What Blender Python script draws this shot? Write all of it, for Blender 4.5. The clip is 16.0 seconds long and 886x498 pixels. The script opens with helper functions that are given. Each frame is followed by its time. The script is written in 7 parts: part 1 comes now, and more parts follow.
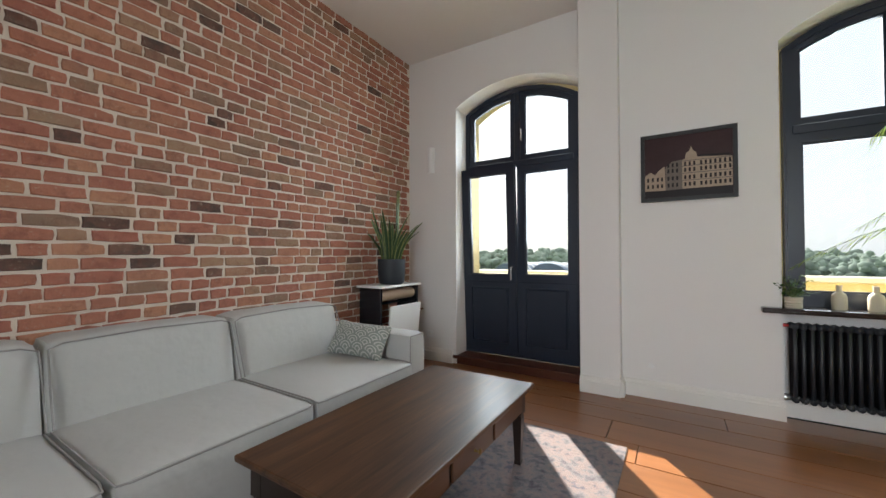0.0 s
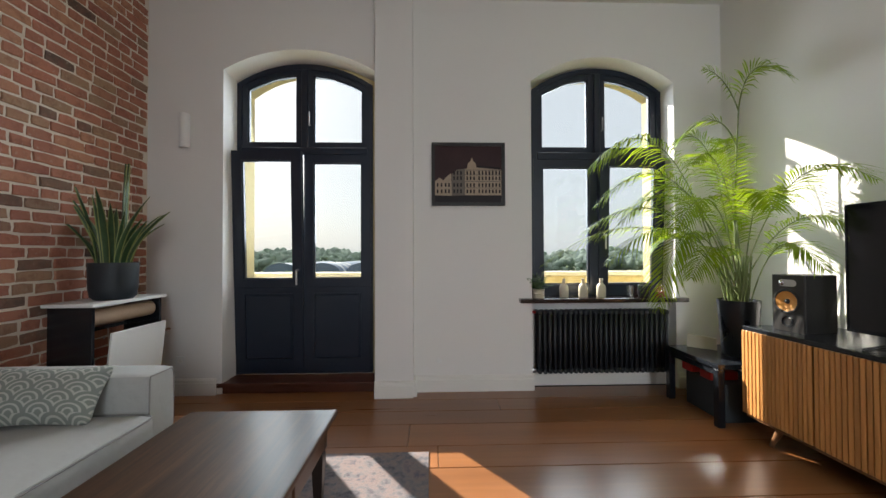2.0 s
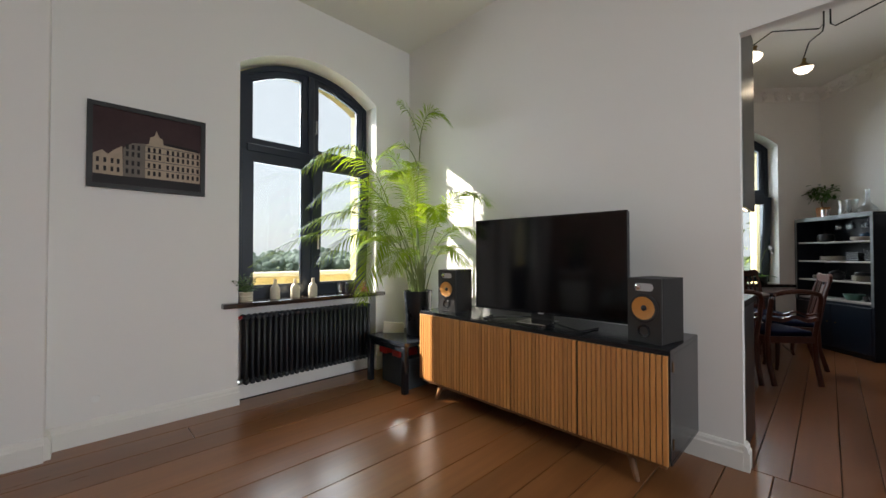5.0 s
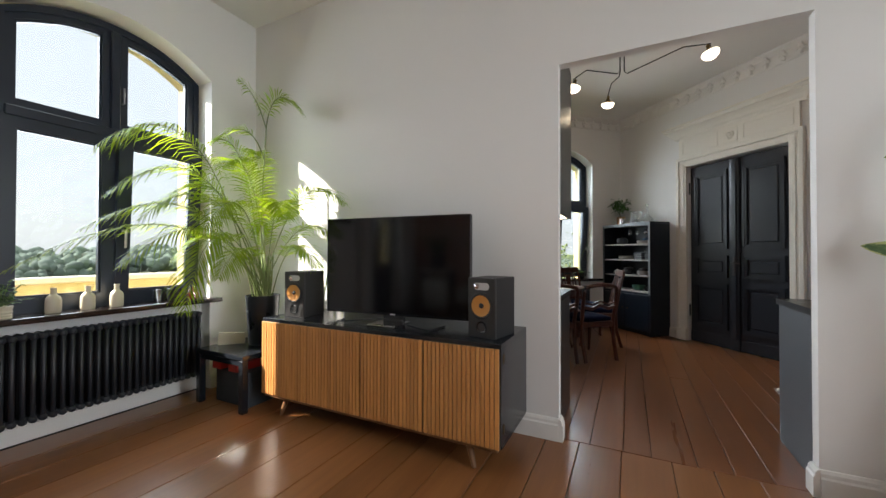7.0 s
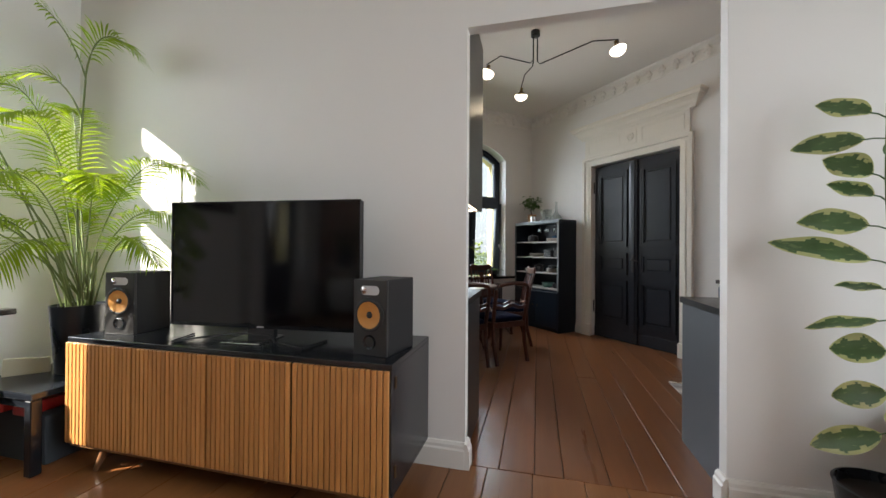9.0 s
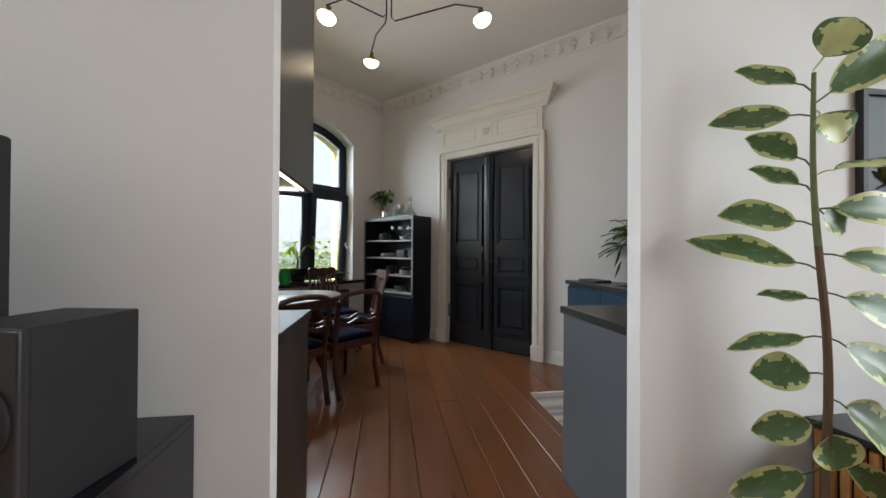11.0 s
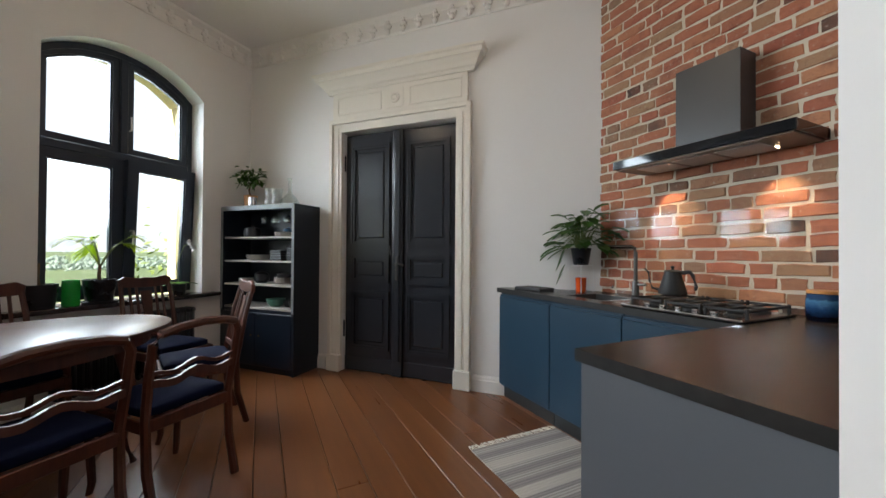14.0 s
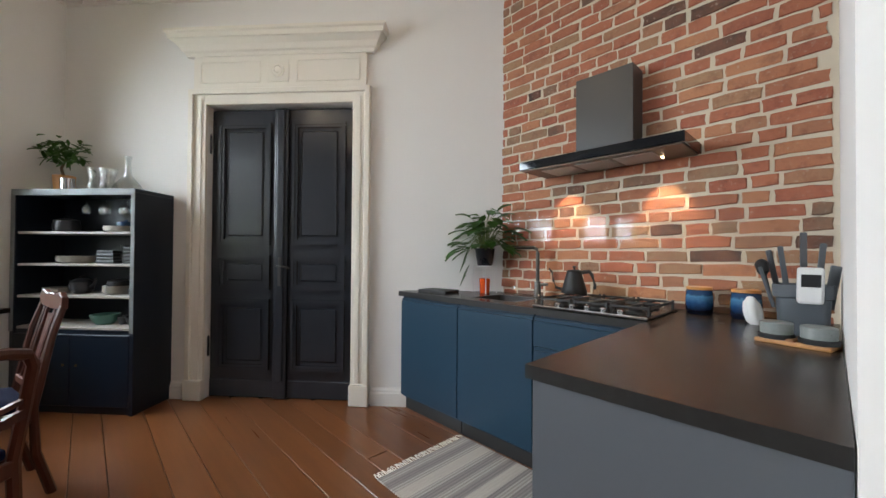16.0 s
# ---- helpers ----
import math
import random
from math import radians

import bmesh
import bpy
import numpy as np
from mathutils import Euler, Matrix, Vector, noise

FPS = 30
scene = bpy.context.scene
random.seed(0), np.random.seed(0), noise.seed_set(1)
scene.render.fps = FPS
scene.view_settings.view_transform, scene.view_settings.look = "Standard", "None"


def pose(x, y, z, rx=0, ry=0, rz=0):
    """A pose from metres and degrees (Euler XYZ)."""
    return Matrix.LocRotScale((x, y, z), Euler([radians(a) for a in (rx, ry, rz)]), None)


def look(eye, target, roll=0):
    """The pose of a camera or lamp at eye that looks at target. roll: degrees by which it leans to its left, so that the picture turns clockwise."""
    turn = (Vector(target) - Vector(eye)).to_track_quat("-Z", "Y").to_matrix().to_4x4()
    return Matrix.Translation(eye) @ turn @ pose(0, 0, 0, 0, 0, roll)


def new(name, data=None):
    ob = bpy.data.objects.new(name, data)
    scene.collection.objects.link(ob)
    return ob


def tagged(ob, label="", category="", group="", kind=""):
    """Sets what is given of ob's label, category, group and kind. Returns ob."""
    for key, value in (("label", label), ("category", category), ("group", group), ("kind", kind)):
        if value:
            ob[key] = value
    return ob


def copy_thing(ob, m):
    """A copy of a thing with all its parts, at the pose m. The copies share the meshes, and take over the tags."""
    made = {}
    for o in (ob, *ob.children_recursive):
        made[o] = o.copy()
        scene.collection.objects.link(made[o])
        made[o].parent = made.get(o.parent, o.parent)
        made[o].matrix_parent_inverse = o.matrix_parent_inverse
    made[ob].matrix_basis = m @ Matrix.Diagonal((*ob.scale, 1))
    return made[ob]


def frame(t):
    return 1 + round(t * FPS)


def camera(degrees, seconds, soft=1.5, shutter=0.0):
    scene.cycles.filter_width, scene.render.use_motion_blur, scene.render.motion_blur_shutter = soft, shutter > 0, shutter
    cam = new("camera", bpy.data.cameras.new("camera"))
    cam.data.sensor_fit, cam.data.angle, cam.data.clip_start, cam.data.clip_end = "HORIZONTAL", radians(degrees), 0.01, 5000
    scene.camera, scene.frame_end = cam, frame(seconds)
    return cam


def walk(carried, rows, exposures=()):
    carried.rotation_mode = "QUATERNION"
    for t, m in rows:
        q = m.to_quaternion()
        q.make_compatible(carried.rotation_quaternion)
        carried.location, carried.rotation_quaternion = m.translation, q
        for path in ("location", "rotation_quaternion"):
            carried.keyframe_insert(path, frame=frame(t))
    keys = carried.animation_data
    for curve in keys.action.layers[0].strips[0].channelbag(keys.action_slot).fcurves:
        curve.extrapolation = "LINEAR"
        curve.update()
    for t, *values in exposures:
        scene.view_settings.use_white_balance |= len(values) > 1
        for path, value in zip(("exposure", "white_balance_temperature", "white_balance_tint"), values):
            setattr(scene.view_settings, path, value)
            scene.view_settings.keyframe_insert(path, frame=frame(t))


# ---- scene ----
cam = camera(99.8, 16.0)
PATH = [
    (0, (0.268, -0.061, 1.178), (-0.786, 1.638, 1.213), -0.1),
    (0.5, (0.15, 0.027, 1.166), (-0.669, 1.851, 1.208), 0.1),
    (1, (0.074, 0.126, 1.159), (-0.485, 2.045, 1.204), 0.1),
    (1.5, (0.06, 0.176, 1.19), (-0.226, 2.156, 1.217), -0.3),
    (2, (0.029, 0.219, 1.189), (0.093, 2.218, 1.219), -0.2),
    (2.5, (0.012, 0.245, 1.182), (0.409, 2.205, 1.216), -0.1),
    (3, (-0.003, 0.256, 1.184), (0.651, 2.146, 1.217), -0.1),
    (3.5, (-0.002, 0.257, 1.186), (0.861, 2.06, 1.218), -0.0),
    (4, (0.001, 0.252, 1.184), (1.049, 1.955, 1.214), -0.0),
    (4.5, (0.019, 0.237, 1.182), (1.255, 1.809, 1.214), -0.0),
    (5, (0.024, 0.223, 1.182), (1.414, 1.66, 1.213), -0.0),
    (7.5, (0.247, 0.12, 1.206), (2.087, 0.904, 1.221), 0.1),
    (8, (0.35, 0.091, 1.209), (2.218, 0.807, 1.216), 0.1),
    (8.5, (0.471, 0.113, 1.198), (2.346, 0.808, 1.207), 0.2),
    (9, (0.63, 0.18, 1.19), (2.569, 0.67, 1.2), 0.4),
    (9.5, (0.82, 0.18, 1.193), (2.812, 0.356, 1.203), 0.4),
    (12, (1.854, 0.232, 1.196), (3.799, -0.231, 1.209), 0.4),
    (12.5, (2.048, 0.235, 1.194), (3.963, -0.34, 1.207), 0.4),
    (13, (2.222, 0.21, 1.192), (4.114, -0.437, 1.208), 0.4),
    (13.5, (2.355, 0.168, 1.193), (4.2, -0.603, 1.212), 0.4),
    (14, (2.464, 0.161, 1.201), (4.262, -0.715, 1.219), 0.4),
    (14.5, (2.546, 0.174, 1.212), (4.29, -0.805, 1.23), 0.2),
    (15, (2.621, 0.188, 1.205), (4.268, -0.947, 1.23), 0.4),
    (15.5, (2.674, 0.186, 1.199), (4.211, -1.093, 1.229), 0.5),
    (16, (2.753, 0.138, 1.2), (4.197, -1.246, 1.225), 0.4),
]
walk(cam, [(t, look(eye, target, roll)) for t, eye, target, roll in PATH], [(0.0, 2.55), (2.5, 2.1), (5.0, 2.3), (7.5, 2.48), (9.5, 2.58), (12.5, 2.65), (14.5, 3.0), (16.0, 3.2)])

# ---- light ----
SUN_EL, SUN_AZ = radians(32.4), math.atan2(0.59, 0.81)
world = bpy.data.worlds.new("sky")
scene.world = world
world.use_nodes = True
wn = world.node_tree.nodes
sky = wn.new("ShaderNodeTexSky")
sky.sky_type, sky.sun_disc = "NISHITA", False
sky.sun_elevation, sky.sun_rotation = SUN_EL, -SUN_AZ
sky.air_density, sky.dust_density, sky.ozone_density = 1.0, 3.0, 1.0
wn["Background"].inputs["Strength"].default_value = 0.08
haze = wn.new("ShaderNodeMix")  # a thin white haze over the whole sky
haze.data_type = "RGBA"
haze.inputs[0].default_value, haze.inputs[7].default_value = 0.90, (2.75, 2.8, 2.85, 1)
world.node_tree.links.new(sky.outputs[0], haze.inputs[6])
world.node_tree.links.new(haze.outputs[2], wn["Background"].inputs["Color"])
sun = new("sun", bpy.data.lights.new("sun", "SUN"))
sun.data.energy, sun.data.angle, sun.data.color = 3.7, radians(0.6), (1.0, 0.93, 0.82)
sun.matrix_world = look((-5.9, 8.1, 6.35), (0, 0, 0))
tagged(sun, kind="structure")


def daylight(name, m, w, h, watts, color=(0.88, 0.94, 1.0)):
    """Sky light that falls in through a window's opening."""
    d = bpy.data.lights.new(name, "AREA")
    d.shape, d.size, d.size_y, d.energy, d.color = "RECTANGLE", w, h, watts, color
    d.spread = radians(125)
    ob = new(name, d)
    ob.matrix_world = m
    return tagged(ob, kind="structure")


daylight("daylight_door", look((-1.13, 4.02, 2.14), (-1.13, 0, 0.9)), 1.8, 1.74, 13.0)
daylight("daylight_window", look((1.6, 4.02, 2.14), (1.6, 0, 0.9)), 1.8, 1.74, 13.0)
daylight("daylight_back", look((1.0, -3.36, 1.75), (1.0, 0, 0.9)), 1.5, 2.0, 11.0)
for v in (1.16, 2.73):
    eye = pose(6.317, -0.58, 0, 0, 0, 42.29) @ Vector((1.28 + 0.51, v, 2.20))
    to = pose(6.317, -0.58, 0, 0, 0, 42.29) @ Vector((0, v, 1.5))
    daylight("daylight_kitchen", look(eye, to), 1.5, 1.6, 14.5, (0.84, 0.92, 1.0))


# ---- materials ----
def nodes_of(name):
    m = bpy.data.materials.new(name)
    m.use_nodes = True
    nt = m.node_tree
    return m, nt, nt.nodes["Principled BSDF"]


def mixer(nt, fac, a, b, blend="MIX"):
    n = nt.nodes.new("ShaderNodeMix")
    n.data_type, n.blend_type = "RGBA", blend
    for sock, v in ((n.inputs[0], fac), (n.inputs[6], a), (n.inputs[7], b)):
        if isinstance(v, bpy.types.NodeSocket):
            nt.links.new(v, sock)
        elif isinstance(v, (int, float)):
            sock.default_value = v
        else:
            sock.default_value = (*v, 1)
    return n.outputs[2]


def noise_of(nt, vec, scale, detail=4.0, rough=0.55):
    n = nt.nodes.new("ShaderNodeTexNoise")
    n.inputs["Scale"].default_value, n.inputs["Detail"].default_value, n.inputs["Roughness"].default_value = scale, detail, rough
    nt.links.new(vec, n.inputs["Vector"])
    return n.outputs["Fac"]


def ramp_of(nt, fac, stops):
    n = nt.nodes.new("ShaderNodeValToRGB")
    el = n.color_ramp.elements
    while len(el) < len(stops):
        el.new(0.5)
    for e, (p, c) in zip(el, stops):
        e.position, e.color = p, (*c, 1)
    nt.links.new(fac, n.inputs[0])
    return n.outputs[0]


def math_of(nt, op, a, b):
    n = nt.nodes.new("ShaderNodeMath")
    n.operation = op
    for sock, v in zip(n.inputs, (a, b)):
        if isinstance(v, bpy.types.NodeSocket):
            nt.links.new(v, sock)
        else:
            sock.default_value = v
    return n.outputs[0]


def place_of(nt, stretch=(1, 1, 1), local=False, turn=0.0):
    if local:
        src = nt.nodes.new("ShaderNodeTexCoord").outputs["Object"]
    else:
        src = nt.nodes.new("ShaderNodeNewGeometry").outputs["Position"]
    n = nt.nodes.new("ShaderNodeMapping")
    n.inputs["Scale"].default_value = stretch
    n.inputs["Rotation"].default_value = (0, 0, turn)
    nt.links.new(src, n.inputs["Vector"])
    return n.outputs[0]


def bump_of(nt, bsdf, height, strength, dist=0.01):
    n = nt.nodes.new("ShaderNodeBump")
    n.inputs["Strength"].default_value, n.inputs["Distance"].default_value = strength, dist
    nt.links.new(height, n.inputs["Height"])
    nt.links.new(n.outputs[0], bsdf.inputs["Normal"])


def chance(nt):
    a = nt.nodes.new("ShaderNodeObjectInfo").outputs["Random"]
    b = nt.nodes.new("ShaderNodeNewGeometry").outputs["Random Per Island"]
    return math_of(nt, "FRACT", math_of(nt, "ADD", a, b), 0.0)


def surf(name, base, rough=0.5, metal=0.0, var=0.12, scale=3.0, grain=60.0, bump=0.08, dist=0.004, coat=0.0, local=False, soft=0.0):
    """A plain surface with stains at a large scale and grain at a small one."""
    m, nt, p = nodes_of(name)
    pos = place_of(nt, local=local)
    big, fine = noise_of(nt, pos, scale), noise_of(nt, pos, grain, 6)
    dark = tuple(c * (1 - var) for c in base)
    light = tuple(min(1, c * (1 + var)) for c in base)
    col = mixer(nt, big, dark, light)
    col = mixer(nt, math_of(nt, "MULTIPLY", fine, 0.25), col, tuple(c * (1 - 1.5 * var) for c in base))
    nt.links.new(col, p.inputs["Base Color"])
    r = math_of(nt, "ADD", math_of(nt, "MULTIPLY", big, min(0.14, var)), rough - min(0.14, var) / 2)
    nt.links.new(r, p.inputs["Roughness"])
    p.inputs["Metallic"].default_value, p.inputs["Coat Weight"].default_value = metal, coat
    if bump:
        h = math_of(nt, "ADD", fine, math_of(nt, "MULTIPLY", noise_of(nt, pos, 7.0, 3), soft)) if soft else fine
        bump_of(nt, p, h, bump, dist)
    return m


def wood(name, dark, light, rough=0.4, along="x", scale=1.0, bump=0.1, coat=0.0, spread=0.35, local=False):
    """Grain drawn out along one axis; each piece a little lighter or darker."""
    m, nt, p = nodes_of(name)
    s = {"x": (0.9, 14, 14), "y": (14, 0.9, 14), "z": (14, 14, 0.9)}[along]
    rnd = chance(nt)
    pos = place_of(nt, tuple(v * scale for v in s), local)
    off = nt.nodes.new("ShaderNodeVectorMath")
    off.operation = "ADD"
    nt.links.new(pos, off.inputs[0])
    cx = nt.nodes.new("ShaderNodeCombineXYZ")
    for k in range(3):
        nt.links.new(math_of(nt, "MULTIPLY", rnd, 37.0 + 11 * k), cx.inputs[k])
    nt.links.new(cx.outputs[0], off.inputs[1])
    g1, g2 = noise_of(nt, off.outputs[0], 1.1, 8, 0.65), noise_of(nt, off.outputs[0], 6.0, 4)
    grain = math_of(nt, "ADD", math_of(nt, "MULTIPLY", g1, 0.75), math_of(nt, "MULTIPLY", g2, 0.25))
    col = ramp_of(nt, grain, [(0.3, dark), (0.55, tuple((a + b) / 2 for a, b in zip(dark, light))), (0.75, light)])
    tone = math_of(nt, "ADD", math_of(nt, "MULTIPLY", rnd, spread), 1 - spread / 2)
    hsv = nt.nodes.new("ShaderNodeHueSaturation")
    nt.links.new(col, hsv.inputs["Color"])
    nt.links.new(tone, hsv.inputs["Value"])
    nt.links.new(hsv.outputs[0], p.inputs["Base Color"])
    nt.links.new(math_of(nt, "ADD", math_of(nt, "MULTIPLY", grain, 0.2), rough - 0.1), p.inputs["Roughness"])
    p.inputs["Coat Weight"].default_value = coat
    p.inputs["Coat Roughness"].default_value = 0.2
    bump_of(nt, p, grain, bump, 0.002)
    return m


def glass_of(name, tint=(1, 1, 1), gloss=0.05):
    m = bpy.data.materials.new(name)
    m.use_nodes = True
    nt = m.node_tree
    nt.nodes.remove(nt.nodes["Principled BSDF"])
    tr, gl, mx = (nt.nodes.new(k) for k in ("ShaderNodeBsdfTransparent", "ShaderNodeBsdfGlossy", "ShaderNodeMixShader"))
    tr.inputs[0].default_value = (*tint, 1)
    gl.inputs["Roughness"].default_value = 0.02
    mx.inputs[0].default_value = gloss
    nt.links.new(tr.outputs[0], mx.inputs[1])
    nt.links.new(gl.outputs[0], mx.inputs[2])
    nt.links.new(mx.outputs[0], nt.nodes["Material Output"].inputs[0])
    return m


def glow(name, color, strength):
    m, nt, p = nodes_of(name)
    p.inputs["Base Color"].default_value = (0.8, 0.8, 0.8, 1)
    p.inputs["Emission Color"].default_value, p.inputs["Emission Strength"].default_value = (*color, 1), strength
    return m


def brick_mat(name, tone=1.0, chroma=1.0):
    m, nt, p = nodes_of(name)
    rnd = chance(nt)
    tones = ramp_of(nt, rnd, [(0.0, (0.035, 0.028, 0.026)), (0.03, (0.09, 0.06, 0.045)), (0.08, (0.26, 0.17, 0.11)), (0.16, (0.40, 0.25, 0.14)),
                              (0.28, (0.40, 0.135, 0.075)), (0.5, (0.49, 0.17, 0.09)), (0.72, (0.39, 0.112, 0.066)), (0.86, (0.54, 0.25, 0.125)), (1.0, (0.34, 0.10, 0.062))])
    pos = place_of(nt)
    big, mid, fine = noise_of(nt, pos, 9, 5, 0.65), noise_of(nt, pos, 45, 6, 0.7), noise_of(nt, pos, 220, 3)
    col = mixer(nt, ramp_of(nt, big, [(0.35, (0, 0, 0)), (0.7, (0.45, 0.45, 0.45))]), tones, (0.44, 0.17, 0.095), "MIX")
    kiln = nt.nodes.new("ShaderNodeHueSaturation")
    kiln.inputs["Value"].default_value, kiln.inputs["Saturation"].default_value = tone, chroma
    nt.links.new(col, kiln.inputs["Color"])
    col = kiln.outputs[0]
    soot = ramp_of(nt, noise_of(nt, pos, 17, 6, 0.7), [(0.30, (1, 1, 1)), (0.50, (0, 0, 0))])
    col = mixer(nt, math_of(nt, "MULTIPLY", soot, 0.6), col, (0.17, 0.058, 0.038))
    spots = ramp_of(nt, mid, [(0.58, (0, 0, 0)), (0.72, (1, 1, 1))])
    col = mixer(nt, math_of(nt, "MULTIPLY", spots, 0.45), col, (0.60, 0.50, 0.40))
    pits = ramp_of(nt, fine, [(0.3, (1, 1, 1)), (0.42, (0, 0, 0))])
    col = mixer(nt, math_of(nt, "MULTIPLY", pits, 0.4), col, (0.07, 0.035, 0.028))
    nt.links.new(col, p.inputs["Base Color"])
    p.inputs["Roughness"].default_value = 0.85
    bump_of(nt, p, math_of(nt, "ADD", mid, math_of(nt, "MULTIPLY", fine, 0.4)), 0.55, 0.006)
    return m


WALL = surf("white wall paint", (0.79, 0.775, 0.755), 0.75, var=0.02, scale=1.2, grain=140, bump=0.05, dist=0.002)
CEIL = surf("ceiling paint", (0.80, 0.78, 0.75), 0.85, var=0.02, scale=1.0, grain=120, bump=0.04, dist=0.002)
TRIM = surf("white gloss trim", (0.80, 0.78, 0.74), 0.38, var=0.03, scale=4, grain=90, bump=0.03, dist=0.001)
CREAM = surf("cream door trim", (0.80, 0.76, 0.68), 0.42, var=0.03, scale=4, grain=70, bump=0.05, dist=0.001)
MORTARTAN = surf("tan mortar", (0.64, 0.56, 0.44), 0.95, var=0.15, scale=6, grain=160, bump=0.5, dist=0.006)
MORTAR = surf("lime mortar", (0.76, 0.69, 0.60), 0.95, var=0.12, scale=6, grain=160, bump=0.5, dist=0.006)
BRICK = brick_mat("old brick", 0.95, 0.91)
BRICKDEEP = brick_mat("deep red old brick", 0.88)
FRAME = surf("blue-black window paint", (0.011, 0.018, 0.034), 0.34, var=0.15, scale=5, grain=120, bump=0.03, dist=0.001)
BLACKDOOR = surf("black door paint", (0.027, 0.031, 0.039), 0.24, var=0.05, scale=5, grain=160, bump=0.02, dist=0.001)
GLASS = glass_of("window glass", (0.86, 0.89, 0.90), 0.04)
CLEAR = glass_of("clear glassware", (0.95, 0.97, 0.97), 0.16)
FLOOR = wood("oiled pine boards", (0.170, 0.064, 0.021), (0.305, 0.126, 0.043), 0.30, "x", 0.40, 0.04, coat=0.2, spread=0.28)
FLOORDARK = wood("darker kitchen boards", (0.145, 0.051, 0.018), (0.250, 0.093, 0.032), 0.30, "x", 0.40, 0.04, coat=0.2, spread=0.28)
GAPDARK = surf("dark gap", (0.012, 0.009, 0.007), 0.9, var=0.1)
STEPWOOD = wood("dark red step", (0.05, 0.014, 0.008), (0.11, 0.032, 0.016), 0.38, "x", 1.0, 0.08)
FABRIC = surf("light grey linen", (0.485, 0.49, 0.475), 0.92, var=0.05, scale=2.5, grain=420, bump=0.35, dist=0.002, soft=14.0)
PIPING = surf("grey piping", (0.30, 0.29, 0.28), 0.9, var=0.08, grain=300, bump=0.2)
TABLEWOOD = wood("worn brown tabletop", (0.012, 0.006, 0.004), (0.165, 0.080, 0.038), 0.40, "y", 1.1, 0.05, coat=0.15, spread=0.0)
TABLEDARK = surf("dark stained apron", (0.020, 0.011, 0.008), 0.35, var=0.25, scale=7, grain=60, bump=0.06)
DRAWERWOOD = wood("brown drawer front", (0.05, 0.022, 0.011), (0.12, 0.055, 0.028), 0.35, "y", 1.2, 0.06)
BRASS = surf("aged brass", (0.20, 0.13, 0.05), 0.35, 0.9, var=0.2)
SLATWOOD = wood("oak slats", (0.36, 0.155, 0.044), (0.72, 0.35, 0.11), 0.42, "z", 1.0, 0.1, spread=0.3)
LEGWOOD = wood("walnut leg", (0.10, 0.045, 0.02), (0.21, 0.10, 0.045), 0.4, "z", 1.2, 0.06)
BLACKLAQ = surf("black lacquer", (0.010, 0.012, 0.016), 0.22, var=0.15, scale=3, grain=60, bump=0.01)
BLACKMAT = surf("matt black", (0.014, 0.014, 0.015), 0.55, var=0.2, scale=6, grain=160, bump=0.06)
SCREEN = surf("dark glass screen", (0.004, 0.004, 0.005), 0.09, var=0.05, bump=0.0)
CHROME = surf("chrome", (0.72, 0.72, 0.73), 0.16, 1.0, var=0.04, bump=0.0)
STEEL = surf("brushed steel", (0.45, 0.45, 0.46), 0.32, 1.0, var=0.06, grain=200, bump=0.04)
SILVER = surf("silver plastic", (0.60, 0.60, 0.61), 0.3, 0.3, var=0.04, bump=0.0)
AMBER = surf("yellow woven cone", (0.58, 0.26, 0.055), 0.5, var=0.1, scale=30, grain=300, bump=0.3)
RUBBER = surf("black rubber", (0.016, 0.016, 0.017), 0.6, var=0.1, bump=0.02)
RADPAINT = surf("anthracite radiator", (0.026, 0.030, 0.038), 0.42, var=0.12, grain=120, bump=0.02)
SILL = surf("dark brown sill", (0.022, 0.013, 0.011), 0.22, var=0.2, scale=6, grain=60, bump=0.03, coat=0.3)
NAVY = surf("navy cabinet front", (0.010, 0.041, 0.074), 0.38, var=0.06, scale=3, grain=200, bump=0.015)
GREYPANEL = surf("slate grey panel", (0.088, 0.096, 0.108), 0.45, var=0.05, scale=2, grain=240, bump=0.02)
DARKPANEL = surf("charcoal panel", (0.030, 0.029, 0.029), 0.32, var=0.06, scale=2, grain=240, bump=0.015)
WORKTOP = surf("dark stone worktop", (0.032, 0.025, 0.021), 0.24, var=0.15, scale=5, grain=60, bump=0.01)
SATINTOP = surf("satin dark worktop", (0.032, 0.029, 0.028), 0.5, var=0.12, scale=5, grain=60, bump=0.01)
WORKEDGE = surf("worktop edge", (0.020, 0.019, 0.018), 0.35, var=0.5, scale=30, grain=90, bump=0.05)
CHAIRWOOD = wood("mahogany chair", (0.035, 0.008, 0.005), (0.13, 0.036, 0.017), 0.40, "z", 0.9, 0.03, coat=0.12)
SEATBLUE = surf("navy velvet", (0.004, 0.007, 0.028), 0.85, var=0.2, grain=300, bump=0.15)
LEAF = surf("palm leaf", (0.135, 0.235, 0.012), 0.45, var=0.35, scale=9, grain=40, bump=0.05)
LEAFDARK = surf("dark green leaf", (0.050, 0.120, 0.026), 0.35, var=0.35, scale=14, grain=50, bump=0.08)
STALK = surf("plant stalk", (0.13, 0.17, 0.05), 0.55, var=0.3, scale=20, grain=90, bump=0.15)
BARK = surf("brown stem", (0.13, 0.075, 0.04), 0.75, var=0.3, scale=30, grain=120, bump=0.4)
SOIL = surf("potting soil", (0.022, 0.014, 0.010), 0.95, var=0.4, scale=30, grain=150, bump=1.0, dist=0.01)
POTBLACK = surf("glazed black pot", (0.012, 0.014, 0.018), 0.28, var=0.15, scale=6, grain=90, bump=0.03)
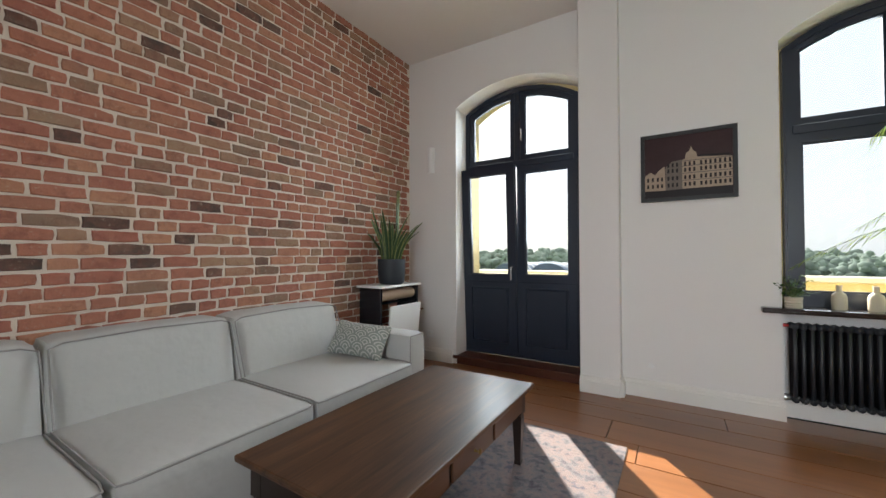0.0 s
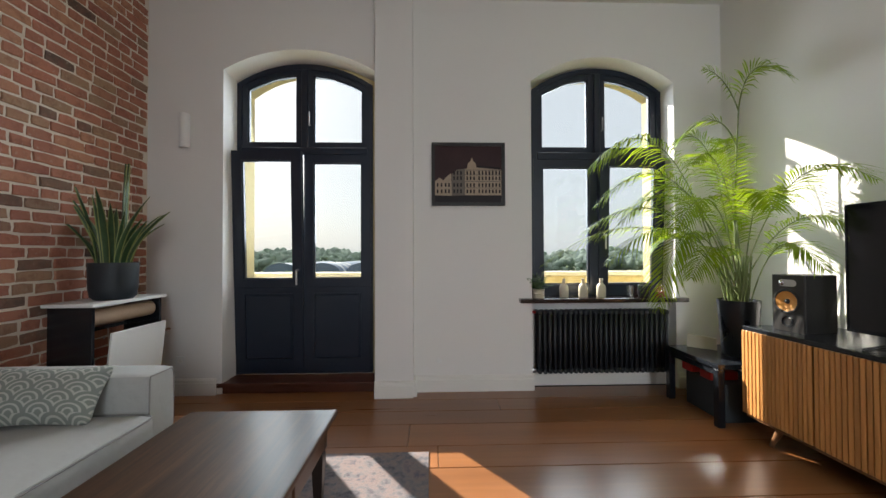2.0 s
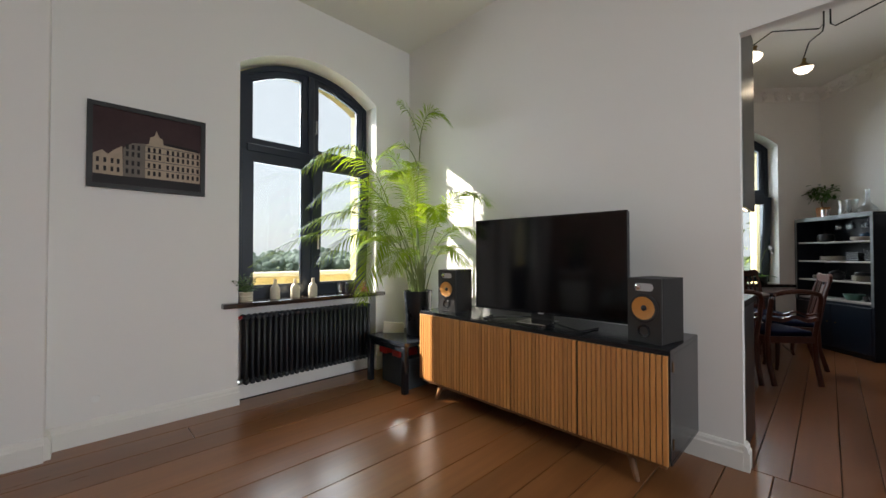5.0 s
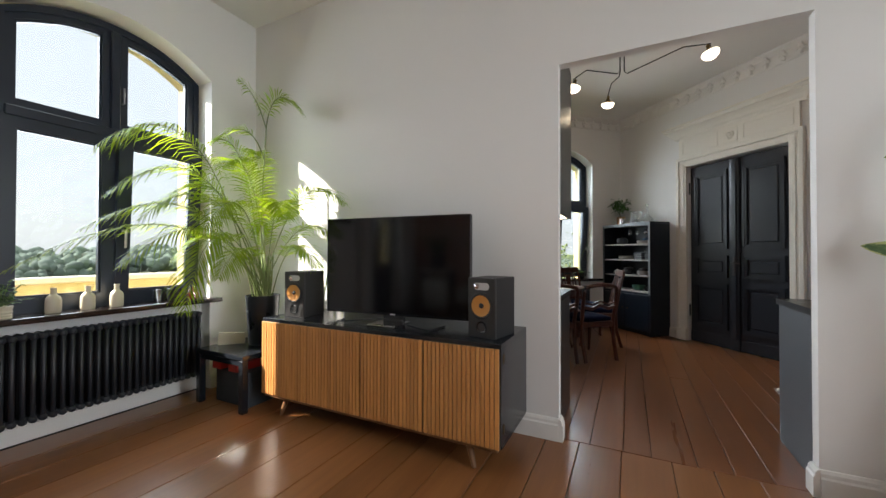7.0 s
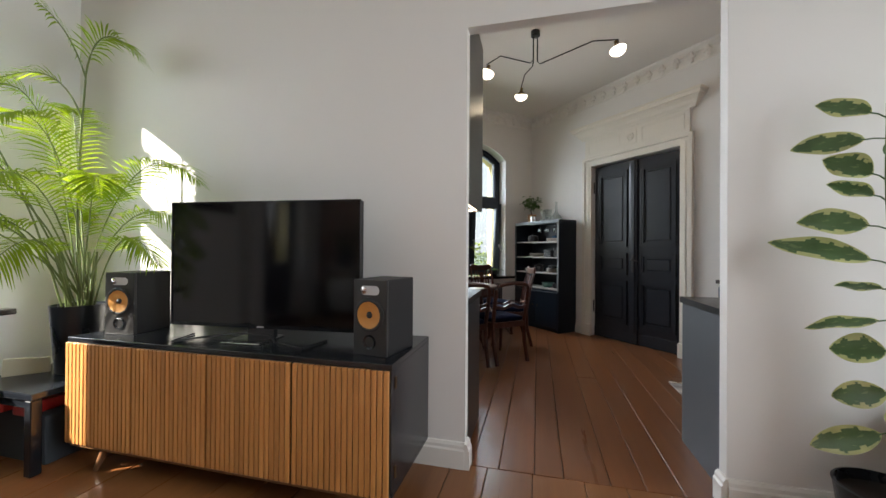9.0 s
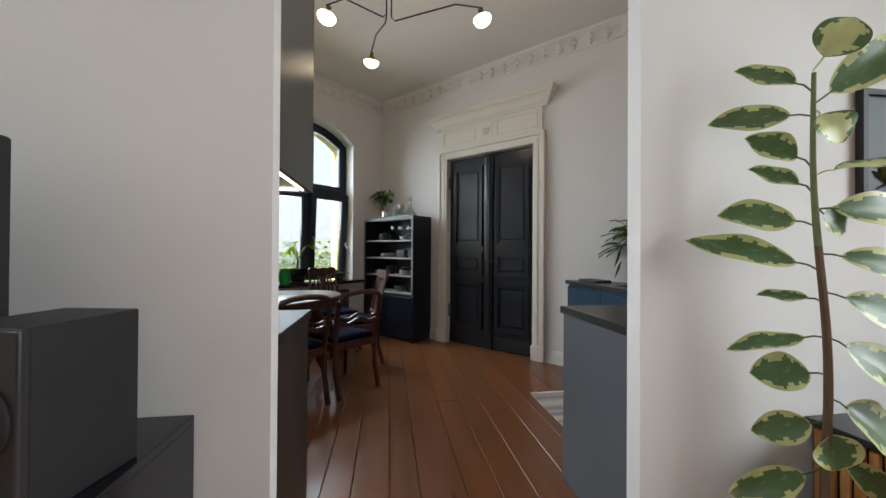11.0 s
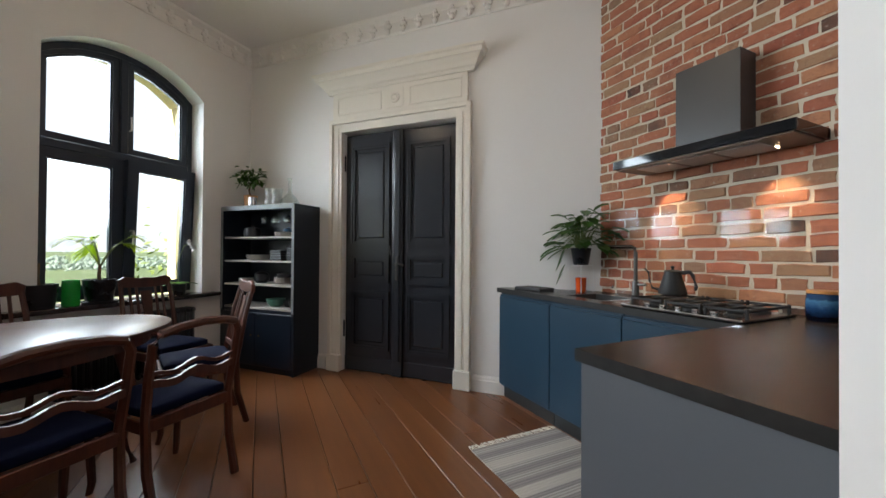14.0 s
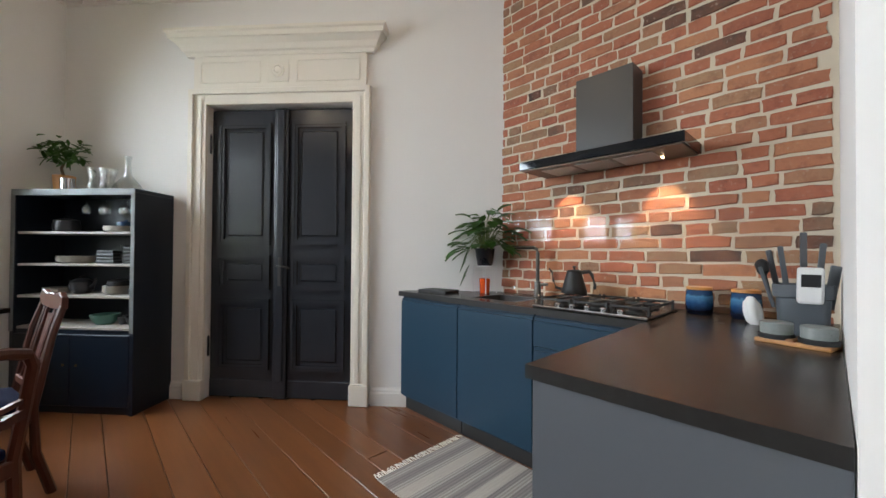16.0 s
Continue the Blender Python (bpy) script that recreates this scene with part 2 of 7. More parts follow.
POTBLUE = surf("dark blue planter", (0.018, 0.026, 0.034), 0.5, var=0.1, scale=6, grain=180, bump=0.06)
CERAMIC = surf("cream ceramic", (0.62, 0.56, 0.44), 0.35, var=0.06, scale=12, grain=90, bump=0.03)
WHITE = surf("white plastic", (0.80, 0.80, 0.79), 0.35, var=0.02, bump=0.0)
PAPER = surf("brown paper", (0.36, 0.25, 0.17), 0.75, var=0.06, scale=8, grain=90, bump=0.1)
YELLOW = surf("yellow render", (0.66, 0.55, 0.30), 0.9, var=0.06, scale=2, grain=90, bump=0.3, dist=0.01)
COPING = surf("pale coping", (0.72, 0.70, 0.66), 0.8, var=0.05, scale=4, grain=90, bump=0.2)
RED = surf("red plastic", (0.45, 0.02, 0.015), 0.4, var=0.1, bump=0.0)
ORANGE = surf("orange glass", (0.75, 0.09, 0.012), 0.15, var=0.08, bump=0.0)
for dull, spec in ((WORKTOP, 0.2), (SATINTOP, 0.15), (TABLEWOOD, 0.32), (SEATBLUE, 0.1)):
    dull.node_tree.nodes["Principled BSDF"].inputs["Specular IOR Level"].default_value = spec
LEAVES = {LEAF: ((0.38, 0.52, 0.015), 0.45), LEAFDARK: ((0.09, 0.19, 0.03), 0.25)}
for flat, (glow_through, share) in LEAVES.items():
    q = flat.node_tree.nodes["Principled BSDF"]
    tl, ms = flat.node_tree.nodes.new("ShaderNodeBsdfTranslucent"), flat.node_tree.nodes.new("ShaderNodeMixShader")
    tl.inputs[0].default_value = (*glow_through, 1)
    q.inputs["Specular IOR Level"].default_value = 0.25
    ms.inputs[0].default_value = share
    flat.node_tree.links.new(q.outputs[0], ms.inputs[1])
    flat.node_tree.links.new(tl.outputs[0], ms.inputs[2])
    flat.node_tree.links.new(ms.outputs[0], flat.node_tree.nodes["Material Output"].inputs[0])


# ---- shapes ----
def thing(name, m, label, category, group="", kind=""):
    ob = new(name)
    ob.empty_display_size = 0.1
    ob.matrix_world = m
    return tagged(ob, label, category, group, kind)


def mesh_of(name, bm, mat):
    me = bpy.data.meshes.new(name)
    bm.to_mesh(me)
    bm.free()
    for m in mat if isinstance(mat, (list, tuple)) else [mat]:
        me.materials.append(m)
    return me


def part(name, bm, mat, parent=None, label="", smooth=False):
    """One mesh object under a thing or a part, in the parent's own frame."""
    me = bm if isinstance(bm, bpy.types.Mesh) else mesh_of(name, bm, mat)
    if smooth:
        me.shade_smooth()
        me.set_sharp_from_angle(angle=radians(40))
    ob = new(name, me)
    ob.parent = parent
    if label:
        ob["label"] = label
    return ob


def solid(name, bm, mat, label, category, m=None, kind="", group="", smooth=False):
    """A top-level thing of one mesh."""
    ob = part(name, bm, mat, None, "", smooth)
    if m is not None:
        ob.matrix_world = m
    return tagged(ob, label, category, group, kind)


def box(x0, x1, y0, y1, z0, z1, bevel=0.0, seg=1, bm=None, m=None):
    b = bmesh.new()
    vs = [b.verts.new((x, y, z)) for x in (x0, x1) for y in (y0, y1) for z in (z0, z1)]
    for q in ((0, 1, 3, 2), (4, 6, 7, 5), (0, 4, 5, 1), (2, 3, 7, 6), (0, 2, 6, 4), (1, 5, 7, 3)):
        b.faces.new([vs[i] for i in q])
    if bevel:
        bmesh.ops.bevel(b, geom=b.edges[:], offset=bevel, segments=seg, affect="EDGES", profile=0.6)
    return merge(bm, b, m)


def merge(bm, b, m=None):
    """b moved by m, and added to bm if there is one."""
    if m is not None:
        bmesh.ops.transform(b, matrix=m, verts=b.verts[:])
    if bm is None:
        return b
    me = bpy.data.meshes.new("tmp")
    b.to_mesh(me)
    b.free()
    bm.from_mesh(me)
    bpy.data.meshes.remove(me)
    return bm


def lathe(profile, seg=24, bm=None, m=None, cap=True):
    """A turned shape from (radius, height) pairs."""
    b = bmesh.new()
    rings = []
    for r, z in profile:
        rings.append([b.verts.new((r * math.cos(2 * math.pi * k / seg), r * math.sin(2 * math.pi * k / seg), z)) for k in range(seg)])
    for a, c in zip(rings, rings[1:]):
        for k in range(seg):
            b.faces.new((a[k], a[(k + 1) % seg], c[(k + 1) % seg], c[k]))
    if cap:
        b.faces.new(rings[0][::-1])
        b.faces.new(rings[-1])
    bmesh.ops.recalc_face_normals(b, faces=b.faces[:])
    return merge(bm, b, m)


def tube(points, r, seg=8, bm=None, m=None, taper=None):
    """A round bar along points; taper: the radius at the far end."""
    b = bmesh.new()
    pts = [Vector(p) for p in points]
    rings = []
    for i, p in enumerate(pts):
        d = (pts[min(i + 1, len(pts) - 1)] - pts[max(i - 1, 0)]).normalized()
        side = d.cross(Vector((0, 0, 1)) if abs(d.z) < 0.95 else Vector((1, 0, 0))).normalized()
        up = side.cross(d)
        rr = r if taper is None else r + (taper - r) * i / (len(pts) - 1)
        rings.append([b.verts.new(p + rr * (math.cos(2 * math.pi * k / seg) * side + math.sin(2 * math.pi * k / seg) * up)) for k in range(seg)])
    for a, c in zip(rings, rings[1:]):
        for k in range(seg):
            b.faces.new((a[k], a[(k + 1) % seg], c[(k + 1) % seg], c[k]))
    b.faces.new(rings[0][::-1])
    b.faces.new(rings[-1])
    bmesh.ops.recalc_face_normals(b, faces=b.faces[:])
    return merge(bm, b, m)


def prism(outline, y0, y1, bm=None, m=None, bevel=0.0):
    """An outline in x and z, made thick from y0 to y1."""
    b = bmesh.new()
    f = [b.verts.new((x, y0, z)) for x, z in outline]
    k = [b.verts.new((x, y1, z)) for x, z in outline]
    b.faces.new(f)
    b.faces.new(k[::-1])
    for i in range(len(f)):
        j = (i + 1) % len(f)
        b.faces.new((f[i], k[i], k[j], f[j]))
    bmesh.ops.recalc_face_normals(b, faces=b.faces[:])
    if bevel:
        bmesh.ops.bevel(b, geom=b.edges[:], offset=bevel, segments=1, affect="EDGES")
    return merge(bm, b, m)


def ring(outer, inner, y0, y1, bm=None, m=None):
    """A flat frame between two outlines of equal count, in x and z, thick from y0 to y1."""
    b = bmesh.new()
    rows = [[b.verts.new((x, y, z)) for x, z in o] for y, o in ((y0, outer), (y0, inner), (y1, inner), (y1, outer))]
    n = len(outer)
    for a, c in zip(rows, rows[1:] + rows[:1]):
        for i in range(n):
            j = (i + 1) % n
            b.faces.new((a[i], a[j], c[j], c[i]))
    bmesh.ops.recalc_face_normals(b, faces=b.faces[:])
    return merge(bm, b, m)


def arch(x0, x1, z0, zs, zt, n=14):
    """The outline of an opening with a segmental head: up the left side, over, down the right."""
    w, h, xc = (x1 - x0) / 2, zt - zs, (x0 + x1) / 2
    rad = (w * w + h * h) / (2 * h)
    top = [(xc + w * (2 * i / n - 1), zt - rad + math.sqrt(rad * rad - (w * (2 * i / n - 1)) ** 2)) for i in range(n + 1)]
    return [(x0, z0)] + top + [(x1, z0)]


def arch_z(x, x0, x1, zs, zt):
    w, h, xc = (x1 - x0) / 2, zt - zs, (x0 + x1) / 2
    rad = (w * w + h * h) / (2 * h)
    return zt - rad + math.sqrt(max(0.0, rad * rad - (x - xc) ** 2))


def holed_wall(length, y0, y1, height, holes, low=0.0):
    """A wall from x = 0 to length with openings (x0, x1, z0, zs, zt); zs = zt: a straight head."""
    b = bmesh.new()

    def quad(*p):
        b.faces.new([b.verts.new(q) for q in p])

    def both(xa, xb, za, zb, zc, zd):
        quad((xa, y0, za), (xb, y0, zb), (xb, y0, zc), (xa, y0, zd))
        quad((xb, y1, zb), (xa, y1, za), (xa, y1, zd), (xb, y1, zc))

    x = 0.0
    for h0, h1, z0, zs, zt in sorted(holes):
        both(x, h0, low, low, height, height)
        if z0 > low:
            both(h0, h1, low, low, z0, z0)
            quad((h0, y0, z0), (h1, y0, z0), (h1, y1, z0), (h0, y1, z0))
        head = arch(h0, h1, z0, zs, zt, 20)[1:-1] if zt > zs else [(h0, zs), (h1, zs)]
        for (xa, za), (xb, zb) in zip(head, head[1:]):
            both(xa, xb, za, zb, height, height)
            quad((xa, y1, za), (xb, y1, zb), (xb, y0, zb), (xa, y0, za))
        for xx, s in ((h0, 1), (h1, -1)):
            quad(*[(xx, y, z) for y, z in ((y0, z0), (y1, z0), (y1, zs), (y0, zs))][::s])
        x = h1
    both(x, length, low, low, height, height)
    quad((0, y0, height), (length, y0, height), (length, y1, height), (0, y1, height))
    quad((0, y1, low), (0, y0, low), (0, y0, height), (0, y1, height))
    quad((length, y0, low), (length, y1, low), (length, y1, height), (length, y0, height))
    bmesh.ops.remove_doubles(b, verts=b.verts[:], dist=0.0005)
    bmesh.ops.recalc_face_normals(b, faces=b.faces[:])
    return b


def skirting(length, h=0.138, d=0.028):
    """A moulded board along x, standing out to -y."""
    prof = [(0, 0), (-d, 0), (-d, h * 0.72), (-d * 0.75, h * 0.78), (-d * 0.7, h * 0.9), (-d * 0.35, h), (0, h)]
    b = bmesh.new()
    rows = [[b.verts.new((x, y, z)) for y, z in prof] for x in (0, length)]
    for i in range(len(prof)):
        j = (i + 1) % len(prof)
        b.faces.new((rows[0][i], rows[0][j], rows[1][j], rows[1][i]))
    b.faces.new(rows[0][::-1])
    b.faces.new(rows[1])
    bmesh.ops.recalc_face_normals(b, faces=b.faces[:])
    return b


def piece(name, proto, m, parent):
    """One more of an alike piece, on shared mesh data."""
    ob = new(name, proto)
    ob.parent = parent
    ob.matrix_basis = m
    return ob

# ---- structure ----
YF, YG, YO = 3.49, 3.75, 3.97          # facade: inner face, window plane, outer face
XT, XK = 2.655, 2.728                  # wall with the opening: both faces
CEILING = 3.45
KM = pose(6.317, -0.58, 0, 0, 0, 42.29)  # kitchen door wall: x along it, y into the room
WM = KM @ pose(1.28, 0, 0, 0, 0, 90)    # kitchen window wall: x along it, y into the room

DOOR_HOLE = (-1.765, -0.450, 0.0, 2.80, 2.985)
WIN_HOLE = (0.920, 2.215, 0.0, 2.73, 2.955)
X0 = -2.6
shift = lambda h: (h[0] - X0, h[1] - X0, h[2], h[3], h[4])  # noqa: E731
solid("wall_facade", holed_wall(6.9, YF, YG, CEILING, [shift(DOOR_HOLE), shift(WIN_HOLE)]), WALL, "white plastered facade wall with arched openings", "wall", pose(X0, 0, 0), "structure")
solid("wall_facade_outer", holed_wall(9.5, YG, YO, 5.2, [(-1.72 + 6, -0.53 + 6, 0.0, 2.74, 2.95), (0.985 + 6, 2.20 + 6, 0.76, 2.73, 2.93)], -3.0), YELLOW,
      "pale yellow rendered outer wall", "wall", pose(-6.0, 0, 0), "structure")
solid("wall_niche", box(0.92, 2.215, 3.615, YG, 0, 0.765), WALL, "white plaster back of the radiator niche", "wall", None, "structure")
solid("wall_opening", holed_wall(6.6, -(XK - XT), 0, CEILING, [(2.415, 3.66, 0.0, 2.425, 2.425)]), WALL, "white plastered wall with a wide opening", "wall", pose(XT, -3.1, 0, 0, 0, 90), "structure")
solid("wall_back", holed_wall(5.34, -3.25, -3.1, CEILING, [(2.9, 4.3, 0.8, 2.7, 2.7)]), WALL, "plain white plaster wall with a window opening", "wall", pose(-2.6, 0, 0), "structure")
wall_brick = solid("wall_brick", box(-2.65, -2.402, -3.1, YF, 0, CEILING), MORTAR, "exposed red brick wall with pale mortar joints", "wall", None, "structure")
wall_kitchen_brick = solid("wall_kitchen_brick", box(XK, 4.62, -2.42, -2.212, 0, CEILING), MORTARTAN, "exposed red brick wall behind the cooker", "wall", None, "structure")
solid("wall_kitchen_door", holed_wall(4.02, -0.25, 0, CEILING, [(1.33, 2.56, 0.0, 2.405, 2.405)]), WALL, "white plastered wall round the double door", "wall", KM @ pose(-2.56, 0, 0), "structure")
solid("wall_kitchen_window", holed_wall(4.75, -0.26, 0, CEILING, [(0.56, 1.755, 0.78, 2.69, 2.92), (2.13, 3.33, 0.78, 2.69, 2.92)]), WALL, "white plastered window wall", "wall", WM, "structure")
solid("wall_kitchen_outer", holed_wall(5.2, -0.46, -0.26, 5.2, [(0.60, 1.715, 0.76, 2.67, 2.88), (2.17, 3.29, 0.76, 2.67, 2.88)], -3.0), YELLOW, "pale yellow rendered outer wall", "wall", WM, "structure")
solid("pier", box(-0.444, -0.122, 3.36, YF, 0, CEILING, 0.006), WALL, "white plastered pier beside the balcony door", "pier", None, "structure")
cb = bmesh.new()
outline = [(-2.65, -3.25), (2.9, -3.25), (4.62, -2.42), (7.65, 0.30), (4.30, 3.99), (-2.65, 3.97)]
lo = [cb.verts.new((x, y, CEILING)) for x, y in outline]
hi = [cb.verts.new((x, y, CEILING + 0.2)) for x, y in outline]
cb.faces.new(lo[::-1]), cb.faces.new(hi)
for i in range(6):
    cb.faces.new((lo[i], lo[(i + 1) % 6], hi[(i + 1) % 6], hi[i]))
solid("ceiling", cb, CEIL, "white painted plaster ceiling", "ceiling", None, "structure")
sub = bmesh.new()
lo = [sub.verts.new((x, y, -0.3)) for x, y in outline]
hi = [sub.verts.new((x, y, -0.03)) for x, y in outline]
sub.faces.new(lo[::-1]), sub.faces.new(hi)
for i in range(6):
    sub.faces.new((lo[i], lo[(i + 1) % 6], hi[(i + 1) % 6], hi[i]))
floor = solid("floor", sub, GAPDARK, "glossy oiled pine floorboards with dark gaps", "floor", None, "structure")

# skirting boards
BOARDS = [  # x, y, turn, length: the board stands out to the right of its run
    (-2.385, YF, 0, 0.58), (-0.122, YF, 0, 1.05), (-0.444, 3.36, 0, 0.322), (-0.122, 3.36, 90, 0.13), (0.92, 3.615, 0, 1.295), (2.215, YF, 0, 0.44),
    (XT, YF, -90, 2.93), (XT, -0.685, -90, 2.41), (XT - 0.025, 0.56, 0, 0.089), (XK, -0.685, 180, 0.089)]
for x, y, a, l in BOARDS:
    solid("baseboard", skirting(l), TRIM, "white moulded skirting board", "baseboard", pose(x, y, 0, 0, 0, a), "structure")
solid("baseboard", skirting(1.05), TRIM, "white moulded skirting board", "baseboard", KM @ pose(-1.385, 0, 0, 0, 0, 180), "structure")
solid("baseboard", skirting(1.10), TRIM, "white moulded skirting board", "baseboard", KM @ pose(1.28, 0, 0, 0, 0, 180), "structure")
solid("baseboard", skirting(4.3), TRIM, "white moulded skirting board", "baseboard", KM @ pose(1.28, 4.3, 0, 0, 0, -90), "structure")


# kitchen ceiling cornice: a coved band with small corbels
def cornice(length):
    prof = [(0, 0), (0, -0.17), (0.012, -0.17), (0.02, -0.15), (0.02, -0.055), (0.05, -0.035), (0.075, -0.02), (0.085, 0), ]
    b = bmesh.new()
    rows = [[b.verts.new((x, y, z)) for y, z in prof] for x in (0, length)]
    for i in range(len(prof)):
        j = (i + 1) % len(prof)
        b.faces.new((rows[0][i], rows[0][j], rows[1][j], rows[1][i]))
    b.faces.new(rows[0][::-1]), b.faces.new(rows[1])
    bmesh.ops.recalc_face_normals(b, faces=b.faces[:])
    return b


def corbel():
    b = lathe([(0.0, -0.03), (0.012, -0.028), (0.018, -0.01), (0.013, 0.005), (0.02, 0.02), (0.016, 0.035), (0.006, 0.04)], 8, cap=False)
    box(-0.014, 0.014, -0.01, 0.016, 0.03, 0.05, 0.004, bm=b)
    for s in (-1, 1):
        lathe([(0, -0.012), (0.011, -0.006), (0.011, 0.006), (0, 0.012)], 7, b, pose(s * 0.017, 0.004, 0.012), False)
    bmesh.ops.scale(b, vec=(1.6, 1.35, 1.6), verts=b.verts[:])
    return b


corbel_mesh = mesh_of("corbel", corbel(), CEIL)
for m, l in ((KM @ pose(-2.417, 0, CEILING), 3.70), (WM @ pose(0.0, 0, CEILING), 4.35)):
    band = solid("cornice", cornice(l), CEIL, "white plaster cornice with small corbels", "cornice", m, "structure")
    for k in range(int(l / 0.165)):
        piece("corbel", corbel_mesh, pose(0.08 + 0.165 * k, 0.026, -0.112, 0, 0, 0), band)


# ---- windows and doors ----
def sash(w, z0, z1, st=0.075, d=0.055, arched=None, rail=None):
    """A casement frame and its pane, local x from 0 to w; arched: the head's height as a function of x."""
    n = 8
    if arched:
        outer = [(0, z0)] + [(w * i / n, arched(w * i / n)) for i in range(n + 1)] + [(w, z0)]
        inner = [(st, z0 + st)] + [(st + (w - 2 * st) * i / n, arched(st + (w - 2 * st) * i / n) - st) for i in range(n + 1)] + [(w - st, z0 + st)]
    else:
        r = rail or st
        outer, inner = [(0, z0), (0, z1), (w, z1), (w, z0)], [(st, z0 + r), (st, z1 - st), (w - st, z1 - st), (w - st, z0 + r)]
    f = ring(outer, inner, 0, d)
    bead_in = [(x + (0.012 if x < w / 2 else -0.012), z + (0.012 if z < (z0 + z1) / 2 else -0.012)) for x, z in inner]
    ring(inner, bead_in, 0.016, d - 0.012, f)
    g = prism(inner, d * 0.5 - 0.003, d * 0.5 + 0.003)
    return f, g


def window(name, label, m, x0, x1, z0, zs, zt, transom, tilt_side, panel_top=None, handle=True):
    """Arched window or balcony door: frame, mullion, transom, two upper lights and two lower casements; the room is at -y."""
    w = thing(name, m, label, "door" if panel_top else "window", kind="structure")
    fr, xc = 0.05, (x0 + x1) / 2
    frame = part("frame", ring(arch(x0, x1, z0, zs, zt), arch(x0 + fr, x1 - fr, z0 + fr, zs - fr * 0.3, zt - fr), -0.02, 0.08), FRAME, w)
    part("transom", box(x0 + fr, x1 - fr, -0.035, 0.07, transom, transom + 0.07, 0.006), FRAME, w)
    part("mullion", box(xc - 0.03, xc + 0.03, -0.03, 0.07, transom + 0.07, arch_z(xc, x0, x1, zs, zt) - fr, 0.006), FRAME, w)
    head = lambda x: arch_z(x, x0, x1, zs, zt) - fr + 0.008  # noqa: E731
    for s in (0, 1):
        a, b = (x0 + fr - 0.005, xc - 0.026) if s == 0 else (xc + 0.026, x1 - fr + 0.005)
        f, g = sash(b - a, transom + 0.066, zt, 0.052, 0.06, lambda x, a=a: head(a + x))
        up = part("upper_light", f, FRAME, w)
        up.matrix_basis = pose(a, -0.005, 0)
        pane = part("pane", g, GLASS, up)
        pane.visible_shadow = False
        if s == 1 and handle:
            part("latch", tube([(0.02, -0.01, transom + 0.28), (0.02, -0.035, transom + 0.28), (0.02, -0.035, transom + 0.40)], 0.007), STEEL, up, "steel latch")
    za, zb = z0 + 0.02, transom + 0.012
    for s in (0, 1):
        a, b = (x0 + fr - 0.035, xc + 0.002) if s == 0 else (xc - 0.002, x1 - fr + 0.035)
        wd = b - a
        tilted = s == tilt_side
        body = thing_part("casement", w)
        body.matrix_basis = pose(a, -0.03, za, 3.0 if tilted else 0.0, 0, 0)
        if panel_top:
            f, g = sash(wd, panel_top - za - 0.02, zb - za, 0.085, 0.06, rail=0.075)
            box(0, wd, 0.0, 0.06, 0, panel_top - za - 0.02, 0.003, bm=f)
            box(0.105, wd - 0.105, -0.008, 0.0, 0.13, panel_top - za - 0.09, 0.006, bm=f)
            ring([(0.09, 0.115), (0.09, panel_top - za - 0.075), (wd - 0.09, panel_top - za - 0.075), (wd - 0.09, 0.115)],
                 [(0.10, 0.125), (0.10, panel_top - za - 0.085), (wd - 0.10, panel_top - za - 0.085), (wd - 0.10, 0.125)], -0.012, 0.0, f)
        else:
            f, g = sash(wd, 0, zb - za, 0.085, 0.06)
        leaf = part("leaf", f, FRAME, body)
        pane = part("pane", g, GLASS, body)
        pane.visible_shadow = False
        if s == tilt_side:
            hx, hz = (wd - 0.04, (panel_top - za + 0.14) if panel_top else 0.55) if s == 0 else (0.04, 0.55)
            part("handle", tube([(hx, 0, hz), (hx, -0.045, hz), (hx, -0.05, hz - 0.02), (hx, -0.05, hz - 0.13)], 0.009), STEEL, body, "steel window handle")
    return w


def thing_part(name, parent):
    ob = new(name)
    ob.parent = parent
    return ob


window("door_1", "dark blue arched balcony door with one leaf tilted open", pose(0, YG - 0.01, 0), -1.775, -0.515, 0.095, 2.78, 2.975, 2.12, 0, 0.915)
window("window_1", "dark blue arched window with one casement tilted open", pose(0, YG - 0.05, 0), 0.975, 2.222, 0.80, 2.74, 2.945, 2.075, 1)
for k, v in enumerate((0.565, 2.14)):
    window("window_%d" % (k + 2), "dark blue arched kitchen window with one casement tilted open", WM @ pose(v + 1.18, -0.19, 0, 0, 0, 180), -0.01, 1.19, 0.80, 2.68, 2.915, 1.975, 1)

step = solid("door_step", box(-1.93, -0.445, 3.50, 3.74, 0, 0.09, 0.006, 2), STEPWOOD, "dark red varnished wooden step at the balcony door", "step", None, "structure")
box_front = part("nosing", box(-1.93, -0.45, 3.478, 3.502, 0.055, 0.092, 0.008, 2), STEPWOOD, step)
solid("window_sill", box(0.80, 2.285, 3.415, 3.68, 0.765, 0.803, 0.008, 2), SILL, "dark brown varnished window sill", "window sill", None, "structure")
solid("window_sill", box(0.42, 3.5, -0.22, 0.10, 0.745, 0.783, 0.008, 2), SILL, "dark brown varnished kitchen window sill", "window sill", WM, "structure")

# double door of the kitchen with its moulded surround
# unseen backing, added so no outside light shows through the door gaps
solid("wall_door_backing", box(-1.45, 0.2, -0.36, -0.26, 0, 2.7), WALL, "plain unseen backing wall added behind the double door", "wall", KM, "structure")
kd = thing("door_2", KM, "black panelled double door with moulded frames", "door", kind="structure")


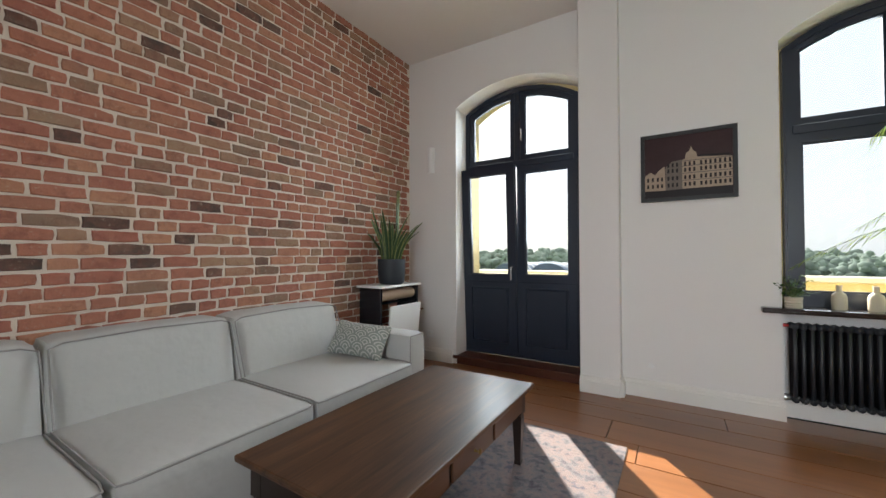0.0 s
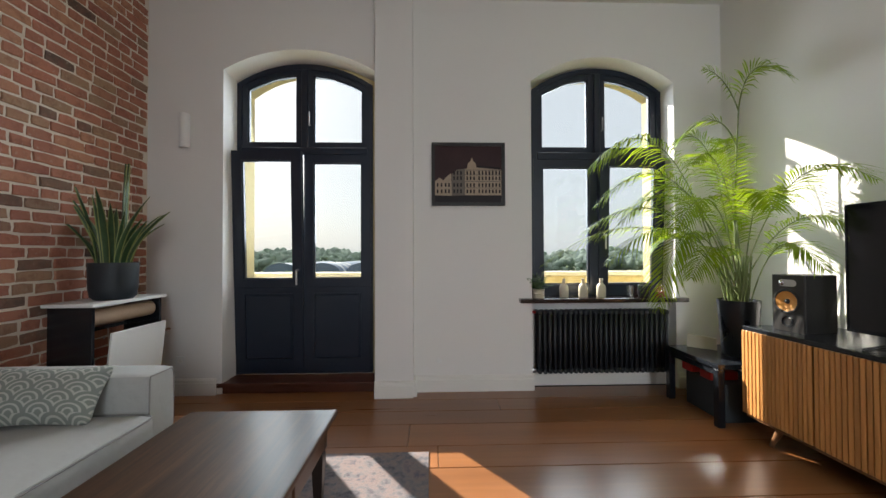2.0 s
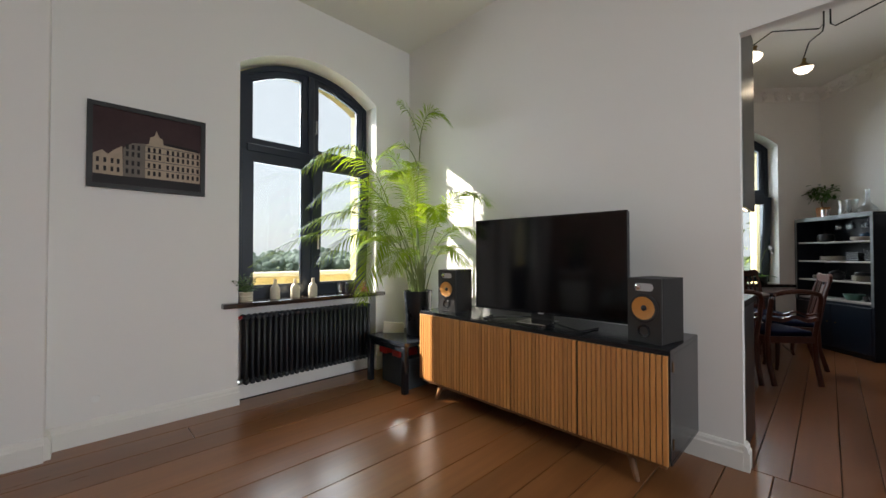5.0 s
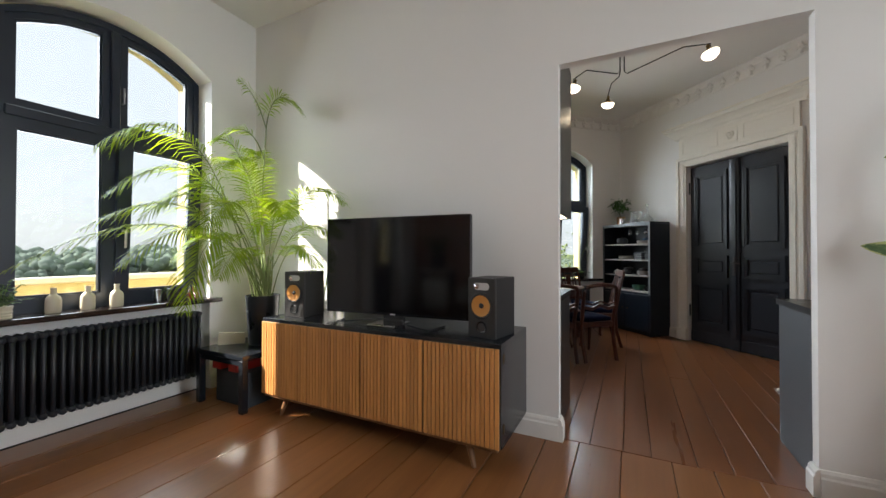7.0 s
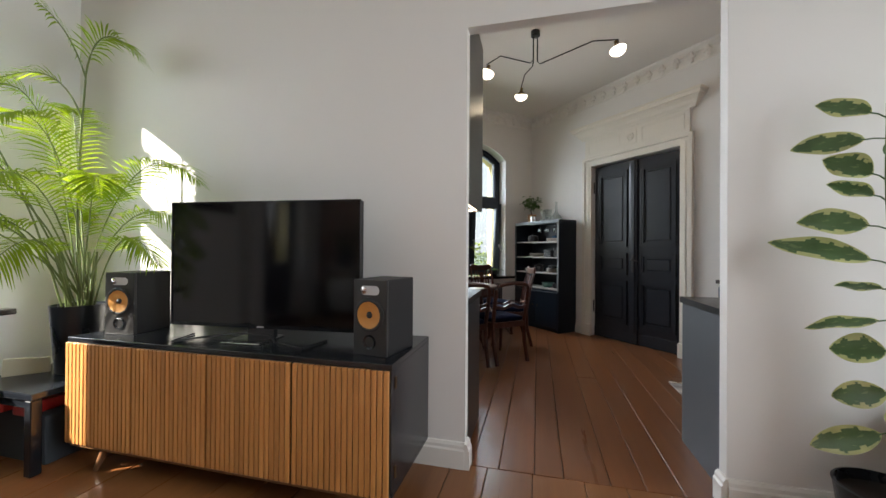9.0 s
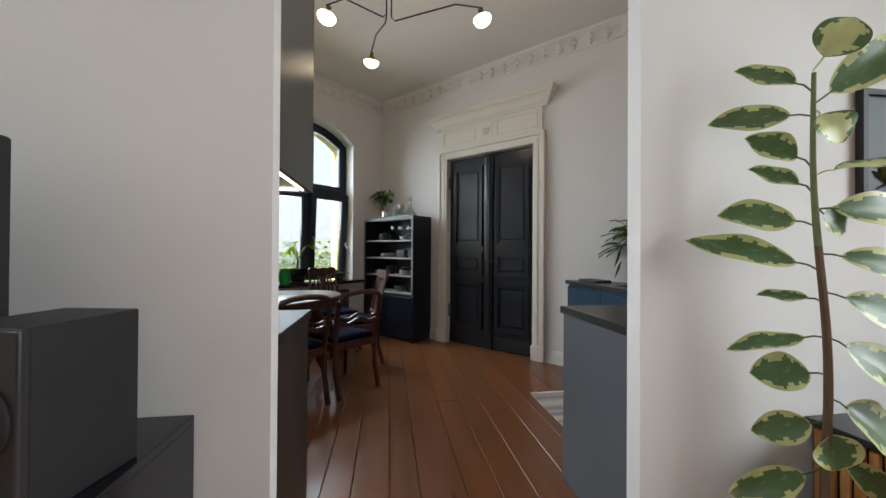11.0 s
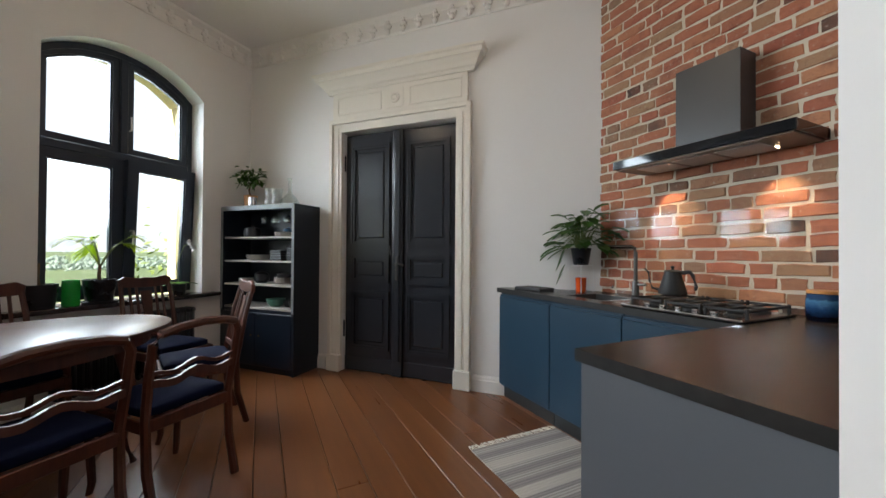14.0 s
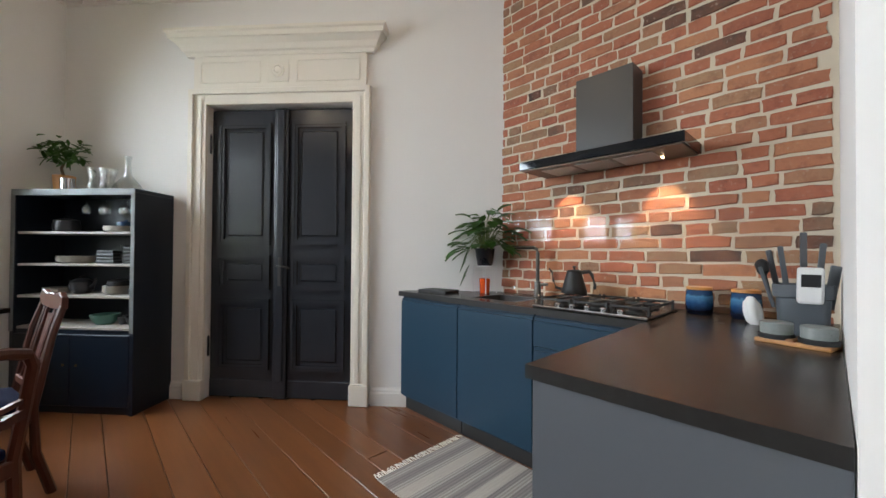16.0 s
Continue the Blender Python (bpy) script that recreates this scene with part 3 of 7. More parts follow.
def door_leaf(w, h):
    b = box(0, w, -0.05, 0, 0.005, h, 0.002)
    for z0, z1 in ((0.245, 0.80), (0.905, 1.165), (1.275, 2.26)):
        x0, x1 = 0.085, w - 0.10
        ring([(x0, z0), (x0, z1), (x1, z1), (x1, z0)], [(x0 + 0.032, z0 + 0.032), (x0 + 0.032, z1 - 0.032), (x1 - 0.032, z1 - 0.032), (x1 - 0.032, z0 + 0.032)], -0.001, 0.022, b)
        ring([(x0 - 0.012, z0 - 0.012), (x0 - 0.012, z1 + 0.012), (x1 + 0.012, z1 + 0.012), (x1 + 0.012, z0 - 0.012)],
             [(x0 + 0.01, z0 + 0.01), (x0 + 0.01, z1 - 0.01), (x1 - 0.01, z1 - 0.01), (x1 - 0.01, z0 + 0.01)], -0.001, 0.03, b)
        box(x0 + 0.06, x1 - 0.06, -0.001, 0.012, z0 + 0.06, z1 - 0.06, 0.008, bm=b)
    box(0.0, w, -0.001, 0.012, 0.005, 0.15, 0.006, bm=b)
    return b


for a, s in ((-0.004, -1), (-1.224, 1)):
    leaf = part("leaf", door_leaf(0.605, 2.385), BLACKDOOR, kd)
    leaf.matrix_basis = pose(a, -0.055, 0) @ (Matrix.Scale(-1, 4, (1, 0, 0)) if s < 0 else Matrix.Identity(4))
    for hz in (0.34, 2.02):
        part("hinge", lathe([(0.011, 0), (0.011, 0.15), (0.006, 0.165), (0, 0.17)], 8, None, pose(a - s * 0.004, -0.035, hz)), BLACKDOOR, kd)
part("astragal", box(-0.674, -0.560, -0.056, -0.018, 0.005, 2.385, 0.012, 2), BLACKDOOR, kd)
part("astragal", box(-0.650, -0.585, -0.018, -0.004, 0.15, 2.375, 0.010, 2), BLACKDOOR, kd)
plate = part("lock_plate", box(-0.640, -0.610, -0.004, 0.004, 0.93, 1.16, 0.004), BLACKMAT, kd, "wrought iron lock plate")
part("door_handle", tube([(-0.625, 0.0, 1.09), (-0.625, 0.045, 1.09), (-0.66, 0.055, 1.095), (-0.73, 0.05, 1.075)], 0.008), BLACKMAT, plate, "black iron lever handle")
surround = thing("door_surround", KM, "cream moulded door surround with a projecting cornice", "door surround", kind="structure")
for a, b in ((-0.002, 0.142), (-1.370, -1.226)):
    j = box(a, b, 0, 0.03, 0.16, 2.53, 0.004)
    s = 1 if a > -1 else -1
    o = b if s > 0 else a
    box(min(o, o - s * 0.045), max(o, o - s * 0.045), 0.03, 0.05, 0.16, 2.53, 0.006, bm=j)
    box(min(o - s * 0.075, o - s * 0.115), max(o - s * 0.075, o - s * 0.115), 0.03, 0.04, 0.16, 2.45, 0.004, bm=j)
    part("jamb_casing", j, CREAM, surround)
    part("plinth_block", box(a - 0.006, b + 0.006, 0, 0.06, 0.0, 0.165, 0.006), CREAM, surround)
hd = box(-1.370, 0.142, 0.0, 0.028, 2.405, 2.53, 0.004)
box(-1.372, 0.144, 0.028, 0.05, 2.485, 2.532, 0.006, bm=hd)
part("head_casing", hd, CREAM, surround)
fz = box(-1.335, 0.107, 0, 0.03, 2.53, 2.80, 0.003)
box(-0.70, -0.52, 0.03, 0.037, 2.575, 2.765, 0.004, bm=fz)
for a, b in ((-1.28, -0.76), (-0.46, 0.05)):
    ring([(a, 2.58), (a, 2.76), (b, 2.76), (b, 2.58)], [(a + 0.012, 2.592), (a + 0.012, 2.748), (b - 0.012, 2.748), (b - 0.012, 2.592)], 0.03, 0.036, fz)
lathe([(0.052, 0), (0.050, 0.012), (0.036, 0.014), (0.030, 0.006), (0.018, 0.018), (0, 0.02)], 20, fz, pose(-0.61, 0.037, 2.67, -90, 0, 0))
part("frieze", fz, CREAM, surround)
prof = [(0, 2.80), (0.035, 2.80), (0.045, 2.825), (0.06, 2.835), (0.08, 2.87), (0.115, 2.905), (0.13, 2.91), (0.135, 2.945), (0.15, 2.955), (0.15, 2.975), (0, 2.975)]
cr = bmesh.new()
rows = []
for s, out in ((-1, 0), (-1, 1), (1, 1), (1, 0)):
    rows.append([cr.verts.new((-0.614 + s * (0.745 + y), y * out, z)) for y, z in prof[1:-1]])
for r0, r1 in zip(rows, rows[1:]):
    for i in range(len(r0) - 1):
        cr.faces.new((r0[i], r0[i + 1], r1[i + 1], r1[i]))
cr.faces.new([r[-1] for r in rows]), cr.faces.new([r[0] for r in rows][::-1])
bmesh.ops.recalc_face_normals(cr, faces=cr.faces[:])
part("cornice", cr, CREAM, surround)

# ---- outside ----
ground = bmesh.new()
bmesh.ops.create_circle(ground, cap_ends=True, segments=48, radius=4000)
solid("ground", ground, surf("meadow", (0.07, 0.10, 0.035), 0.95, var=0.35, scale=0.02, grain=0.6, bump=0.0), "green meadows far below", "ground", pose(0, 0, -14), "structure")
bal = thing("balcony", pose(0, 0, 0), "balcony with a yellow parapet and pale coping", "balcony", kind="structure")
part("slab", box(-6.0, 3.4, YO, 5.15, -0.25, -0.02), COPING, bal)
part("parapet", box(-6.0, 3.4, 5.0, 5.15, -0.02, 0.91), YELLOW, bal)
part("coping", box(-6.0, 3.42, 4.96, 5.19, 0.91, 0.965, 0.01), COPING, bal)


def woods(name, label, spots, size, mat, seed):
    """Far foliage as many rough clumps in one mesh."""
    rng = random.Random(seed)
    ico = bmesh.new()
    bmesh.ops.create_icosphere(ico, subdivisions=1, radius=1)
    base = [v.co.copy() for v in ico.verts]
    tri = [[v.index for v in f.verts] for f in ico.faces]
    ico.free()
    vs, fs = [], []
    for x, y, z in spots:
        s = size * rng.uniform(0.5, 1.25)
        k = len(vs)
        vs += [(x + c.x * s * rng.uniform(0.6, 1.3), y + c.y * s * rng.uniform(0.6, 1.3), z + c.z * s * rng.uniform(0.5, 1.1)) for c in base]
        fs += [[k + i for i in t] for t in tri]
    me = bpy.data.meshes.new(name)
    me.from_pydata(vs, [], fs)
    me.materials.append(mat)
    me.shade_smooth()
    return tagged(new(name, me), label, "trees", "", "stuff")


# woods' base colour is pale grey-green: the haze of distance is painted in
HAZETINT = surf("haze-tinted woods", (0.34, 0.40, 0.36), 0.95, var=0.10, scale=0.08, grain=0.5, bump=0.0)
TREEGREEN = surf("sunlit foliage", (0.12, 0.19, 0.07), 0.9, var=0.4, scale=0.6, grain=4, bump=0.0)
for haze in (HAZETINT, TREEGREEN):
    haze.node_tree.nodes["Principled BSDF"].inputs["Specular IOR Level"].default_value = 0.0
# pale translucent share evens out their contrast, part of the painted haze
for haze in (HAZETINT, TREEGREEN):
    nt = haze.node_tree
    tl, ms = nt.nodes.new("ShaderNodeBsdfTranslucent"), nt.nodes.new("ShaderNodeMixShader")
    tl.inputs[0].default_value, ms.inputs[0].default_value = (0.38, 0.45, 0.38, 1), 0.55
    nt.links.new(nt.nodes["Principled BSDF"].outputs[0], ms.inputs[1])
    nt.links.new(tl.outputs[0], ms.inputs[2])
    nt.links.new(ms.outputs[0], nt.nodes["Material Output"].inputs[0])
rng = random.Random(7)
far = []
for k in range(5200):
    a, r = rng.uniform(-1.5, 0.72), rng.uniform(330, 460)
    hgt = -4 + 7 * noise.noise(Vector((a * 5, 0, 0))) + 10 * (r - 330) / 130
    far.append((r * math.sin(a), r * math.cos(a), hgt + rng.uniform(-9, 1.5)))
woods("far_woods", "green woods on the horizon with haze in their colour", far, 3.8, HAZETINT, 1)
mid = []
for k in range(2600):
    a, r = rng.uniform(-1.2, -0.28), rng.uniform(90, 170)
    mid.append((r * math.sin(a), r * math.cos(a), rng.uniform(-15, -6.5)))
woods("near_woods", "green treetops below the balcony", mid, 1.7, TREEGREEN, 2)
ROOF = surf("blue-grey hall roof", (0.16, 0.20, 0.27), 0.6, var=0.15, scale=0.2, grain=2, bump=0.0)
for k in range(6):
    hall = thing("station_hall", pose(-62 + 17.5 * k, 190 + 2 * k, -14, 0, 0, -8), "far blue-grey hall with an arched roof", "building", "arched halls")
    arc = [(8.5 * math.cos(math.pi * i / 12), 6.5 + 5.2 * math.sin(math.pi * i / 12)) for i in range(13)]
    part("roof", prism([(8.5, 0)] + arc + [(-8.5, 0)], -25, 25), ROOF, hall)
    for q in (-20, -14, -8):
        part("roof_light", ring([(x * 1.01, z + 0.05) for x, z in arc[1:-1]] + [(0, 6.0)], [(x * 0.99, z - 0.2) for x, z in arc[1:-1]] + [(0, 6.2)], q, q + 1.6), COPING, hall, "pale glazed strip")


def leafy_tree(m, h, r, seed, mat, label):
    """A trunk with limbs and a crown of many small leaf clumps."""
    rng = random.Random(seed)
    t = thing("tree", m, label, "tree", "garden trees")
    b = tube([(0, 0, 0), (0.1, 0.05, h * 0.35), (0, 0.1, h * 0.7)], 0.22, 8, taper=0.08)
    ends = []
    for k in range(9):
        a, z = k * 2.4, h * rng.uniform(0.35, 0.65)
        e = (r * 0.7 * math.cos(a), r * 0.7 * math.sin(a), z + h * 0.22)
        tube([(0.05, 0.05, z), (e[0] * 0.5, e[1] * 0.5, z + h * 0.1), e], 0.07, 6, b, None, 0.02)
        ends.append(Vector(e))
    part("trunk", b, BARK, t)
    vs, fs = [], []
    for k in range(5200):
        c = rng.choice(ends) + Vector((rng.gauss(0, r * 0.3), rng.gauss(0, r * 0.3), rng.gauss(0, h * 0.1)))
        d = Vector((rng.uniform(-1, 1), rng.uniform(-1, 1), rng.uniform(-0.6, 0.6))).normalized()
        e = d.cross(Vector((rng.uniform(-1, 1), rng.uniform(-1, 1), 1))).normalized()
        s = rng.uniform(0.07, 0.15)
        k0 = len(vs)
        vs += [tuple(c - d * s), tuple(c + e * s * 0.45), tuple(c + d * s), tuple(c - e * s * 0.45)]
        fs.append((k0, k0 + 1, k0 + 2, k0 + 3))
    me = bpy.data.meshes.new("crown")
    me.from_pydata(vs, [], fs)
    me.materials.append(mat)
    part("crown", me, mat, t)


YARD = surf("yellow-green tree leaves", (0.16, 0.21, 0.035), 0.6, var=0.35, scale=1.5, grain=8, bump=0.0)
leafy_tree(WM @ pose(-5.9, -10.0, -14), 15.3, 1.7, 4, YARD, "yellow-green tree outside the kitchen window")
leafy_tree(WM @ pose(0.3, -10.5, -14), 14.2, 1.3, 5, YARD, "autumn-tinted tree outside the kitchen window")
kit = []
for k in range(5200):
    a, r = rng.uniform(0.4, 2.4), rng.uniform(380, 620)
    kit.append((r * math.sin(a), r * math.cos(a), rng.uniform(-16, -11) + 5 * (r - 380) / 240))
# same haze-tinted colour as the far woods
woods("garden_woods", "green treetops beyond the garden", kit, 2.2, HAZETINT, 3)


# ---- living room ----
def cushion(x0, x1, y0, y1, z0, z1, r=0.05, puff=(0, 0, 0), n=10, seed=0, wob=0.004):
    """A soft block: rounded edges, bulging faces, slight unevenness."""
    b = bmesh.new()
    bmesh.ops.create_cube(b, size=2)
    bmesh.ops.subdivide_edges(b, edges=b.edges[:], cuts=n, use_grid_fill=True)
    c = Vector(((x0 + x1) / 2, (y0 + y1) / 2, (z0 + z1) / 2))
    h = Vector(((x1 - x0) / 2, (y1 - y0) / 2, (z1 - z0) / 2))
    for v in b.verts:
        u = v.co.copy()
        p = Vector((u.x * h.x, u.y * h.y, u.z * h.z))
        q = Vector([max(-(a - r), min(a - r, w)) for a, w in zip(h, p)])
        d = p - q
        p = q + (d.normalized() * r if d.length > 1e-6 else d)
        for k in range(3):
            if abs(u[k]) > 0.999:
                i, j = (k + 1) % 3, (k + 2) % 3
                p[k] += math.copysign(puff[k] * (1 - u[i] ** 2) * (1 - u[j] ** 2), u[k])
        p += Vector((1, 1, 1)) * wob * noise.noise((p + Vector((seed, seed * 2, 0))) * 5)
        v.co = c + p
    return b


# sofa along the brick wall
sofa = thing("sofa", pose(-1.85, 0.8, 0), "light grey linen modular sofa with grey piping", "sofa")
off = Matrix.Translation((1.85, -0.8, 0))
for k, (a, b) in enumerate(((-0.42, 0.405), (0.415, 1.230), (1.240, 2.075))):
    s = part("seat", merge(None, cushion(-2.10, -1.30, a, b, 0.06, 0.43, 0.035, (0.008, 0.003, 0.022), seed=k), off), FABRIC, sofa, smooth=True)
    zp = 0.425
    part("piping", tube([(-2.0, a + 0.006, zp), (-1.36, a + 0.006, zp), (-1.31, a + 0.012, zp - 0.01), (-1.302, a + 0.05, zp - 0.012), (-1.298, (a + b) / 2, zp - 0.008),
                         (-1.302, b - 0.05, zp - 0.012), (-1.31, b - 0.012, zp - 0.01), (-1.36, b - 0.006, zp), (-2.0, b - 0.006, zp)], 0.0042, 6, None, off), PIPING, s)
    bk = cushion(-2.36, -2.06, a, b, 0.20, 0.80, 0.05, (0.02, 0.003, 0.012), seed=k + 5)
    for v in bk.verts:
        if v.co.x > -2.2:
            v.co.x += 0.09 * max(0.0, 0.80 - v.co.z) / 0.4 - 0.035
    bp = part("backrest", merge(None, bk, off), FABRIC, sofa, smooth=True)
    part("piping", tube([(-1.965, a + 0.006, 0.44), (-2.03, a + 0.006, 0.62), (-2.085, a + 0.010, 0.765), (-2.10, a + 0.06, 0.783), (-2.105, (a + b) / 2, 0.795), (-2.10, b - 0.06, 0.783),
                         (-2.085, b - 0.010, 0.765), (-2.03, b - 0.006, 0.62), (-1.965, b - 0.006, 0.44)], 0.0042, 6, None, off), PIPING, bp)
for a, b in ((2.085, 2.275), (-0.62, -0.43)):
    arm = part("armrest", merge(None, cushion(-2.34, -1.345, a, b, 0.06, 0.605, 0.022, (0.006, 0.006, 0.008), seed=9), off), FABRIC, sofa, smooth=True)
    part("piping", tube([(-1.352, a + 0.012, 0.10), (-1.346, a + 0.010, 0.57), (-1.35, a + 0.02, 0.595), (-1.35, b - 0.02, 0.595), (-1.346, b - 0.010, 0.57), (-1.352, b - 0.012, 0.10)], 0.004, 6, None, off), PIPING, arm)
for y in (-0.55, 0.41, 1.235, 2.2):
    for x in (-2.28, -1.42):
        part("foot", box(x - 0.03, x + 0.03, y - 0.03, y + 0.03, 0.0, 0.068, bm=None, m=off), BLACKMAT, sofa)


def scale_pattern(name):
    """Fish-scale print: rows of concentric half rings."""
    m, nt, p = nodes_of(name)
    tc = nt.nodes.new("ShaderNodeTexCoord").outputs["Object"]
    sp = nt.nodes.new("ShaderNodeSeparateXYZ")
    nt.links.new(tc, sp.inputs[0])
    x, z = math_of(nt, "MULTIPLY", sp.outputs[0], 10.0), math_of(nt, "MULTIPLY", sp.outputs[2], 19.0)
    row = math_of(nt, "FLOOR", z, 0)
    x = math_of(nt, "ADD", x, math_of(nt, "MULTIPLY", math_of(nt, "MODULO", row, 2.0), 0.5))
    fx = math_of(nt, "SUBTRACT", math_of(nt, "FRACT", x, 0), 0.5)
    fz = math_of(nt, "MULTIPLY", math_of(nt, "FRACT", z, 0), 0.52)
    d = math_of(nt, "SQRT", math_of(nt, "ADD", math_of(nt, "MULTIPLY", fx, fx), math_of(nt, "MULTIPLY", fz, fz)), 0)
    ringv = math_of(nt, "SINE", math_of(nt, "MULTIPLY", d, 30.0), 0)
    col = ramp_of(nt, math_of(nt, "ADD", math_of(nt, "MULTIPLY", ringv, 0.5), 0.5), [(0.15, (0.50, 0.51, 0.47)), (0.45, (0.24, 0.265, 0.245))])
    nt.links.new(col, p.inputs["Base Color"])
    p.inputs["Roughness"].default_value = 0.9
    bump_of(nt, p, noise_of(nt, tc, 400), 0.3, 0.002)
    return m


pil = cushion(-0.225, 0.225, -0.06, 0.06, -0.155, 0.155, 0.05, (0, 0.035, 0), 14, 3, 0.003)
for v in pil.verts:
    e = max(abs(v.co.x) / 0.225, abs(v.co.z) / 0.155)
    v.co.y *= 1 - 0.8 * e ** 5
    corner = (abs(v.co.x) / 0.225) ** 4 * (abs(v.co.z) / 0.155) ** 4
    v.co.x *= 1 - 0.05 * (1 - (v.co.z / 0.155) ** 2) * (abs(v.co.x) / 0.225) ** 3 + 0.04 * corner
    v.co.z *= 1 - 0.10 * (1 - (v.co.x / 0.225) ** 2) * (abs(v.co.z) / 0.155) ** 3 + 0.08 * corner
solid("throw_pillow", pil, scale_pattern("scale print"), "small grey cushion with a fish-scale print on the sofa", "cushion", pose(-1.72, 1.965, 0.560, -38, 4, 14) @ Matrix.Diagonal((1, 1, 0.88, 1)), smooth=True)

# coffee table
ct = thing("coffee_table", pose(-0.765, 1.37, 0), "dark wooden coffee table with small drawers", "coffee table")
top = box(-0.345, 0.345, -0.665, 0.665, 0.425, 0.450, 0.008, 2)
part("tabletop", top, TABLEWOOD, ct, "worn brown wooden tabletop")
part("moulding", box(-0.33, 0.33, -0.65, 0.65, 0.411, 0.426, 0.005, 2), TABLEDARK, ct)
ap = box(-0.305, 0.30, -0.62, 0.62, 0.30, 0.412, 0.002)
part("apron", ap, TABLEDARK, ct)
for a, b in ((-0.555, -0.225), (-0.20, 0.165), (0.19, 0.555)):
    for sx in (1, -1):
        fx = 0.300 if sx > 0 else -0.305
        dr = part("drawer", box(min(fx, fx + sx * 0.012), max(fx, fx + sx * 0.012), a, b, 0.312, 0.404, 0.003), DRAWERWOOD, ct)
        if abs((a + b) / 2) < 0.1:
            part("knob", lathe([(0.008, 0), (0.005, 0.006), (0.005, 0.016), (0.012, 0.022), (0.010, 0.03), (0, 0.032)], 12, None, pose(fx + sx * 0.012, (a + b) / 2, 0.36, 0, 90 * sx, 0)), BRASS, dr, "aged brass knob")
for x in (-0.278, 0.275):
    for y in (-0.592, 0.592):
        leg = bmesh.new()
        prof = [(0.030, 0.412), (0.030, 0.295), (0.022, 0.285), (0.026, 0.27), (0.016, 0.03), (0.019, 0.02), (0.017, 0.0)]
        rings = [[leg.verts.new((x + r * sx, y + r * sy, z)) for sx, sy in ((-1, -1), (1, -1), (1, 1), (-1, 1))] for r, z in prof]
        for p, q in zip(rings, rings[1:]):
            for k in range(4):
                leg.faces.new((p[k], p[(k + 1) % 4], q[(k + 1) % 4], q[k]))
        leg.faces.new(rings[0]), leg.faces.new(rings[-1][::-1])
        bmesh.ops.recalc_face_normals(leg, faces=leg.faces[:])
        part("leg", leg, TABLEDARK, ct)

# rug
m, nt, p = nodes_of("faded carpet")
pos = place_of(nt)
a, b, c = noise_of(nt, pos, 7, 6, 0.7), noise_of(nt, pos, 26, 5, 0.7), noise_of(nt, pos, 350, 2)
col = ramp_of(nt, math_of(nt, "ADD", math_of(nt, "MULTIPLY", a, 0.55), math_of(nt, "MULTIPLY", b, 0.45)), [(0.36, (0.055, 0.052, 0.068)), (0.47, (0.15, 0.14, 0.15)), (0.53, (0.22, 0.165, 0.155)), (0.62, (0.09, 0.09, 0.115))])
nt.links.new(col, p.inputs["Base Color"])
p.inputs["Roughness"].default_value = 0.98
bump_of(nt, p, c, 0.8, 0.006)
solid("rug", box(-1.75, 0.013, -0.1, 2.474, 0.0005, 0.010, 0.003), m, "faded grey and mauve carpet on the floorboards", "rug")

# stand with a paper roll beside the sofa
st = thing("paper_roll_stand", pose(-2.20, 2.90, 0), "black stand with white top and a roll of brown paper", "stand")
for y in (-0.30, 0.275):
    part("side_panel", box(-0.14, 0.13, y, y + 0.025, 0, 0.868, 0.003), BLACKLAQ, st)
part("top", box(-0.16, 0.155, -0.32, 0.32, 0.868, 0.890, 0.003), WHITE, st, "white laminated top")
part("paper_roll", lathe([(0.012, -0.265), (0.055, -0.265), (0.055, 0.265), (0.012, 0.265)], 24, None, pose(0.055, 0, 0.79, 90, 0, 0)), PAPER, st, "roll of brown paper", True)
part("rail", box(-0.02, 0.0, -0.275, 0.275, 0.69, 0.715), BLACKLAQ, st)
part("rod", tube([(0.055, -0.29, 0.79), (0.055, 0.32, 0.79)], 0.01), STEEL, st)
bd = part("board", box(0.0, 0.014, -0.235, 0.25, 0.12, 0.70, 0.002, 1, None, pose(0.115, 0, 0, 0, 6, 0)), WHITE, st, "white drawing board")
for y in (-0.215, 0.23):
    for z in (0.16, 0.665):
        part("screw", lathe([(0.008, 0), (0.008, 0.003), (0, 0.004)], 10, None, pose(0.134, y, z, 0, 96, 0) @ pose(0, 0, -0.014 + 0.012)), STEEL, bd)
part("peg", tube([(0.12, 0.298, 0.60), (0.12, 0.40, 0.60)], 0.012), LEGWOOD, st)


SNAKE = surf("snake plant green", (0.045, 0.10, 0.040), 0.42, var=0.5, scale=22, grain=60, bump=0.05)
SNAKEEDGE = surf("pale yellow leaf margin", (0.30, 0.33, 0.12), 0.45, var=0.2, scale=20, bump=0.02)
pot_round = [(0.0, 0.0), (0.105, 0.0), (0.125, 0.02), (0.135, 0.08), (0.14, 0.25), (0.133, 0.253), (0.128, 0.245), (0.126, 0.215), (0.0, 0.215)]
sp = thing("snake_plant", pose(-2.17, 2.88, 0.890), "snake plant with yellow-edged leaves in a dark blue pot", "potted plant")
part("pot", lathe(pot_round, 28, cap=False), POTBLUE, sp, "dark blue round planter", True)
part("soil", lathe([(0.126, 0.216), (0.06, 0.222), (0.0, 0.224)], 20, cap=False), SOIL, sp)
rng = random.Random(21)
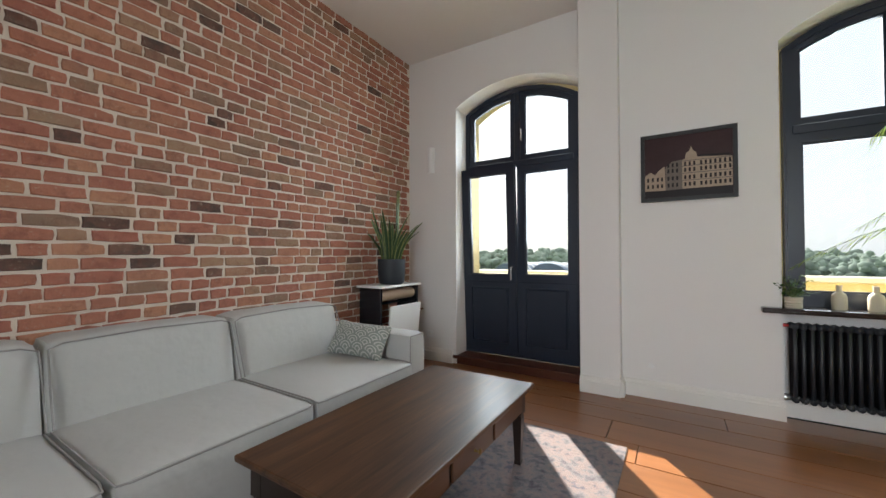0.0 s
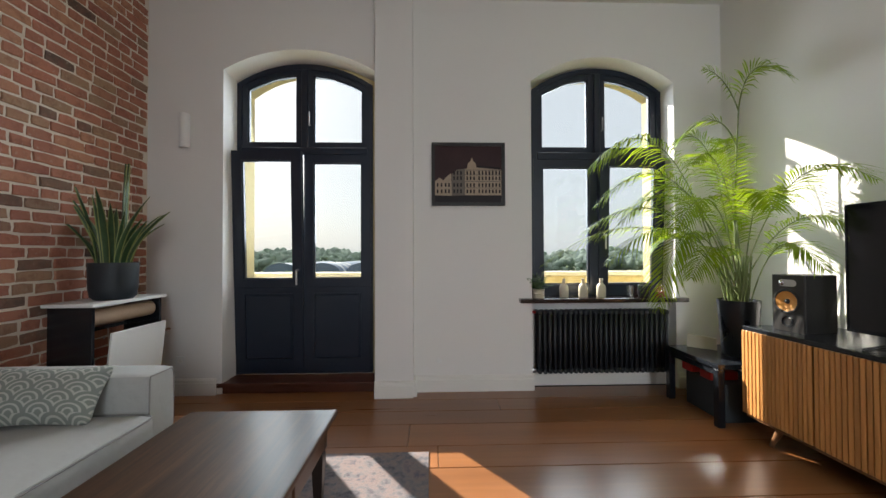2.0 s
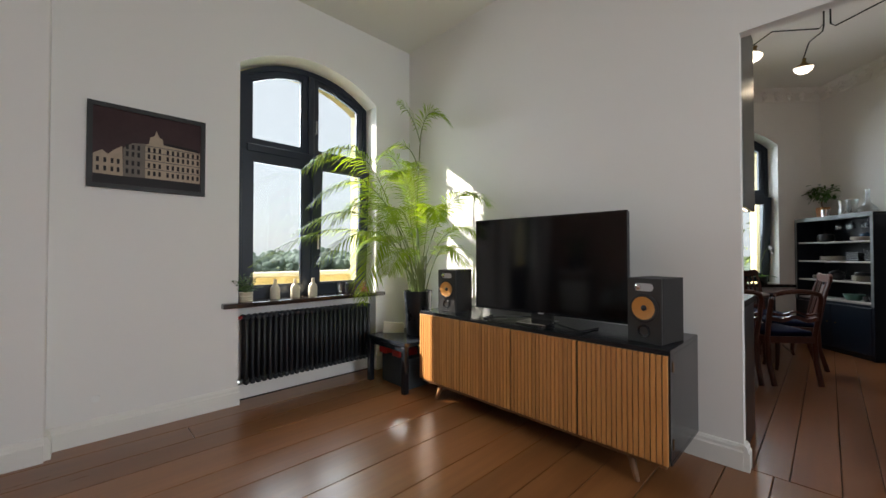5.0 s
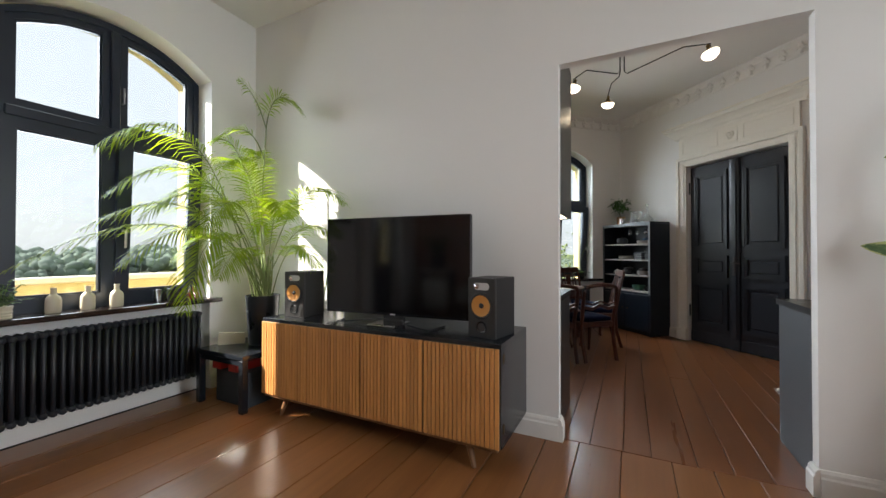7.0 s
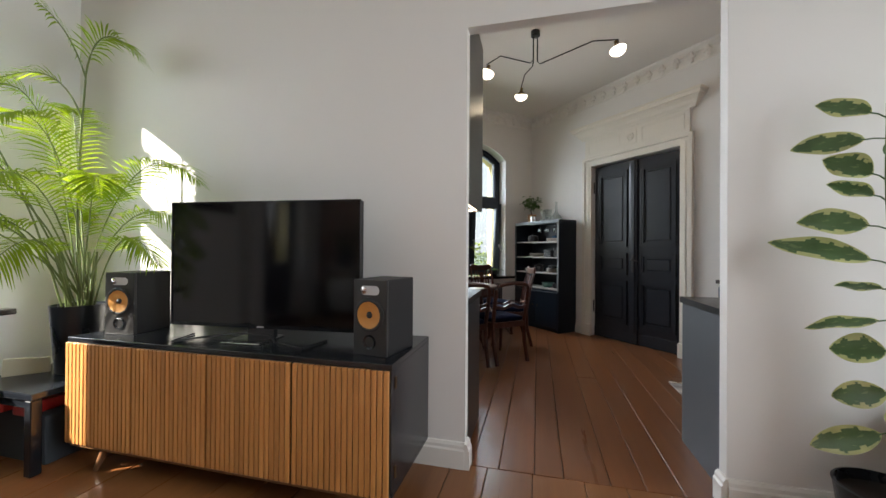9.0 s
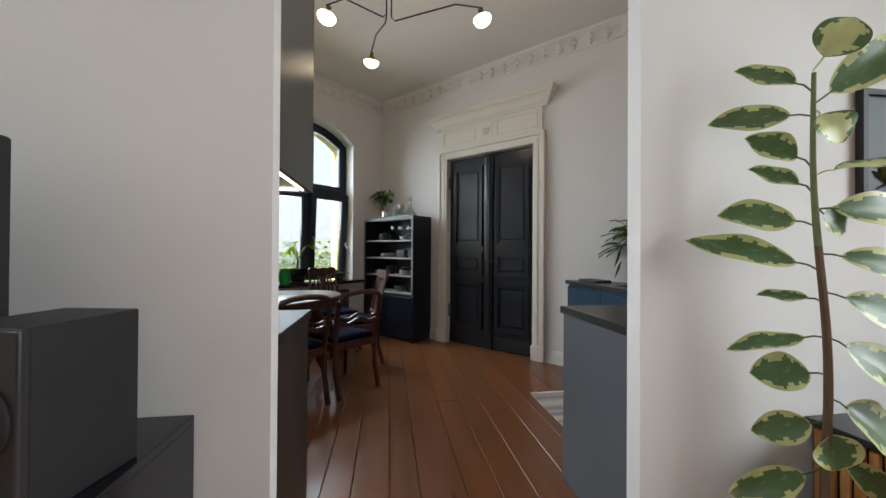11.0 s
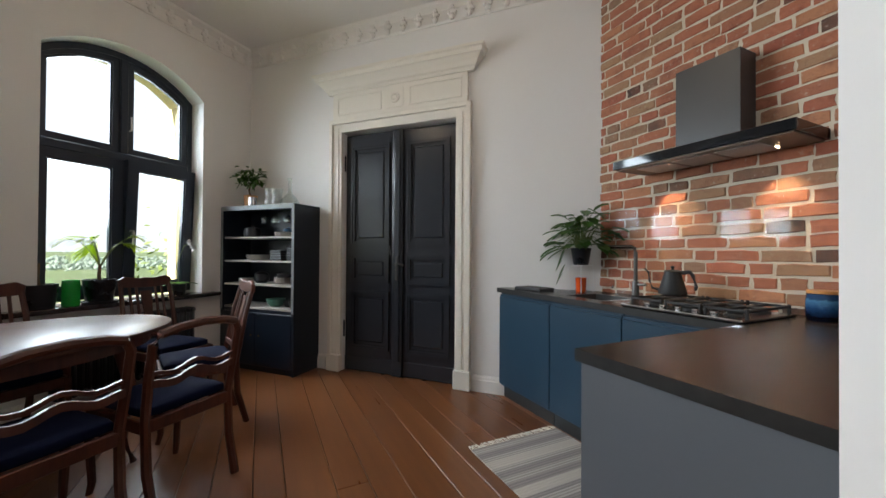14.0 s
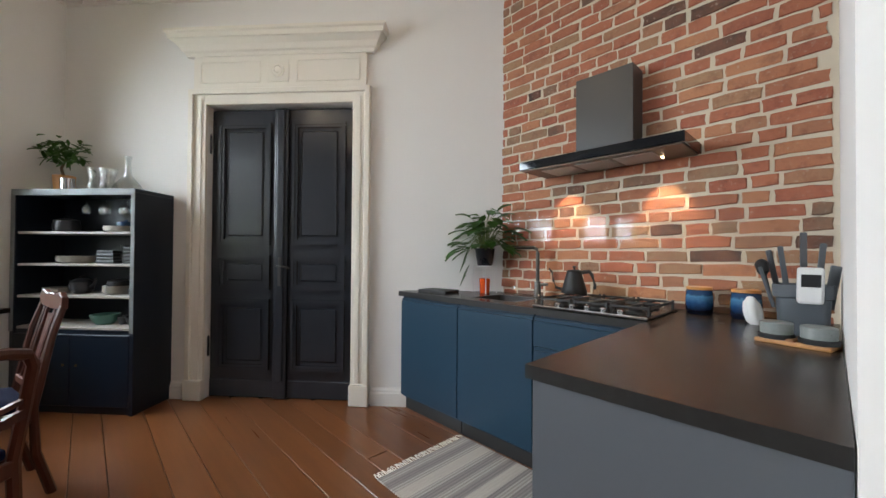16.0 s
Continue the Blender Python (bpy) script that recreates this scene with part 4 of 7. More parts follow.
for k in range(26):
    a, r = k * 2.4, 0.085 * math.sqrt((k + 0.5) / 26)
    l = rng.uniform(0.36, 0.60) if k not in (3, 8) else 0.74
    bend = rng.uniform(0.12, 0.70) + (0.35 if k in (17, 22) else 0) if k not in (3, 8) else 0.03
    b = bmesh.new()
    n, rows = 9, []
    w, tw = rng.uniform(0.046, 0.064), rng.uniform(-0.8, 0.8)
    for i in range(n + 1):
        s = i / n
        ww = w * max(0.02, 0.6 + 0.8 * s - 1.38 * s ** 3)
        side = Vector((-math.sin(tw * s), math.cos(tw * s), 0))
        c = Vector((bend * l * s ** 1.6, 0, l * s * (1 - 0.3 * bend * s)))
        rows.append([c + side * ww * 0.5 * q + Vector((0.012 * abs(q), 0, 0)) for q in (-1, -0.72, 0, 0.72, 1)])
    vv = [[b.verts.new(p) for p in rr] for rr in rows]
    for r0, r1 in zip(vv, vv[1:]):
        for q in range(4):
            f = b.faces.new((r0[q], r0[q + 1], r1[q + 1], r1[q]))
            f.smooth, f.material_index = True, 1 if q in (0, 3) else 0
    ob = part("leaf", b, [SNAKE, SNAKEEDGE], sp)
    ob.matrix_basis = pose(r * math.cos(a), r * math.sin(a), 0.215, 0, 0, math.degrees(a) + rng.uniform(-20, 20))

# wall things
sc = thing("wall_sconce", pose(-2.085, YF, 2.115), "white plaster half-tube wall sconce", "wall lamp")
arc = [(0.042 * math.cos(math.pi * i / 10), -0.055 * math.sin(math.pi * i / 10)) for i in range(11)]
b = bmesh.new()
lo, hi = [b.verts.new((x, y - 0.002, 0)) for x, y in arc], [b.verts.new((x, y - 0.002, 0.29)) for x, y in arc]
li, hj = [b.verts.new((x * 0.9, y * 0.9 - 0.002, 0)) for x, y in arc], [b.verts.new((x * 0.9, y * 0.9 - 0.002, 0.29)) for x, y in arc]
for i in range(10):
    b.faces.new((lo[i], lo[i + 1], hi[i + 1], hi[i])), b.faces.new((li[i + 1], li[i], hj[i], hj[i + 1]))
    b.faces.new((hi[i], hi[i + 1], hj[i + 1], hj[i])), b.faces.new((lo[i + 1], lo[i], li[i], li[i + 1]))
part("shade", b, WHITE, sc, smooth=True)
part("backplate", box(-0.03, 0.03, -0.012, 0, 0.08, 0.21, 0.004), WHITE, sc)


def outlet(m, double=False):
    o = thing("wall_socket", m, "white plastic wall socket above the skirting", "socket", "wall sockets")
    part("plate", box(-0.04, 0.04, -0.010, 0, -0.04, 0.04, 0.006, 2), WHITE, o)
    part("well", lathe([(0.021, 0), (0.021, 0.003), (0.017, 0.004), (0.016, 0.001), (0, 0.001)], 18, None, pose(0, -0.010, 0, 90, 0, 0), False), TRIM, o)


outlet(pose(-2.11, YF, 0.29))
cap = thing("blank_socket", pose(0.095, YF, 0.263), "small round white blank cover on the wall", "socket")
part("cap", lathe([(0.024, 0), (0.022, 0.006), (0.0, 0.008)], 18, None, pose(0, 0, 0, 90, 0, 0)), WHITE, cap)

pf = thing("framed_picture", pose(0.358, YF - 0.002, 1.893), "black framed night photograph of an old town house", "picture")
W, H = 0.322, 0.276
part("frame", ring([(-W, -H), (-W, H), (W, H), (W, -H)], [(-W + 0.028, -H + 0.028), (-W + 0.028, H - 0.028), (W - 0.028, H - 0.028), (W - 0.028, -H + 0.028)], -0.028, 0), BLACKMAT, pf)
part("print", box(-W + 0.02, W - 0.02, -0.014, -0.004, -H + 0.02, H - 0.02), surf("dusk print", (0.055, 0.030, 0.032), 0.35, var=0.5, scale=4, grain=50, bump=0, local=True), pf)
STONE = surf("printed stone", (0.42, 0.33, 0.25), 0.4, var=0.25, scale=25, grain=120, bump=0, local=True)
STONE2 = surf("printed shaded stone", (0.17, 0.145, 0.125), 0.4, var=0.25, scale=25, grain=120, bump=0, local=True)
PRINTDARK = surf("printed dark", (0.022, 0.018, 0.020), 0.4, var=0.2, bump=0, local=True)
bl = prism([(-0.03, -0.185), (-0.03, 0.045), (-0.005, 0.055), (0.0, 0.085), (0.018, 0.095), (0.03, 0.13), (0.045, 0.095), (0.063, 0.085), (0.068, 0.06), (0.29, 0.04), (0.29, -0.185)], -0.0155, -0.014)
house = part("printed_house", bl, STONE, pf, "pale stone house in the photograph")
part("printed_wing", prism([(-0.145, -0.19), (-0.145, 0.0), (-0.10, 0.04), (-0.03, 0.05), (-0.03, -0.185)], -0.0152, -0.014), STONE2, pf)
part("printed_row", prism([(-0.292, -0.185), (-0.292, -0.06), (-0.25, -0.03), (-0.22, -0.055), (-0.19, -0.02), (-0.15, 0.01), (-0.145, -0.19)], -0.0151, -0.014), STONE, pf)
part("printed_roof", prism([(0.068, 0.06), (0.09, 0.075), (0.27, 0.062), (0.29, 0.04)], -0.0154, -0.014), PRINTDARK, pf)
for k, z in enumerate((-0.122, -0.065, -0.008, 0.034)):
    part("printed_cornice", prism([(-0.03, z), (-0.03, z + 0.006), (0.29, z + 0.004), (0.29, z - 0.002)], -0.0161, -0.0154), STONE2, pf)
part("printed_gable", prism([(-0.012, 0.05), (-0.004, 0.098), (0.018, 0.112), (0.03, 0.150), (0.045, 0.112), (0.064, 0.098), (0.072, 0.05)], -0.0159, -0.0154), STONE, pf)
part("printed_street", prism([(-0.292, -0.246), (-0.292, -0.19), (0.29, -0.185), (0.29, -0.246)], -0.0156, -0.014), PRINTDARK, pf)
pw = mesh_of("printed_window", box(-0.007, 0.007, -0.0163, -0.0155, -0.016, 0.016), PRINTDARK)
for z in (-0.15, -0.095, -0.035, 0.012):
    for x in [0.095 + 0.03 * k for k in range(7)] + [-0.01, 0.02, 0.05]:
        piece("printed_window", pw, pose(x, 0, z), pf)
    for x in (-0.125, -0.095, -0.065, -0.27, -0.235, -0.20, -0.17):
        if z < -0.05 or x > -0.13:
            piece("printed_window", pw, pose(x, 0.0003, z), pf)


for ink in pf.children:
    if ink.name.startswith("print"):
        ink.active_material.node_tree.nodes["Principled BSDF"].inputs["Specular IOR Level"].default_value = 0.1


# radiator under the window
def radiator(m, n, pitch, h, label):
    r = thing("radiator", m, label, "radiator", "column radiators")
    c = bmesh.new()
    for y in (-0.045, 0.0, 0.045):
        tube([(0, y, 0.02), (0, y, h - 0.02)], 0.0135, 8, c)
    tube([(0, -0.058, 0.028), (0, 0.058, 0.028)], 0.020, 8, c)
    tube([(0, -0.058, h - 0.028), (0, 0.058, h - 0.028)], 0.020, 8, c)
    col = mesh_of("column", c, RADPAINT)
    col.shade_smooth()
    for k in range(n):
        piece("column", col, pose(pitch * (k + 0.5), 0, 0), r)
    part("pipe", tube([(0, 0, 0.028), (n * pitch, 0, 0.028)], 0.017, 8), RADPAINT, r)
    part("pipe", tube([(0, 0, h - 0.028), (n * pitch, 0, h - 0.028)], 0.017, 8), RADPAINT, r)
    return r


rd = radiator(pose(0.955, 3.515, 0.135), 26, 0.0454, 0.568, "anthracite column radiator under the window sill")
part("valve", lathe([(0.012, 0), (0.012, 0.03), (0.022, 0.035), (0.022, 0.07), (0.016, 0.075)], 12, None, pose(0.0, 0, 0.54, 0, -90, 0)), RED, rd, "red vent plug")
part("valve", lathe([(0.02, 0), (0.025, 0.02), (0.02, 0.05), (0.01, 0.06)], 12, None, pose(0.0, 0, 0.03, 0, -90, 0)), STEEL, rd, "metal lockshield valve")
part("pipe", tube([(-0.04, 0, 0.028), (-0.045, 0, -0.05), (-0.045, 0.03, -0.135)], 0.009), STEEL, rd)
for x in (0.10, 1.08):
    part("bracket", box(x - 0.012, x + 0.012, 0.05, 0.10, 0.05, 0.50), RADPAINT, rd)

# things on the sill
bottle_prof = [(0.0, 0.0), (0.036, 0.0), (0.040, 0.008), (0.040, 0.085), (0.034, 0.105), (0.016, 0.122), (0.014, 0.155), (0.018, 0.158), (0.016, 0.165), (0.011, 0.165), (0.010, 0.13), (0.0, 0.12)]
first = solid("bottle", lathe(bottle_prof, 24, cap=False), CERAMIC, "cream ceramic bottle on the window sill", "bottle", pose(1.225, 3.55, 0.803), group="bottles on the sill", smooth=True)
for x in (1.40, 1.565):
    copy_thing(first, pose(x, 3.55, 0.803))
jar = thing("jam_jar", pose(2.08, 3.50, 0.803), "glass jar with red preserve on the window sill", "jar")
part("jar", lathe([(0.0, 0), (0.04, 0), (0.045, 0.01), (0.045, 0.08), (0.035, 0.095), (0.035, 0.115), (0.032, 0.115), (0.032, 0.095), (0.041, 0.078), (0.041, 0.012), (0, 0.006)], 20, cap=False), CLEAR, jar, smooth=True)
part("preserve", lathe([(0, 0.007), (0.040, 0.008), (0.040, 0.052), (0, 0.054)], 20, cap=False), RED, jar, "dark red filling")
dk = thing("dark_pot", pose(1.955, 3.55, 0.803), "small black pot on the window sill", "pot")
part("pot", lathe([(0, 0), (0.04, 0), (0.05, 0.03), (0.052, 0.1), (0.046, 0.105), (0.044, 0.09), (0, 0.09)], 20, cap=False), POTBLACK, dk, smooth=True)
gl = solid("drinking_glass", lathe([(0, 0), (0.03, 0), (0.036, 0.1), (0.034, 0.1), (0.028, 0.008), (0, 0.008)], 20, cap=False), CLEAR, "clear drinking glass on the window sill", "glass", pose(1.84, 3.56, 0.803), smooth=True)
fern = thing("small_plant", pose(0.98, 3.50, 0.803), "small trailing plant in a ribbed cream pot", "potted plant")
part("pot", lathe([(0, 0), (0.045, 0), (0.052, 0.008), (0.046, 0.014), (0.052, 0.022), (0.046, 0.03), (0.053, 0.04), (0.047, 0.05), (0.054, 0.075), (0.049, 0.078), (0, 0.07)], 20, cap=False), CERAMIC, fern, smooth=True)
rng = random.Random(5)


def small_leaf(bm, base, d, l, w, droop=0.3):
    """One little leaf from base along d."""
    d = Vector(d).normalized()
    side = d.cross(Vector((0, 0, 1)))
    side = side.normalized() if side.length > 1e-3 else Vector((1, 0, 0))
    up = side.cross(d)
    rows = []
    for s, q in ((0, 0.06), (0.25, 0.8), (0.5, 1.0), (0.75, 0.72), (1.0, 0.04)):
        c = Vector(base) + d * l * s - Vector((0, 0, droop * l * s * s))
        rows.append([bm.verts.new(c + side * w * 0.5 * q * k + up * abs(k) * w * 0.12) for k in (-1, 0, 1)])
    for a, b in zip(rows, rows[1:]):
        for k in (0, 1):
            f = bm.faces.new((a[k], a[k + 1], b[k + 1], b[k]))
            f.smooth = True


fb, fs = bmesh.new(), bmesh.new()
for k in range(16):
    a, e = k * 2.4, rng.uniform(0.2, 1.2)
    tip = Vector((math.cos(a) * 0.12 * math.cos(e), math.sin(a) * 0.08 * math.cos(e), 0.075 + 0.17 * math.sin(e)))
    base = Vector((0, 0, 0.06))
    tube([base, base.lerp(tip, 0.5) + Vector((0, 0, 0.02)), tip], 0.0018, 4, fs)
    for q in range(7):
        pnt = base.lerp(tip, 0.35 + 0.65 * q / 6)
        small_leaf(fb, pnt, (rng.uniform(-1, 1), rng.uniform(-1, 1), rng.uniform(-0.2, 0.8)), 0.035, 0.018)
part("stems", fs, STALK, fern)
part("leaves", fb, LEAFDARK, fern)


# palm on a low black table in the corner
lt = thing("low_table", pose(2.28, 2.99, 0), "small black low table in the corner", "side table")
part("top", box(-0.30, 0.24, -0.28, 0.29, 0.395, 0.43, 0.006, 2), BLACKLAQ, lt)
for x in (-0.275, 0.215):
    for y in (-0.255, 0.265):
        part("leg", box(x - 0.025, x + 0.025, y - 0.025, y + 0.025, 0, 0.395, 0.004), BLACKLAQ, lt)
part("rail", box(-0.285, -0.265, -0.23, 0.24, 0.35, 0.395), BLACKLAQ, lt)
bx = thing("storage_box", pose(2.27, 2.98, 0), "dark grey fabric storage box under the low table", "box")
b = box(-0.19, 0.19, -0.20, 0.20, 0.0, 0.27, 0.012, 2)
part("body", b, surf("charcoal felt", (0.035, 0.042, 0.048), 0.9, var=0.15, grain=300, bump=0.2), bx)
for y in (-0.12, 0.08):
    solid("red_parcel", box(-0.16, 0.05, y, y + 0.11, 0.271, 0.335, 0.012, 2), RED, "red parcel in the storage box", "parcel", pose(2.20, 2.98, 0), group="red parcels")
cd = solid("folded_card", prism([(-0.10, 0.0), (-0.095, 0.105), (0.10, 0.09), (0.10, 0.0)], -0.012, 0.012, bevel=0.002), CERAMIC, "cream folded card standing on the low table", "card", pose(2.20, 3.16, 0.430, 0, 0, -42))
solid("candle_stick", lathe([(0, 0), (0.02, 0), (0.02, 0.008), (0.006, 0.014), (0.006, 0.10), (0.012, 0.105), (0.012, 0.17), (0, 0.172)], 14, cap=False), WHITE, "thin white candle on the low table", "candle", pose(2.43, 3.20, 0.430), smooth=True)
palm = thing("areca_palm", pose(2.34, 2.96, 0.430), "tall areca palm in a black pot on the low table", "potted plant")
part("pot", lathe([(0, 0), (0.10, 0), (0.108, 0.01), (0.135, 0.40), (0.135, 0.412), (0.128, 0.412), (0.122, 0.36), (0, 0.36)], 32, cap=False), POTBLACK, palm, "glossy black tall pot", True)
part("soil", lathe([(0.122, 0.361), (0.05, 0.37), (0.0, 0.372)], 20, cap=False), SOIL, palm)


def frond(parent, base, mid, tip, leaf, n, seed, mat=LEAF, start=0.3, droop=0.35, width=0.016):
    """A feathered leaf: a rib along a curve, with narrow leaflets on both sides."""
    rng = random.Random(seed)
    base, mid, tip = Vector(base), Vector(mid), Vector(tip)
    at = lambda s: base * (1 - s) ** 2 + mid * 2 * s * (1 - s) + tip * s * s  # noqa: E731
    ob = part("frond", tube([at(i / 12) for i in range(13)], 0.0055, 6, taper=0.0015), STALK, parent, smooth=True)
    b = bmesh.new()
    for i in range(n):
        s = start + (1 - start) * (i + 0.5) / n
        p, d = at(s), (at(min(1, s + 0.02)) - at(s - 0.02)).normalized()
        side = d.cross(Vector((0, 0, 1)))
        side = side.normalized() if side.length > 1e-3 else Vector((1, 0, 0))
        up = side.cross(d)
        env = math.sin(math.pi * min(1, 0.22 + 0.78 * (s - start) / (1 - start))) ** 0.7
        for q in (-1, 1):
            l = leaf * env * rng.uniform(0.82, 1.1) + 0.02
            dr = (d * (0.55 + 0.5 * s) + side * q * 1.0 + up * rng.uniform(0.05, 0.35)).normalized()
            nrm = dr.cross(up).normalized()
            rows = []
            for t, w in ((0, 0.35), (0.3, 1.0), (0.65, 0.8), (1.0, 0.05)):
                c = p + dr * l * t - Vector((0, 0, droop * l * t * t * rng.uniform(0.8, 1.3)))
                rows.append([b.verts.new(c + nrm * width * w * 0.5 * e) for e in (-1, 1)])
            for r0, r1 in zip(rows, rows[1:]):
                f = b.faces.new((r0[0], r0[1], r1[1], r1[0]))
                f.smooth = True
    part("blade", b, mat, ob)


B = (0, 0, 0.37)
FRONDS = [  # control point, tip, leaflet length, leaflets
    ((0.03, -0.07, 2.30), (0.15, -0.28, 1.98), 0.22, 22), ((-0.05, 0.03, 2.14), (-0.16, 0.11, 2.22), 0.19, 13), ((-0.10, 0.05, 1.98), (-0.36, 0.16, 1.64), 0.17, 16), ((-0.45, 0.05, 2.08), (-1.02, 0.04, 1.30), 0.27, 32),
    ((-0.36, 0.10, 1.78), (-0.95, 0.10, 1.02), 0.30, 36), ((-0.50, 0.15, 1.28), (-1.30, 0.24, 0.56), 0.27, 34), ((-0.52, -0.14, 1.32), (-0.68, -0.22, 0.28), 0.30, 36),
    ((-0.35, 0.00, 1.50), (-0.82, 0.02, 0.88), 0.30, 36), ((0.04, -0.34, 1.52), (0.12, -0.78, 1.06), 0.28, 34), ((0.04, -0.36, 1.18), (0.12, -0.74, 0.74), 0.27, 32),
    ((-0.24, 0.20, 1.62), (-0.56, 0.30, 1.02), 0.28, 34), ((-0.30, -0.22, 1.42), (-0.66, -0.38, 0.82), 0.28, 34), ((-0.10, -0.28, 1.38), (-0.26, -0.60, 0.92), 0.27, 34),
    ((-0.02, 0.05, 1.70), (0.10, 0.26, 1.58), 0.24, 28), ((-0.10, 0.05, 1.85), (-0.34, 0.14, 1.52), 0.24, 28), ((-0.42, -0.05, 1.22), (-0.95, -0.08, 0.58), 0.28, 34),
    ((-0.26, -0.20, 0.98), (-0.56, -0.36, 0.50), 0.26, 30), ((-0.20, 0.22, 1.10), (-0.50, 0.32, 0.62), 0.26, 30), ((0.00, -0.32, 0.98), (0.02, -0.60, 0.56), 0.24, 28),
    ((-0.42, 0.10, 1.40), (-1.05, 0.14, 0.80), 0.29, 34), ((-0.16, -0.10, 1.65), (-0.46, -0.22, 1.28), 0.27, 32), ((0.06, 0.10, 1.10), (0.16, 0.28, 0.86), 0.2, 24)]
rng = random.Random(3)
part("cane", tube([(0.01, -0.01, 0.35), (-0.01, 0.01, 0.9), (0.0, 0.0, 1.5), (0.012, -0.016, 1.86)], 0.010, 7, taper=0.005), STALK, palm, "tall bare cane", True)
for k, (mid, tip, l, n) in enumerate(FRONDS):
    o = Vector((rng.uniform(-0.06, 0.06), rng.uniform(-0.06, 0.06), 0))
    if k < 3:
        frond(palm, (0.01, -0.014, 1.84) if k < 2 else (0.0, 0.0, 1.58), mid, tip, l, n, k, start=0.12 if k < 2 else 0.3, droop=0.4, width=0.012)
    else:
        mid, tip, n = Vector(mid) + Vector((0, 0, 0.12)), Vector((tip[0] * 1.1, tip[1], tip[2] + 0.10)), n + 7
        frond(palm, Vector(B) + o, mid, tip, l * (1.2 if k == 3 else 0.95), n, k, start=0.34, droop=0.7 if k == 3 else 0.42, width=0.0105)
for k in range(9):
    a = k * 2.4
    x, y = 0.05 * math.cos(a), 0.05 * math.sin(a)
    part("cane", tube([(x, y, 0.35), (x * 1.3, y * 1.3, 0.50), (x * 2.0 - 0.02, y * 1.8, 0.74)], 0.010, 7, None, None, 0.006), STALK, palm, smooth=True)

# slatted sideboard with television and loudspeakers
SB = thing("sideboard", pose(2.09, 1.70, 0), "black sideboard with oak slatted doors on splayed legs", "sideboard")
y0, y1 = -0.935, 0.935
car = box(0.016, 0.545, y0, y1, 0.145, 0.17, 0.002)
part("bottom_panel", car, BLACKLAQ, SB)
part("top_panel", box(0.0, 0.545, y0, y1, 0.688, 0.712, 0.002), BLACKLAQ, SB, "glossy black top")
for a in (y0, y1 - 0.022):
    part("side_panel", box(0.0, 0.545, a, a + 0.022, 0.17, 0.688, 0.002), BLACKLAQ, SB)
part("back_panel", box(0.535, 0.545, y0 + 0.022, y1 - 0.022, 0.17, 0.688), BLACKMAT, SB)
part("plinth_rail", box(0.002, 0.03, y0 + 0.02, y1 - 0.02, 0.128, 0.147, 0.003), LEGWOOD, SB)
slat = mesh_of("slat", box(-0.016, 0.0, -0.0112, 0.0112, 0.152, 0.686, 0.0025), SLATWOOD)
edges = [0.932, 0.468, 0.002, -0.461, -0.932]
for e1, e0 in zip(edges, edges[1:]):
    dw = e1 - e0 - 0.008
    dr = part("door", box(0.0, 0.016, e0 + 0.004, e1 - 0.004, 0.150, 0.686), BLACKMAT, SB)
    n = 17
    for k in range(n):
        piece("slat", slat, pose(0, e0 + 0.004 + dw * (k + 0.5) / n, 0), dr)
for z in (0.22, 0.60):
    part("hinge", box(0.035, 0.05, y0 - 0.004, y0, z, z + 0.05), BRASS, SB)
for y in (-0.72, 0.72):
    for x, lean in ((0.06, -0.03), (0.49, 0.03)):
        s = 1 if y > 0 else -1
        part("leg", tube([(x, y, 0.145), (x + lean, y + s * 0.05, 0.0)], 0.024, 10, taper=0.012), LEGWOOD, SB, smooth=True)

tv = thing("television", pose(2.366, 1.642, 0.712, 0, 0, 4.0), "large black flat television on the sideboard", "television")
part("body", box(0.004, 0.045, -0.572, 0.572, 0.05, 0.742, 0.006), BLACKMAT, tv)
part("screen", box(-0.002, 0.004, -0.566, 0.566, 0.064, 0.735), SCREEN, tv, "dark glossy screen")
part("bezel", ring([(-0.572, 0.048), (-0.572, 0.744), (0.572, 0.744), (0.572, 0.048)], [(-0.564, 0.066), (-0.564, 0.736), (0.564, 0.736), (0.564, 0.066)], -0.006, 0.008, None, pose(0, 0, 0, 0, 0, 90) @ Matrix.Scale(-1, 4, (0, 1, 0))), BLACKLAQ, tv)
part("logo_bar", box(-0.008, -0.006, -0.02, 0.02, 0.052, 0.060), SILVER, tv)
part("stand_plate", box(-0.17, 0.05, -0.11, 0.11, 0.0, 0.008, 0.003), CHROME, tv, "chrome stand plate")
part("stand_wire", tube([(-0.02, -0.40, 0.006), (-0.20, -0.36, 0.006), (-0.20, -0.22, 0.03), (-0.06, -0.10, 0.03), (-0.06, 0.10, 0.03), (-0.20, 0.22, 0.03), (-0.20, 0.36, 0.006), (-0.02, 0.40, 0.006)], 0.005), BLACKMAT, tv)
part("neck", box(0.0, 0.03, -0.08, 0.08, 0.006, 0.055), BLACKMAT, tv)


